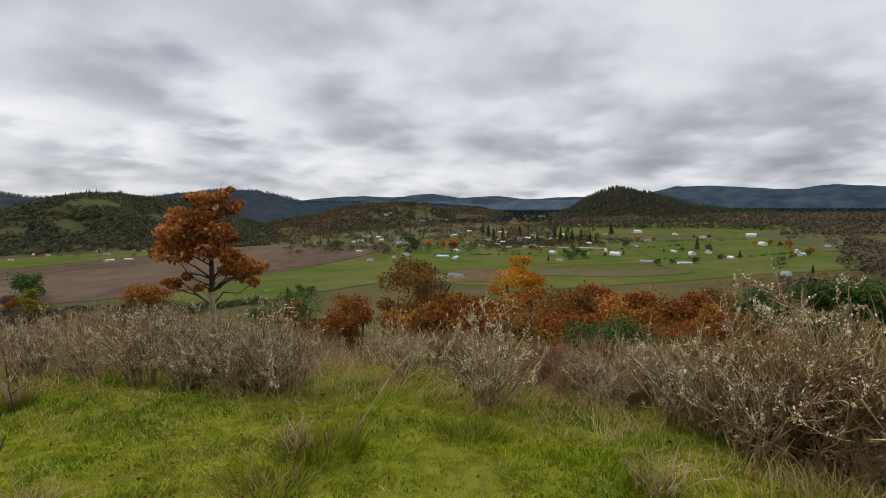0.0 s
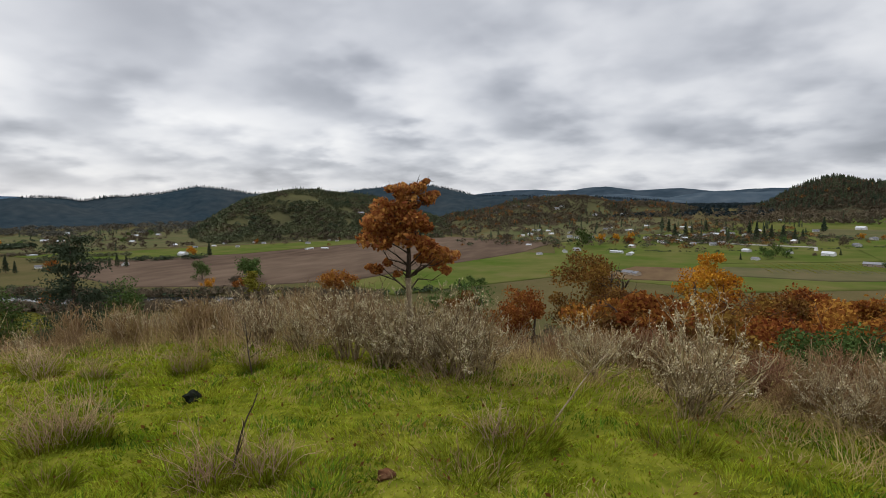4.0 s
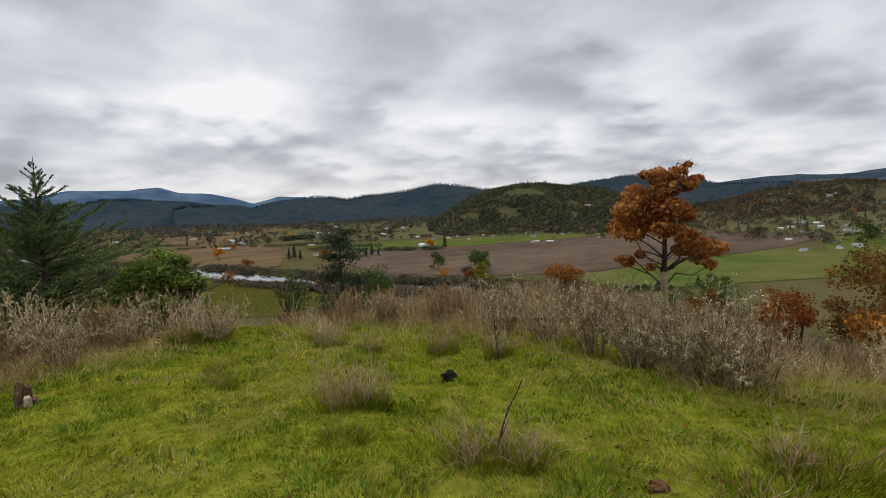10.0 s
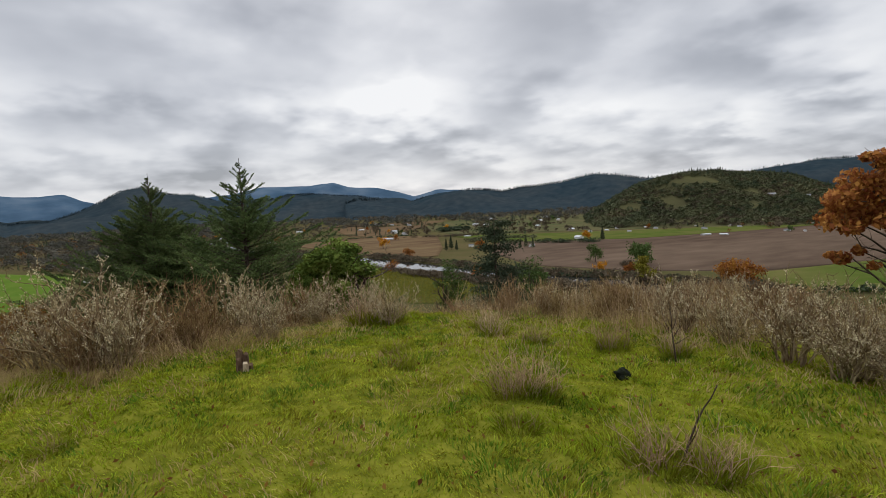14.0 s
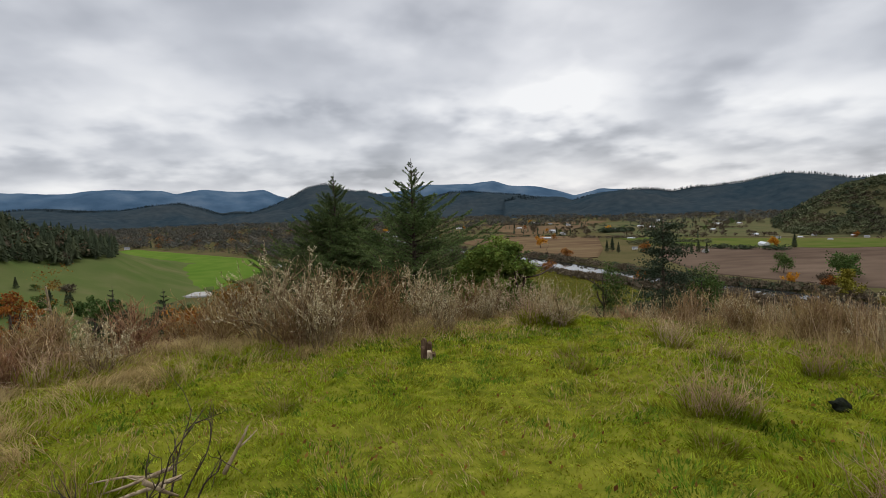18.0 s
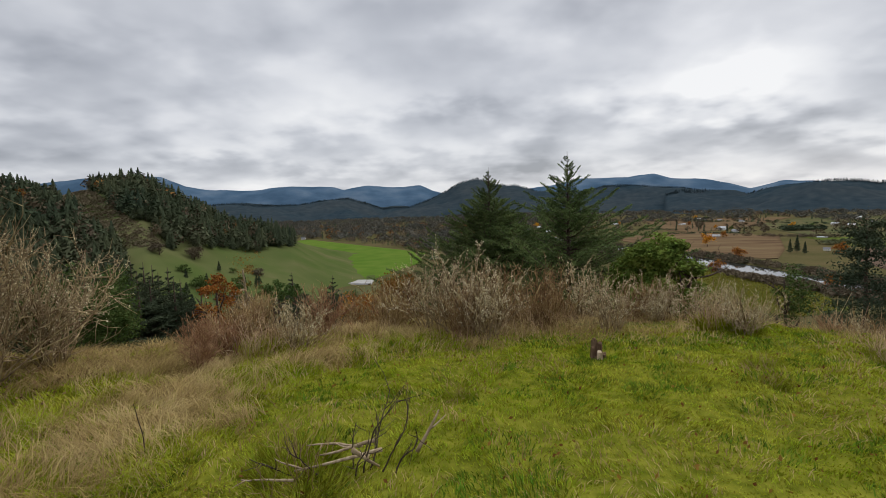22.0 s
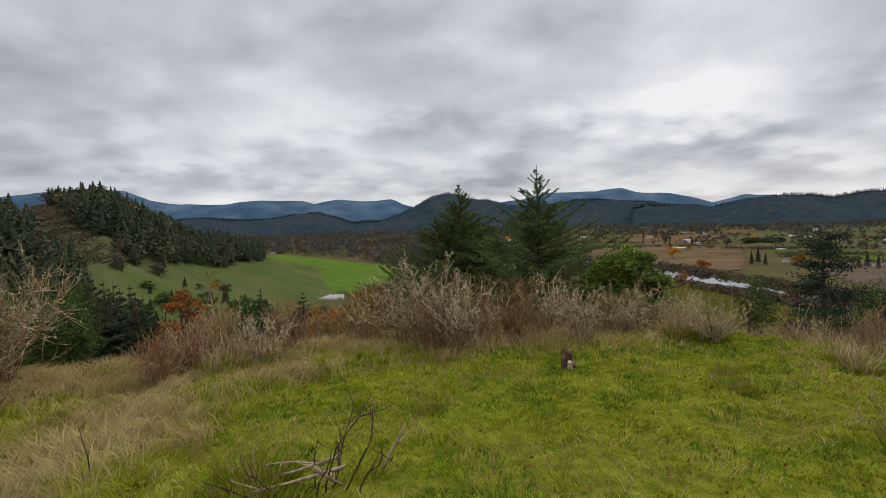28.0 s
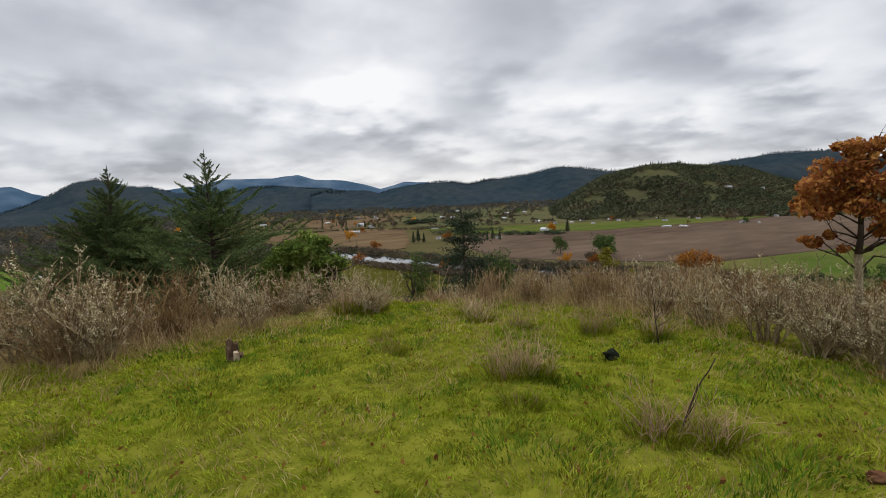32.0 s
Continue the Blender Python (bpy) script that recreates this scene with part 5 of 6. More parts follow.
for lo, hi, mat, label in ((0, half, M_BRUSH, "thin brown stems of dead weeds in the tall grass"), (half, len(base), M_WEED, "pale straw stems among the brush")):
    tagged(solid("dry_weeds", *merge(segments(base[lo:hi], tip[lo:hi], 0.0036, 0.0018), segments(arms0[lo:hi], arms1[lo:hi], 0.0022, 0.0012)), mat), label, "weeds", kind="stuff")

# ---- trees on the slope below ----
SLOPE = "trees on the slope"


def slope_tree(name, label, seed, az, top, d, wide, mat, n, leaf, flat=0.9, lobes=16, bark=M_BARK, limbs=9, eye=(-0.3, 0.0, 1.58)):
    """A broadleaf tree whose top stands at the given degrees over the eye's level."""
    x, y = spot(az, d)
    x, y = x + eye[0], y + eye[1]
    ground_z = float(height(x, y))
    high = eye[2] + d * math.tan(radians(top)) - ground_z
    r = wide / 2
    tree = leafy_tree(name, label, seed, high, r, high - r * flat, n, leaf, mat, bark, 0.02 * high, limbs, max(0.25, 1 - 2.2 * r / high), lobes=lobes, flat=flat)
    tree.matrix_world = pose(x, y, ground_z, 0, 0, seed * 40)
    return tagged(tree, group=SLOPE)


slope_tree("oak_tree", "half-bare brown oak with dark mistletoe clumps", 71, 6.0, -4.7, 34, 5.4, M_BROWN_LEAF, 7980, 0.168, 1.0, 10)
slope_tree("maple_tree", "golden-orange autumn tree on the slope", 72, -4.9, -4.9, 30, 3.0, M_GOLD_LEAF, 9880, 0.134, 1.7)
slope_tree("oak_tree", "rust-coloured oak among bare branches", 73, -9.0, -7.8, 25, 4.6, M_RUST_LEAF, 9500, 0.134)
slope_tree("oak_tree", "rust-coloured oak among bare branches", 74, -14.0, -8.1, 26, 4.8, M_RUST_LEAF, 9120, 0.134)
slope_tree("oak_tree", "rust-coloured oak among bare branches", 75, -19.5, -8.4, 25, 4.6, M_RUST_LEAF, 7980, 0.134)
slope_tree("oak_tree", "brown oak losing its leaves", 76, -24.0, -7.6, 33, 4.0, M_BROWN_LEAF, 6840, 0.146)
slope_tree("oak_tree", "dull rust oak low on the slope", 77, 2.5, -9.3, 23, 3.4, M_BROWN_LEAF, 5700, 0.134)
slope_tree("oak_tree", "russet oak low on the slope", 78, 13.8, -9.0, 32, 3.6, M_RUST_LEAF, 6840, 0.146)
slope_tree("oak_tree", "russet oak low on the slope", 79, 19.5, -9.4, 33, 3.2, M_BROWN_LEAF, 5700, 0.146)
slope_tree("evergreen_tree", "low dark green bushy evergreen", 80, -15.5, -11.4, 9.6, 2.1, M_DARK_LEAF, 14000, 0.06)
slope_tree("evergreen_tree", "broad deep green evergreen on the slope", 81, -28.5, -7.6, 24, 3.2, M_DARK_LEAF, 17000, 0.11, 0.9, 7)
slope_tree("evergreen_tree", "broad deep green evergreen on the slope", 82, -34.0, -5.9, 26, 4.0, M_DARK_LEAF, 24000, 0.11, 0.9, 7)
slope_tree("evergreen_tree", "broad deep green evergreen on the slope", 83, -41.0, -6.9, 25, 4.0, M_DARK_LEAF, 20000, 0.11, 0.9, 7)
slope_tree("evergreen_tree", "small dark evergreen below the oak", 84, 18.5, -8.2, 42, 3.6, M_DARK_LEAF, 3000, 0.14)
slope_tree("evergreen_tree", "small dark evergreen below the oak", 85, 22.0, -9.3, 36, 3.0, M_DARK_LEAF, 2600, 0.13)
slope_tree("evergreen_tree", "bushy green tree beside the tall fir", 86, 52.6, -6.8, 115, 9.5, M_DARK_LEAF, 3500, 0.40, eye=(-0.6, -0.1, 1.56))
slope_tree("evergreen_tree", "olive-green bushy tree on the lower slope", 87, 61.3, -6.5, 120, 9.0, M_DARK_LEAF, 2600, 0.40, 1.3, 8, eye=(-0.6, -0.1, 1.56))
slope_tree("maple_tree", "russet shrubby tree beyond the brow", 88, 104.4, -9.3, 17, 2.2, M_RUST_LEAF, 9500, 0.075, 1.6, eye=(-0.66, -0.7, 1.62))
slope_tree("maple_tree", "orange tree in the rough pasture", 89, 117.8, -6.4, 62, 6.0, M_RUST_LEAF, 4940, 0.291, 1.5, eye=(-0.66, -0.7, 1.62))
slope_tree("birch_tree", "sparse yellow-brown tree nearly bare", 90, 114.6, -3.6, 70, 4.6, M_BROWN_LEAF, 420, 0.2, 1.3, 8, M_BARK_LICHEN, eye=(-0.66, -0.7, 1.62))
slope_tree("evergreen_tree", "broad dark evergreen below the grassy shoulder", 92, 129.0, -4.6, 46, 8.0, M_DARK_LEAF, 15000, 0.2, 0.75, 14, eye=(-0.66, -0.7, 1.62))
for k, (az, top, d, wide) in enumerate([(121.3, -7.0, 84, 3.2), (119.0, -6.3, 90, 3.0), (115.6, -6.7, 86, 3.4), (111.9, -7.2, 78, 3.0), (110.6, -7.8, 76, 2.6), (113.2, -7.6, 80, 2.4)]):
    slope_tree("evergreen_bush", "dark green bush in the rough pasture", 700 + k, az, top, d, wide, M_DARK_LEAF, 1500, 0.24, 1.0, 7, limbs=4, eye=(-0.66, -0.7, 1.62))
slope_tree("oak_tree", "brown oak at the edge of the brow", 91, 99.6, -6.4, 30, 3.2, M_BROWN_LEAF, 4180, 0.134, 1.6, eye=(-0.66, -0.7, 1.62))

# a rust-coloured canopy of small oaks down the slope
rc = np.random.default_rng(97)
for k in range(22):
    az = -25 + 30 * k / 21 + rc.uniform(-1, 1)
    d = rc.uniform(14, 30)
    kind = (M_RUST_LEAF, M_BROWN_LEAF, M_RUST_LEAF, M_RUST_LEAF)[k % 4]
    slope_tree("oak_tree", "low rust-brown oak in the slope's thicket", 500 + k, az, -8.3 - 18 / d + rc.uniform(-0.6, 1.0), d, rc.uniform(2.2, 3.6), kind, 6000, 0.135, 0.9, 8, limbs=5)



def old_fir(seed, high, wide, n):
    """An old conifer: bare lower trunk and flat uneven pads of needles along drooping limbs."""
    rnd = np.random.default_rng(seed)
    tree = thing("fir_tree", "tall ragged old fir standing over the river", "tree")
    trunk = grow(rnd, (0, 0, -0.3), (0, 0, 1), high + 0.3, 0.02 * high, 10, 0.05, 0, 0.1)
    solid("trunk", *pipe(trunk, 8), M_BARK, tree, smooth=True)
    pads = []
    for k in range(n):
        f = 0.3 + 0.68 * (k + rnd.uniform(0, 0.8)) / n
        a = k * 2.4 + rnd.uniform(-0.5, 0.5)
        at = trunk[0][min(9, int(f * 10))] * [1, 1, 0] + [0, 0, f * high]
        arm = grow(rnd, at, (math.cos(a), math.sin(a), 0.25 - 0.2 * rnd.uniform()), wide * 0.5 * (1.05 - f) ** 0.55 * rnd.uniform(0.5, 1.25), 0.006 * high * (1.1 - f), 5, 0.25, -0.1)
        solid("limb", *pipe(arm, 5), M_BARK, tree)
        for g in (2, 3, 4, 5):
            r = high * rnd.uniform(0.03, 0.055) * (1.25 - 0.5 * f)
            p = rnd.normal(size=(110, 3)) * [r, r, r * 0.36]
            pads.append(arm[0][g] + p)
    stuff_part("needles", *leaves(np.concatenate(pads), 0.017 * high, rnd, 0.4, 0.4), M_CONIFER, tree)
    return tree


set_tree(old_fir(64, 10.0, 5.0, 22), 56.2, 100, -2.5, 10.0, 20)
# lower thicket close under the brow
for k in range(20):
    az = -27 + 31 * k / 19 + rc.uniform(-1, 1)
    d = rc.uniform(9.5, 13.5)
    if -20 < az < -11.5:
        d += 5
    slope_tree("oak_tree", "small rust-brown oak close under the brow", 540 + k, az, -10.6 - 12 / d + rc.uniform(-0.8, 0.8), d, rc.uniform(1.3, 2.0), (M_RUST_LEAF, M_BROWN_LEAF)[k % 2], 4200, 0.085, 0.9, 8, limbs=5)

grove = fir_tree("fir_tree", "dark fir in a dense grove", 65, 10.0, 4.4, 28, 9, M_CONIFER, fine=13)
for k, (az, d, top) in enumerate([(124.6, 70, -3.8), (122.6, 66, -4.6), (126.8, 72, -4.2), (128.8, 74, -4.4), (121.4, 72, -5.6), (125.6, 62, -5.2), (131.5, 80, -4.0), (134.5, 85, -3.6), (123.6, 68, -4.2), (121.9, 66, -4.9), (120.6, 70, -5.2), (120.2, 62, -6.2), (122.2, 62, -5.6), (123.2, 60, -5.4), (127.8, 66, -4.6), (126, 64, -4.6), (119.6, 68, -6.4), (110.6, 150, -6.6), (106.5, 160, -7.2)]):
    ob = grove if k == 0 else copy_thing(grove, grove.matrix_world)
    tagged(set_tree(ob, az + (1.6 if az > 119 else 0.0), d, top, 10.0, 70 * k, 1.6), group="firs in the grove")


# ---- trees of the valley ----
def plain_conifer():
    tree = thing("conifer", "dark conifer standing on the valley floor", "tree")
    rnd = np.random.default_rng(3)
    solid("trunk", *segments([(0, 0, -0.05)], [(0, 0, 0.9)], 0.02, 0.006, 6), M_BARK, tree)
    n = 900
    h = rnd.uniform(0.06, 1.0, n) ** 0.8
    a, r = rnd.uniform(0, 6.283, n), 0.2 * (1.03 - h) * (1 + 0.35 * np.sin(h * 40)) * rnd.uniform(0.5, 1.1, n)
    c = np.stack([np.cos(a) * r, np.sin(a) * r, h], 1)
    stuff_part("crown", *leaves(c, 0.07, rnd, 0.5, 0.7), M_CONIFER, tree)
    return tree


def plain_broadleaf(name, label, mat, seed, flat=0.85):
    tree = thing(name, label, "tree")
    rnd = np.random.default_rng(seed)
    solid("trunk", *pipe(grow(rnd, (0, 0, -0.05), (0, 0, 1), 0.6, 0.03, 4, 0.1), 6), M_BARK, tree)
    lobes = rnd.normal(size=(14, 3)) * [0.2, 0.2, 0.17] + [0, 0, 0.58]
    c = lobes[rnd.integers(0, 14, 1100)] + rnd.normal(size=(1100, 3)) * 0.085
    c[:, 2] = np.clip(c[:, 2], 0.06, 1.05)
    stuff_part("crown", *leaves(c, 0.075, rnd, 0.2, 0.7), mat, tree)
    return tree


KINDS = {"c": plain_conifer(), "o": plain_broadleaf("oak_tree", "bare brown tree on the valley floor", M_OAKWOOD, 5), "g": plain_broadleaf("poplar_tree", "golden autumn tree on the valley floor", M_GOLD_LEAF, 6),
         "r": plain_broadleaf("maple_tree", "orange-red autumn tree on the valley floor", M_RUST_LEAF, 7), "e": plain_broadleaf("evergreen_tree", "dark olive-green tree on the valley floor", M_DARK_LEAF, 8),
         "y": plain_broadleaf("willow_tree", "yellow willow beside the river", M_VINE, 9)}
seen_kinds = set()


def valley_tree(kind, x, y, h, wide=1.0):
    m = pose(x, y, float(height(x, y)), 0, 0, (x * 7 + y * 13) % 360)
    ob = KINDS[kind]
    if kind in seen_kinds:
        ob = copy_thing(ob, m)
    seen_kinds.add(kind)
    ob.matrix_world = m
    ob.scale = (h * wide, h * wide, h)
    return tagged(ob, group="trees on the valley floor")


for kind, rows in {
    "c": [(-595, 321, 15), (-604, 333, 18), (-586, 331, 13), (-543, 398, 12), (-541, 405, 15), (-527, 405, 13), (-532, 525, 18), (-142, 388, 8), (236, 978, 24), (7, 1027, 22), (17, 963, 22), (25, 910, 19),
          (38, 860, 24), (49, 909, 17), (73, 964, 20), (94, 1027, 18), (126, 905, 23), (128, 855, 24), (134, 836, 20), (143, 838, 22), (159, 853, 20), (170, 837, 18), (182, 852, 15), (312, 522, 9), (288, 730, 18)],
    "e": [(-372, 357, 17), (-338, 381, 18), (-322, 362, 21), (-134, 393, 9), (-126, 396, 8), (-92, 727, 25), (118, 666, 14), (109, 678, 10), (126, 653, 11), (191, 586, 9), (-504, -238, 13), (-523, -230, 14), (-494, -194, 12)],
    "o": [(-221, 821, 16), (209, 783, 14), (-908, 451, 14), (-1029, 397, 20), (-309, 330, 12), (409, 761, 9), (300, 720, 12)],
    "g": [(-539, 504, 14), (-689, 274, 16), (-317, 310, 10), (-74, 784, 13), (-54, 796, 12), (-36, 830, 11)],
    "r": [(-576, 358, 13), (-467, 192, 11), (-366, 225, 11), (-561, 255, 12), (-216, 329, 15), (-227, 332, 18), (-216, 345, 17), (-36, 774, 11), (414, 743, 12), (-298, 322, 10)],
    "y": [(-268, 304, 12), (-246, 303, 6), (-287, 324, 15)],
}.items():
    for x, y, h in rows:
        valley_tree(kind, x, y, h, 1.25 if kind in "ry" else 1.0)
for x, y, h in [(-429, -253, 12), (-436, -240, 14), (-413, -191, 12), (-373, -156, 16), (-375, -143, 9), (-378, -150, 8), (-295, -108, 13), (-470, -260, 10), (-480, -215, 9), (-350, -190, 10)]:
    valley_tree("c", x, y, h, 1.2)

FIELDS = [[(-640, 430), (-511, 560), (-458, 740), (-435, 885), (-353, 930), (-143, 790), (-75, 480), (-133, 400), (-174, 340), (-310, 320), (-400, 290), (-520, 330)],
          [(-980, 360), (-826, 430), (-640, 340), (-540, 280), (-620, 215), (-900, 180)], [(-1060, -480), (-1060, -330), (-708, -75), (-590, -60), (-380, -60), (-300, -300), (-623, -420)],
          [(-80, 480), (60, 430), (420, 560), (500, 700), (430, 1000), (280, 960), (200, 760), (60, 690)], [(-505, 178), (-428, 205), (-310, 200), (-290, 160), (-400, 100), (-500, 130)],
          [(-1400, 80), (-600, 225), (-300, 300), (-235, 290), (-350, 230), (-620, 155), (-1400, 0)]]


def valley_woods(name, n, az, d, tall, mat, template, label, seed, cut=0.0, scale=60.0, wide=1.0):
    rnd = np.random.default_rng(seed)
    a, r = np.radians(rnd.uniform(*az, n)), np.sqrt(rnd.uniform(d[0] ** 2, d[1] ** 2, n))
    x, y = -np.sin(a) * r, np.cos(a) * r
    keep = fbm(x / scale, y / (scale * 0.5), 3, seed) > cut
    for poly in FIELDS:
        keep &= ~inside(x, y, poly)
    x, y = x[keep], y[keep]
    return woods(name, template, (x, y, height(x, y)), rnd.uniform(tall * 0.5, tall * 1.2, len(x)), mat, label, rnd, wide)


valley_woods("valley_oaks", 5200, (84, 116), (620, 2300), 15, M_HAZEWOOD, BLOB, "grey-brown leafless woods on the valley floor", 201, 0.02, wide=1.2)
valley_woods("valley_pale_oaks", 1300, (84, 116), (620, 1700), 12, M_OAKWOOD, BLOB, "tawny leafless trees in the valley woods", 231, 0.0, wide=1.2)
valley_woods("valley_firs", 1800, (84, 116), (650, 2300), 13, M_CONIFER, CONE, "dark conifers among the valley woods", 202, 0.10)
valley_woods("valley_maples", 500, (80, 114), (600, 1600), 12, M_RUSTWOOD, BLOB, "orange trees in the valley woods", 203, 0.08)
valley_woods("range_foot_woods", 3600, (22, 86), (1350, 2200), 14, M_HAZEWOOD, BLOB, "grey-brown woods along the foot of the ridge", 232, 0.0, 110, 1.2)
valley_woods("far_hedges", 3200, (44, 86), (900, 2300), 11, M_OAKWOOD, FAR_BLOB, "lines of brown trees between distant fields", 204, 0.16, 90)
valley_woods("far_conifers", 1500, (30, 86), (880, 2000), 13, M_CONIFER, CONE, "dark conifers round distant farms", 205, 0.24, 70)
valley_woods("village_oaks", 2600, (-8, 42), (900, 1500), 11, M_OAKWOOD, BLOB, "brown trees round the village houses", 206, 0.06, 70)
valley_woods("village_firs", 420, (-12, 30), (800, 1300), 15, M_CONIFER, CONE, "dark conifers in the village", 207, 0.16, 70)
valley_woods("village_maples", 700, (-12, 34), (690, 1300), 9, M_RUSTWOOD, BLOB, "rust and gold trees in the village", 208, 0.1, 70)
valley_woods("east_oaks", 5200, (-60, -28.5), (430, 1500), 10, M_OAKWOOD, FAR_BLOB, "brown oak woods east of the pasture", 209, -0.02, 90)
valley_woods("east_far_oaks", 7500, (-48, -7), (1180, 2050), 12, M_OAKWOOD, FAR_BLOB, "brown oak woods beyond the eastern pastures", 213, -0.1, 120)
valley_woods("east_far_firs", 1100, (-48, -8), (1150, 2600), 16, M_CONIFER, CONE, "dark conifers in the eastern woods", 214, 0.12, 90)
valley_woods("east_mist_woods", 4500, (-48, -16), (2000, 3900), 15, M_BLUE_HAZE_WOOD, FAR_BLOB, "far woods under the mountain, tinted blue-grey for haze", 215, -0.15, 160)
valley_woods("orchard", 260, (-34, -22), (500, 620), 5, M_RUSTWOOD, BLOB, "reddish orchard trees below the pasture", 210, -0.05, 60)
valley_woods("slope_scrub", 2600, (-60, 60), (60, 290), 3.2, M_OAKWOOD, BLOB, "brown scrub down the hillside", 211, 0.0, 40, 1.3)
valley_woods("lower_scrub", 1500, (92, 150), (60, 420), 4.0, M_OAKWOOD, BLOB, "brown scrub beside the pasture", 212, 0.08, 40, 1.3)


def bank(name, pts, n, tall, mat, label, seed, spread=5.0):
    rnd = np.random.default_rng(seed)
    p = np.array(pts, float)
    t = rnd.uniform(0, len(p) - 1.001, n)
    i = t.astype(int)
    q = p[i] + (p[i + 1] - p[i]) * (t - i)[:, None] + rnd.normal(size=(n, 2)) * spread
    x, y = q[:, 0], q[:, 1]
    return woods(name, BLOB, (x, y, height(x, y)), rnd.uniform(tall * 0.5, tall * 1.2, n), mat, label, rnd, 1.3)


bank("far_bank", [(-1300, 90), (-800, 150), (-600, 226), (-500, 248), (-410, 262), (-350, 280), (-300, 304), (-235, 318), (-180, 330)], 620, 6.5, M_OAKWOOD, "brown brush along the far river bank", 221)
bank("far_bank_green", [(-600, 228), (-500, 250), (-410, 264), (-350, 282), (-300, 306), (-180, 335), (-130, 385)], 160, 6, M_CONIFER, "dark evergreen brush along the river", 222)
bank("near_bank", [(-620, 152), (-512, 182), (-420, 206), (-350, 228), (-290, 254), (-225, 275), (-170, 300)], 460, 5.0, M_OAKWOOD, "low brush on the near river bank", 223, 3.0)
bank("near_bank_trees", [(-430, 196), (-350, 220), (-290, 246), (-225, 268), (-170, 292)], 420, 7.5, M_OAKWOOD, "brown trees hiding the river bank", 227, 4.0)
bank("near_bank_west", [(-1000, 50), (-800, 88), (-620, 148), (-545, 170)], 420, 8.0, M_OAKWOOD, "brown trees along the upper river", 228, 4.0)
bank("hedge", [(-930, 490), (-923, 550)], 60, 11, M_CONIFER, "dark hedge of conifers in the fields", 224, 3.0)
bank("field_hedge", [(-95, 650), (-60, 560), (-20, 500)], 60, 3, M_CONIFER, "clipped hedge between green fields", 225, 1.5)
bank("east_edge", [(680, 1150), (545, 808), (440, 620), (396, 528)], 240, 11, M_OAKWOOD, "brown trees along the edge of the pasture", 226, 14.0)

for pts, tall in (([(60, 700), (215, 760), (300, 800)], 3), ([(215, 640), (330, 660), (420, 700)], 3), ([(230, 860), (330, 850), (430, 880)], 4), ([(120, 780), (60, 840), (20, 900)], 4), ([(300, 560), (350, 640), (420, 700)], 3.5), ([(-60, 700), (0, 690), (60, 700)], 3)):
    bank("farm_hedge", pts, 46, tall, M_CONIFER if tall < 4 else M_OAKWOOD, "hedge and small trees between green fields", int(pts[0][0]) % 97 + 240, 3.0)

for name, n, tall, mat, label in (("village_grove", 230, 8, M_OAKWOOD, "bare brown trees among the village houses"), ("village_hedge", 130, 8, M_CONIFER, "dark evergreens among the village houses"), ("village_autumn", 70, 7, M_RUSTWOOD, "rust and gold trees among the village houses")):
    bank(name, [(-260, 830), (-110, 770), (20, 800), (90, 880), (190, 930), (150, 840), (40, 780)], n, tall, mat, label, 270 + n, 34.0)
valley_woods("gap_woods", 3800, (-10, 5), (1350, 3700), 13, M_BLUE_HAZE_WOOD, FAR_BLOB, "far misty woods between the hills", 216, -0.25, 160)

# vineyard rows
rv = np.random.default_rng(8)
row_pieces = []
poly = [(-505, 178), (-428, 203), (-369, 212), (-310, 198), (-290, 160), (-330, 120), (-400, 100), (-500, 130)]
for u in np.arange(-520, -280, 3.0):
    yy = np.arange(95, 215, 2.0)
    xx = np.full(len(yy), u) + (yy - 150) * 0.35
    ok = inside(xx, yy, poly)
    if ok.sum() > 2:
        xx, yy = xx[ok] + rv.normal(0, 0.15, ok.sum()), yy[ok]
        row_pieces.append(crowd(FAR_BLOB, xx, yy, height(xx, yy) + 0.2, rv.uniform(1.2, 1.9, len(xx)), rv, 1.2))
tagged(solid("vineyard", *merge(*row_pieces), M_VINE), "rows of yellowed vines", "vineyard", kind="stuff")
field("pond", [(-462, -123), (-460, -99), (-437, -96), (-441, -118)], M_ROAD, "pale gravel strip beside the meadow", 1.2, 2.0, "gravel", 1.0)
field("road", [(48, 806), (179, 765), (170, 722), (166, 722), (174, 760), (46, 800)], M_ROAD, "pale road past the farms", 0.9, 1.5, "road", 0.3)


# ---- houses and barns ----
def block(bm, x0, x1, y0, y1, z0, z1):
    v = [bm.verts.new(p) for p in ((x0, y0, z0), (x1, y0, z0), (x1, y1, z0), (x0, y1, z0), (x0, y0, z1), (x1, y0, z1), (x1, y1, z1), (x0, y1, z1))]
    for f in ((0, 3, 2, 1), (4, 5, 6, 7), (0, 1, 5, 4), (1, 2, 6, 5), (2, 3, 7, 6), (3, 0, 4, 7)):
        bm.faces.new([v[i] for i in f])


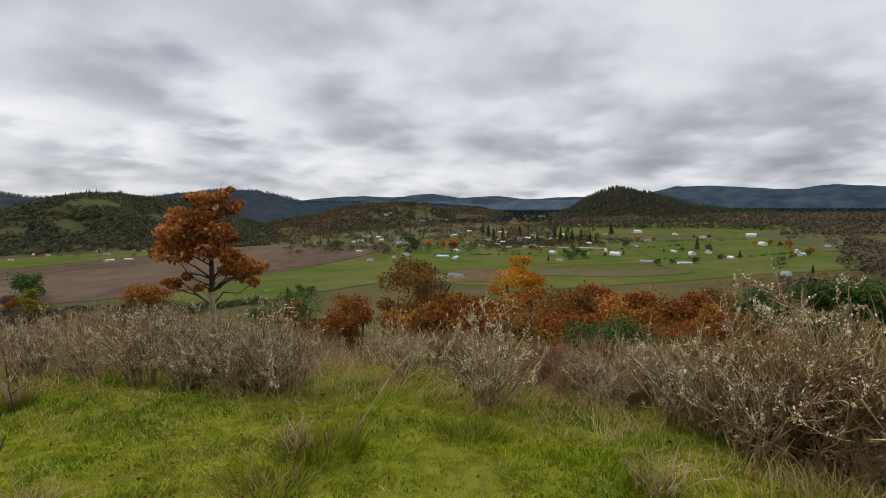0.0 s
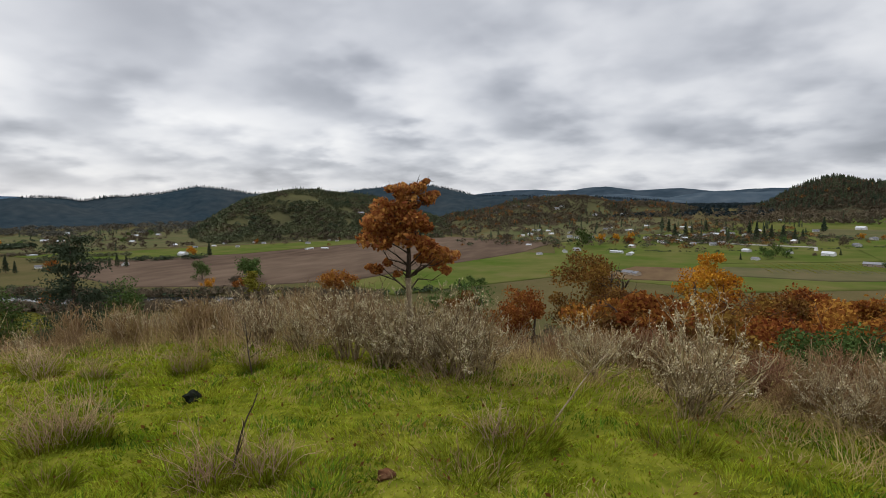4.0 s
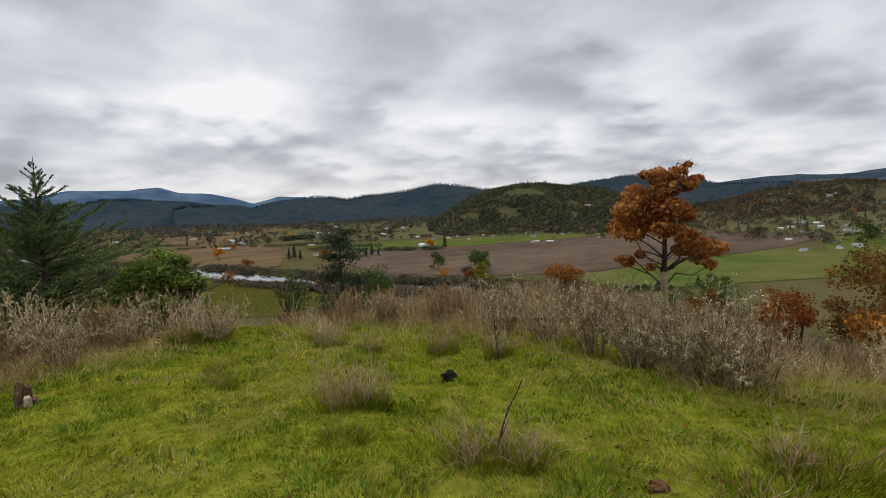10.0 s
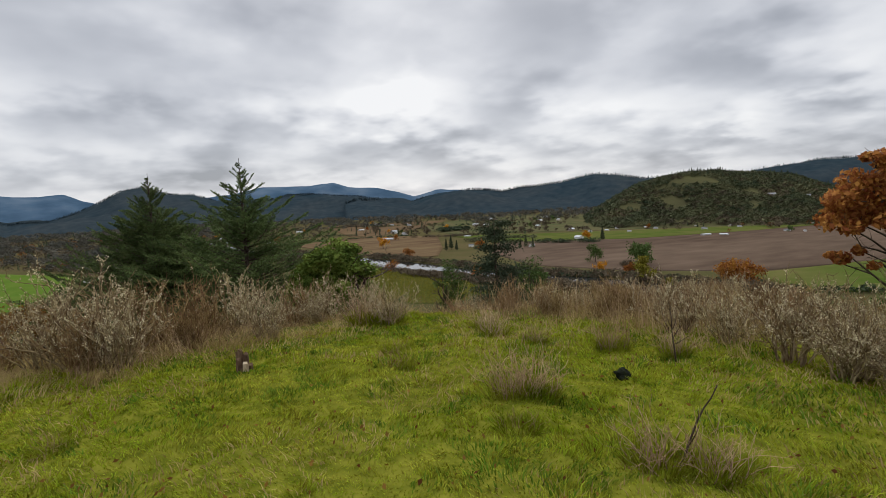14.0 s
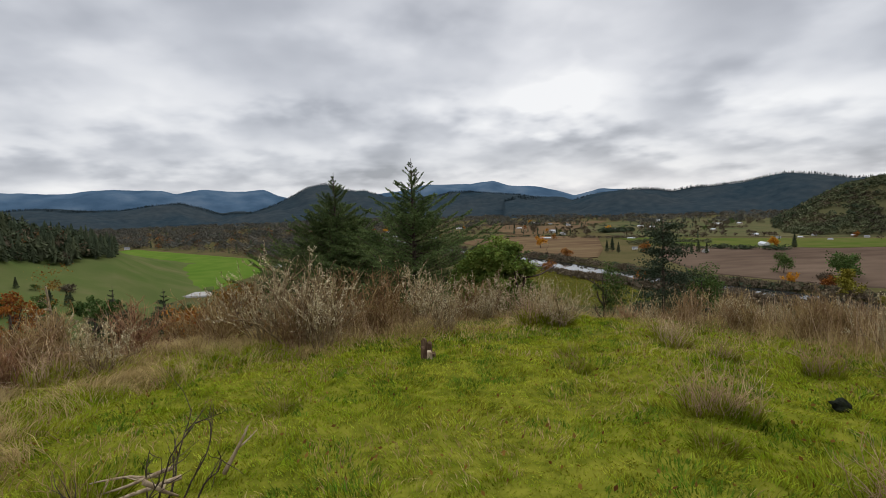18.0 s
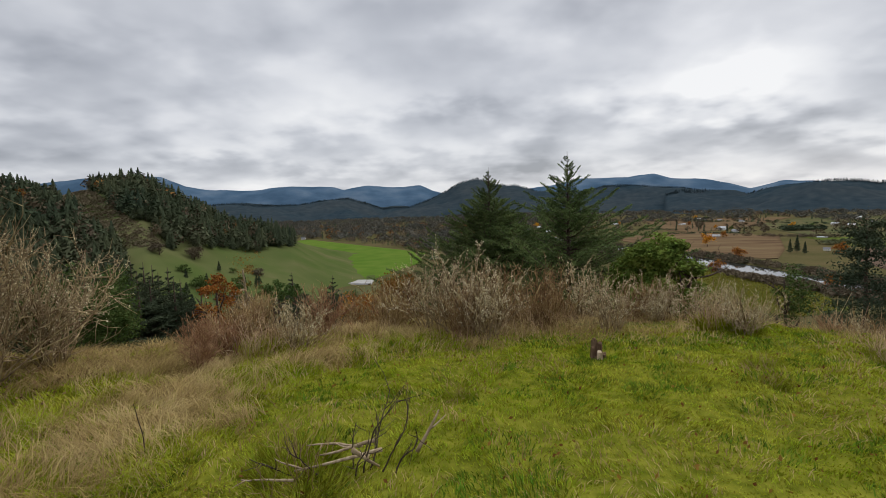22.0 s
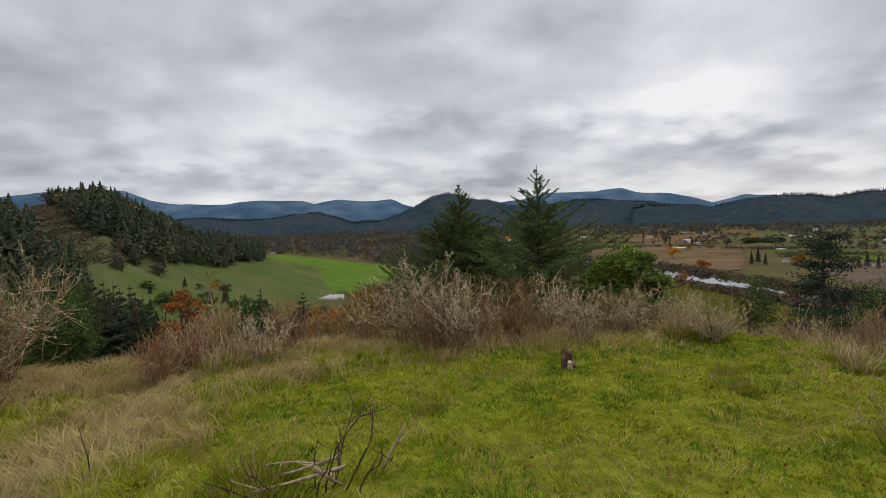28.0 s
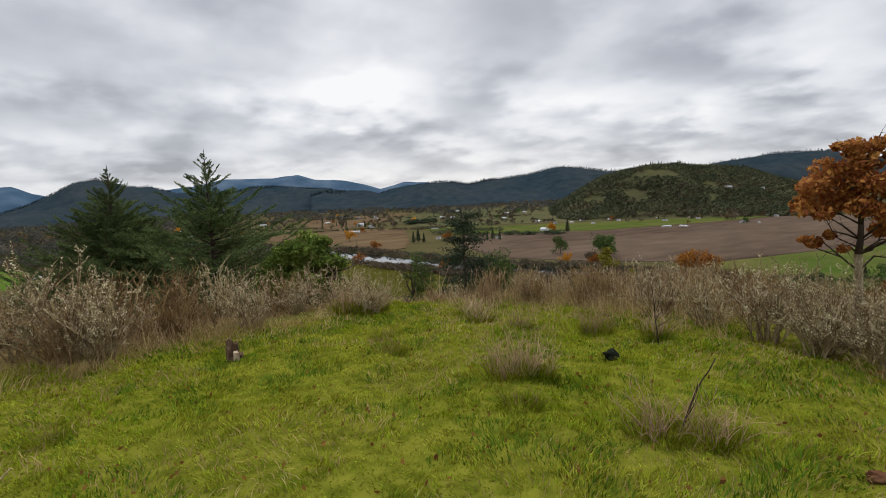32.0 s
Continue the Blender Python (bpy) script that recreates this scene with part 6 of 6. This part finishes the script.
def building(name, label, category, w, d, h, rise, wall, roof, windows=3, door=True, eaves=0.4, chimney=False):
    """A gabled building, its long side along x."""
    b = thing(name, label, category)
    bm = bmesh.new()
    low = [bm.verts.new(p) for p in ((-w / 2, -d / 2, -0.6), (w / 2, -d / 2, -0.6), (w / 2, d / 2, -0.6), (-w / 2, d / 2, -0.6))]
    top = [bm.verts.new(p) for p in ((-w / 2, -d / 2, h), (w / 2, -d / 2, h), (w / 2, d / 2, h), (-w / 2, d / 2, h))]
    g0, g1 = bm.verts.new((-w / 2, 0, h + rise)), bm.verts.new((w / 2, 0, h + rise))
    for f in ((low[0], low[1], top[1], top[0]), (low[2], low[3], top[3], top[2]), (low[1], low[2], top[2], g1, top[1]), (low[3], low[0], top[0], g0, top[3])):
        bm.faces.new(f)
    part("wall", bm, wall, b)
    for side in (-1, 1):
        bm = bmesh.new()
        y0, z0 = side * (d / 2 + eaves), h - rise * eaves / (d / 2)
        x0 = w / 2 + eaves
        pts = [(-x0, y0, z0), (x0, y0, z0), (x0, 0, h + rise), (-x0, 0, h + rise)]
        lo, hi = [bm.verts.new(p) for p in pts], [bm.verts.new((p[0], p[1], p[2] + 0.22)) for p in pts]
        bm.faces.new(lo[::-1])
        bm.faces.new(hi)
        for i in range(4):
            bm.faces.new((lo[i], lo[(i + 1) % 4], hi[(i + 1) % 4], hi[i]))
        bmesh.ops.recalc_face_normals(bm, faces=bm.faces)
        part("roof", bm, roof, b)
    for side in (-1, 1):
        for k in range(windows):
            cx = -w / 2 + w * (k + 1) / (windows + 1)
            if door and side < 0 and k == windows // 2:
                bm = bmesh.new()
                block(bm, cx - 0.5, cx + 0.5, -d / 2 - 0.06, -d / 2, 0, 2.05)
                part("door", bm, M_ROOF, b)
                continue
            bm = bmesh.new()
            y0 = side * d / 2
            block(bm, cx - 0.6, cx + 0.6, min(y0, y0 + side * 0.06), max(y0, y0 + side * 0.06), 0.9, 2.1)
            win = part("window", bm, M_WALL, b)
            bm = bmesh.new()
            block(bm, cx - 0.5, cx + 0.5, min(y0 + side * 0.06, y0 + side * 0.08), max(y0 + side * 0.06, y0 + side * 0.08), 1.0, 2.0)
            part("pane", bm, M_PANE, win)
    if chimney:
        bm = bmesh.new()
        block(bm, w * 0.2, w * 0.2 + 0.8, -0.4, 0.4, h, h + rise + 0.9)
        part("chimney", bm, M_WALL_TAN, b)
    return b


PLANS = {"h": building("house", "white house with a grey gabled roof", "house", 12, 8, 3.2, 2.2, M_WALL, M_ROOF, chimney=True),
         "t": building("house", "tan house with a pale roof", "house", 13, 9, 3.4, 2.4, M_WALL_TAN, M_ROOF_METAL),
         "b": building("barn", "white barn with a pale metal roof", "barn", 16, 10, 4.2, 2.6, M_WALL, M_ROOF_METAL, 2),
         "l": building("shed", "long low white farm shed", "shed", 22, 7, 2.5, 1.2, M_WALL, M_ROOF_METAL, 4),
         "k": building("barn", "long brown barn with a dull roof", "barn", 26, 10, 3.6, 2.4, M_WALL_TAN, M_ROOF, 4)}
built = set()


def settle(kind, x, y, turn, s=1.0):
    m = pose(x, y, float(height(x, y)) + 0.3, 0, 0, turn)
    ob = PLANS[kind]
    if kind in built:
        ob = copy_thing(ob, m)
    built.add(kind)
    ob.matrix_world = m
    ob.scale = (s, s, s)
    return tagged(ob, group="farm buildings in the valley")


rh = random.Random(12)
for kind, rows in {
    "h": [(-623, 774), (-131, 638), (-106, 670), (-94, 689), (34, 888), (67, 772), (344, 967), (222, 779), (289, 696), (467, 752), (286, 518), (223, 1230), (98, 962), (-615, 370), (-542, 415), (-1031, 809),
          (-784, 826), (-622, 770), (-1487, 480), (-1231, 562), (-1299, 544), (-698, 143), (-1068, -370), (-1145, 925), (120, 900), (60, 850), (-15, 840), (-1299, 586)],
    "t": [(9, 775), (-709, 628), (493, 718), (-997, 641), (-30, 730), (80, 900), (-1200, -60)],
    "b": [(-637, 874), (136, 693), (297, 1027), (263, 681), (96, 703), (447, 915), (-1233, 804), (-573, 521), (-1038, 639), (-1929, 504), (393, 690)],
    "l": [(-466, 646), (-450, 661), (-430, 982), (-29, 656), (-773, 459), (-45, 672), (-634, -62)],
    "k": [(-21, 500), (187, 605)],
}.items():
    for x, y in rows:
        far = math.hypot(x, y)
        settle(kind, x, y, float(azimuth(x, y)) + rh.uniform(-80, 80), 0.66 + 0.16 * (far > 900) + rh.uniform(-0.12, 0.1))

# trees dotted over the open hillside
for k, (az, d) in enumerate([(112.5, 330), (114, 360), (115.2, 345), (116, 300), (117.4, 390), (118.6, 330), (119.5, 400), (120.4, 350), (121.6, 420), (122.5, 380), (123.4, 430), (113.2, 270), (118, 260), (120, 290), (111, 300), (109.5, 340)]):
    x, y = spot(az, d)
    z = max(float(height(x, y)), float(LEFT.z(np.array([az]), np.array([float(d)]))[0]))
    ob = valley_tree("c" if k % 3 else "o", x, y, 6 + (k * 37 % 7), 1.2)
    ob.location.z = z - 0.3

# more cottages among the village trees and on the low hills
for k in range(34):
    a, d = rh.uniform(-9, 14), rh.uniform(760, 1080)
    x, y = spot(a, d)
    settle("ht"[k % 2], x, y, a + rh.uniform(-40, 40), rh.uniform(0.5, 0.75))
for k, (a, d) in enumerate([(12.6, 1480), (9.8, 1420), (9.3, 1430), (6.0, 1380), (3.4, 1400), (2.9, 1410), (14.2, 1500), (16.0, 1400), (30.4, 1150), (27.8, 1180)]):
    x, y = spot(a, d)
    ob = settle("h", x, y, a + 20 * k, 1.0)
    hill = KNOLL if a > 25 else BROWN
    ob.location.z = max(float(height(x, y)), float(hill.z(np.array([a]), np.array([float(d)]))[0])) + 0.3
# rows of young trees on the green farmland
rr_x, rr_y = [], []
for u in np.arange(0, 150, 7.0):
    for w in np.arange(0, 60, 4.0):
        rr_x.append(95 + u * 0.97 - w * 0.1)
        rr_y.append(545 + w + u * 0.12)
rr_x, rr_y = np.array(rr_x), np.array(rr_y)
tagged(solid("orchard_rows", *crowd(BLOB, rr_x, rr_y, height(rr_x, rr_y) + 0.4, rv.uniform(0.8, 1.6, len(rr_x)), rv, 1.2), M_VINE), "rows of small yellowing vines on green ground", "vineyard", kind="stuff")

# scattered farmsteads over the eastern pastures, each with a tree or two
for k, (a, d) in enumerate([(-8.5, 640), (-11.5, 830), (-14, 700), (-17, 900), (-19.5, 760), (-22, 980), (-24.5, 700), (-27, 880), (-13, 1010), (-20.5, 640), (-6.5, 930), (-30, 760)]):
    x, y = spot(a, d)
    settle("htbhl"[k % 5], x, y, a + rh.uniform(-70, 70), rh.uniform(0.55, 0.8))
    valley_tree("eocr"[k % 4], x + 12, y + 6, rh.uniform(6, 11))
    valley_tree("ceog"[k % 4], x - 14, y - 3, rh.uniform(5, 10))

# cottages along the foot of the rounded hill and farms over the western fields
for k in range(18):
    a, d = 26 + 20 * k / 17 + rh.uniform(-0.6, 0.6), rh.uniform(830, 1040)
    x, y = spot(a, d)
    settle("hth"[k % 3], x, y, a + rh.uniform(-90, 90), rh.uniform(0.45, 0.62))
    if k % 2:
        valley_tree("cero"[k // 2 % 4], x + 9, y - 7, rh.uniform(5, 9))
for k in range(16):
    a, d = rh.uniform(46, 96), rh.uniform(900, 1500)
    x, y = spot(a, d)
    settle("hbtl"[k % 4], x, y, a + rh.uniform(-60, 60), rh.uniform(0.7, 1.0))
    valley_tree("ceor"[k % 4], x + 14, y + 8, rh.uniform(8, 14))
    valley_tree("cgec"[k % 4], x - 16, y - 6, rh.uniform(8, 13))
# hedgerows dividing the western fields
for k in range(13):
    a, d = 46 + 38 * k / 12, 720 + 90 * (k * 5 % 9)
    span = rh.uniform(5, 10)
    ends = [spot(a, d), spot(a + span / 2, d + rh.uniform(-20, 30)), spot(a + span, d + rh.uniform(-20, 50))]
    bank("field_hedge", ends, 60, rh.uniform(4, 8), (M_CONIFER, M_OAKWOOD, M_OLIVEWOOD)[k % 3], "hedgerow between the western fields", 300 + k, 3.5)


rp = random.Random(44)
for k in range(64):
    az, d = rp.uniform(103, 124), rp.uniform(170, 400)
    if k > 40:
        d = 232 + 3.0 * (az - 103) + rp.uniform(-8, 8)
    x, y = spot(az, d)
    z = max(float(height(x, y)), float(LEFT.z(np.array([az]), np.array([float(d)]))[0]))
    ob = valley_tree("eeco"[k % 4], x, y, rp.uniform(3.5, 8.5), 1.6)
    ob.location.z = z - 0.3

# ---- small things on the hilltop ----
def lump(name, label, category, x, y, size, mat, seed, squash=0.7, sink=0.3):
    rr = random.Random(seed)
    bm = bmesh.new()
    bmesh.ops.create_icosphere(bm, subdivisions=3, radius=size / 2)
    for v in bm.verts:
        n = noise.fractal(v.co * (3.0 / size) + Vector((seed, 0, 0)), 0.8, 2.0, 4)
        v.co *= 1 + 0.35 * n
        v.co.z *= squash
    me = bpy.data.meshes.new(name)
    bm.to_mesh(me)
    bm.free()
    me.materials.append(mat)
    ob = new(name, me)
    ob.matrix_world = pose(x, y, float(height(x, y)) + size * squash * (0.5 - sink), 0, 0, rr.uniform(0, 360))
    return tagged(ob, label, category)


lump("rock", "black mossy rock half sunk in the grass", "rock", -4.47, 3.91, 0.15, M_ROCK, 3, 0.85, 0.1)
lump("stone", "rust-red stone lying in the turf", "stone", -1.83, 2.97, 0.115, M_REDROCK, 5)
lump("stone", "small dark stone beside the branches", "stone", -3.67, -1.98, 0.1, M_ROCK, 7)


def stump(x, y):
    """A rotten stump: a ragged shell of upright slabs, one bleached."""
    rr = random.Random(6)
    s = thing("stump", "rotten reddish tree stump with a bleached broken side", "stump", (x, y, float(height(x, y)) - 0.04))
    for k in range(9):
        a = k * 0.7
        bm = bmesh.new()
        h = {0: 0.2, 1: 0.14, 4: 0.3, 5: 0.35, 6: 0.33, 7: 0.24}.get(k, rr.uniform(0.08, 0.16))
        n = 5
        for j in range(n):
            f = a + 0.75 * (j / (n - 1) - 0.5)
            for r in (0.075, 0.125):
                for z in (0, h * (0.75 + rr.uniform(0, 0.35))):
                    bm.verts.new((math.cos(f) * r * (1.15 if z == 0 else 1), math.sin(f) * r * (1.15 if z == 0 else 1), z))
        bmesh.ops.convex_hull(bm, input=bm.verts)
        part("slab", bm, M_CUT if k == 0 else M_STUMP, s, "bleached broken wood" if k == 0 else "")
    return s


stump(-7.5, 0.71).scale = (0.75, 0.75, 0.8)


def stick(name, label, at, way, length, radius, mat, seed, forks=3, category="branch", bend=0.25, rise=0.0, fork_len=0.45):
    rnd = np.random.default_rng(seed)
    main = grow(rnd, (0, 0, 0), way, length, radius, 7, bend, rise, 0.4)
    side = side_shoots(rnd, [main], forks, length * fork_len, radius * 0.55, 0.6, 0.2, 0.25, 4) if forks else []
    ob = thing(name, label, category, at)
    solid("main_stem", *pipe(main, 6), mat, ob, smooth=True)
    for shoot in side:
        solid("fork", *pipe(shoot, 5), mat, ob, smooth=True)
    return ob


# fallen bleached branches with an upright thicket of dead stems
px, py = -4.12, -1.76
pz = float(height(px, py))
view = radians(100)
right, ahead = (math.cos(view), math.sin(view)), (-math.sin(view), math.cos(view))


def pile_at(u, v, z=0.0):
    return (px + right[0] * u + ahead[0] * v, py + right[1] * u + ahead[1] * v, pz + z)


def pile_way(u, v, z):
    return (right[0] * u + ahead[0] * v, right[1] * u + ahead[1] * v, z)


for k, (u, v, z, wu, wv, wz, ln, r) in enumerate([(0.25, 0.05, 0.16, -1, -0.15, -0.13, 0.62, 0.017), (0.2, 0.12, 0.2, -1, 0.1, -0.08, 0.5, 0.015), (0.1, 0.2, 0.13, -0.9, 0.3, 0.05, 0.42, 0.013),
                                                  (0.05, -0.05, 0.22, 0.7, 0.1, -0.6, 0.26, 0.02), (-0.35, -0.1, 0.06, -1, 0.05, 0.05, 0.35, 0.012), (0.5, 0.1, 0.1, 0.5, 0.1, 0.75, 0.34, 0.016)]):
    stick("fallen_branch", "bleached dead branch lying on the grass", pile_at(u + 0.05, v, z - 0.02), pile_way(wu, wv, wz), ln, r, M_CUT, 300 + k, 1, bend=0.2)
for k, (u, v, wu, wz, ln) in enumerate([(0.38, 0.0, 0.05, 1, 0.64), (0.42, 0.05, 0.2, 1, 0.6), (0.5, 0.0, 0.35, 1, 0.62), (0.33, -0.05, -0.15, 1, 0.4), (0.3, 0.1, -0.35, 1, 0.36), (0.6, -0.05, 0.3, 1, 0.5), (-0.05, 0.05, -0.8, 0.8, 0.4),
                                        (0.1, 0.0, -0.5, 0.9, 0.36), (0.45, 0.1, 0.0, 1, 0.34)]):
    stick("dead_stem", "dark upright dead stem among fallen branches", pile_at(u - 0.22, v, -0.03), pile_way(wu, 0.05, wz), ln, 0.0066, M_BARK, 320 + k, 5, "stem", 0.45, fork_len=0.4)

# single stalks
sz = float(height(-1.03, 4.22))
stick("straw_stalk", "long pale bent straw stalk", (-1.03, 4.22, sz), (0.5, 0.22, 0.95), 0.78, 0.0085, M_CUT, 341, 0, "stalk", 0.12)
stick("dead_stem", "crooked dark dead stem rising from weeds", (-2.83, 2.67, float(height(-2.83, 2.67))), (0.16, 0.12, 1), 0.66, 0.009, M_BARK, 342, 2, "stem", 0.35, fork_len=0.25)
stick("dead_stem", "lichened dead stem in the tuft", (-1.32, 3.75, float(height(-1.32, 3.75))), (-0.05, 0, 1), 0.3, 0.009, M_TWIG_GREY, 343, 5, "stem", 0.2, fork_len=0.3)
stick("dead_stem", "slim dead sapling standing in the grass", (-4.75, 5.05, float(height(-4.75, 5.05))), (0, 0, 1), 0.62, 0.010, M_BARK, 344, 5, "stem", 0.15, fork_len=0.3)
stick("dead_stem", "slim dead stem standing in the grass", (-4.6, -3.51, float(height(-4.6, -3.51))), (0.05, 0, 1), 0.42, 0.006, M_BARK, 345, 2, "stem", 0.15, fork_len=0.3)


def weed_clump(seed, label, high, wide, stems, blades_n, mat):
    rnd = np.random.default_rng(seed)
    c = thing("weed_clump", label, "weeds")
    main = []
    for k in range(stems):
        a = rnd.uniform(0, 6.283)
        p = np.array([math.cos(a), math.sin(a), 0]) * wide * rnd.uniform(0, 0.5)
        main.append(grow(rnd, p, (math.cos(a) * 0.35, math.sin(a) * 0.35, 1), high * rnd.uniform(0.4, 1.15), 0.0036, 5, 0.6, 0.1))
    stuff_part("stem_mass", *tubes(main + side_shoots(rnd, main, 3, high * 0.3, 0.0016, 0.5, 0.5, 0.4, 2)), mat, c)
    a, r = rnd.uniform(0, 6.283, blades_n), wide * 0.55 * np.sqrt(rnd.uniform(0, 1, blades_n))
    p0 = np.stack([np.cos(a) * r, np.sin(a) * r, np.zeros(blades_n) - 0.02], 1)
    p1 = p0 + np.stack([np.cos(a) * 0.05, np.sin(a) * 0.05, high * rnd.uniform(0.12, 0.4, blades_n)], 1) + rnd.normal(size=(blades_n, 3)) * 0.03
    stuff_part("tuft", *segments(p0, p1, 0.0036, 0.001), M_BLADE, c, "green grass tuft")
    return c


CLUMPS = [weed_clump(401, "clump of dead brown weeds in the grass", 0.46, 0.38, 60, 420, M_WEED), weed_clump(402, "clump of dry weeds with green tuft", 0.36, 0.34, 40, 460, M_WEED), weed_clump(403, "grassy tuft with a few dead stems", 0.2, 0.36, 16, 620, M_DRY)]
used_clump = set()
for k, (x, y, kind, s) in enumerate([(-4.62, 2.66, 0, 1.15), (-4.5, 2.85, 0, 0.9), (-2.93, 2.6, 1, 1.1), (-2.68, 2.8, 1, 1.0), (-1.15, 3.85, 2, 1.4), (-1.35, 3.75, 1, 0.8), (-0.06, 4.2, 2, 1.3), (1.1, 3.3, 1, 0.9), (-1.4, 3.3, 2, 1.4), (-7.36, 4.28, 1, 1.2),
                                     (-7.81, 4.41, 0, 0.9), (-9.85, 3.13, 0, 1.6), (-9.5, 3.4, 0, 1.4), (-4.9, 5.22, 0, 0.9), (-5.6, 4.9, 0, 1.0), (-4.32, -2.16, 2, 1.5), (-3.97, -2.0, 2, 1.4), (-3.9, 2.2, 2, 0.9), (-6.3, 2.2, 2, 1.0), (-8.2, -4.2, 0, 1.7), (-7.1, 2.6, 2, 1.1),
                                     (-5.9, -1.0, 2, 0.8), (-6.4, 4.3, 1, 0.9)]):
    m = pose(x, y, float(height(x, y)), 0, 0, 83 * k)
    ob = CLUMPS[kind]
    if kind in used_clump:
        ob = copy_thing(ob, m)
    used_clump.add(kind)
    ob.matrix_world = m
    ob.scale = (s, s, s)
    tagged(ob, group="weed clumps")
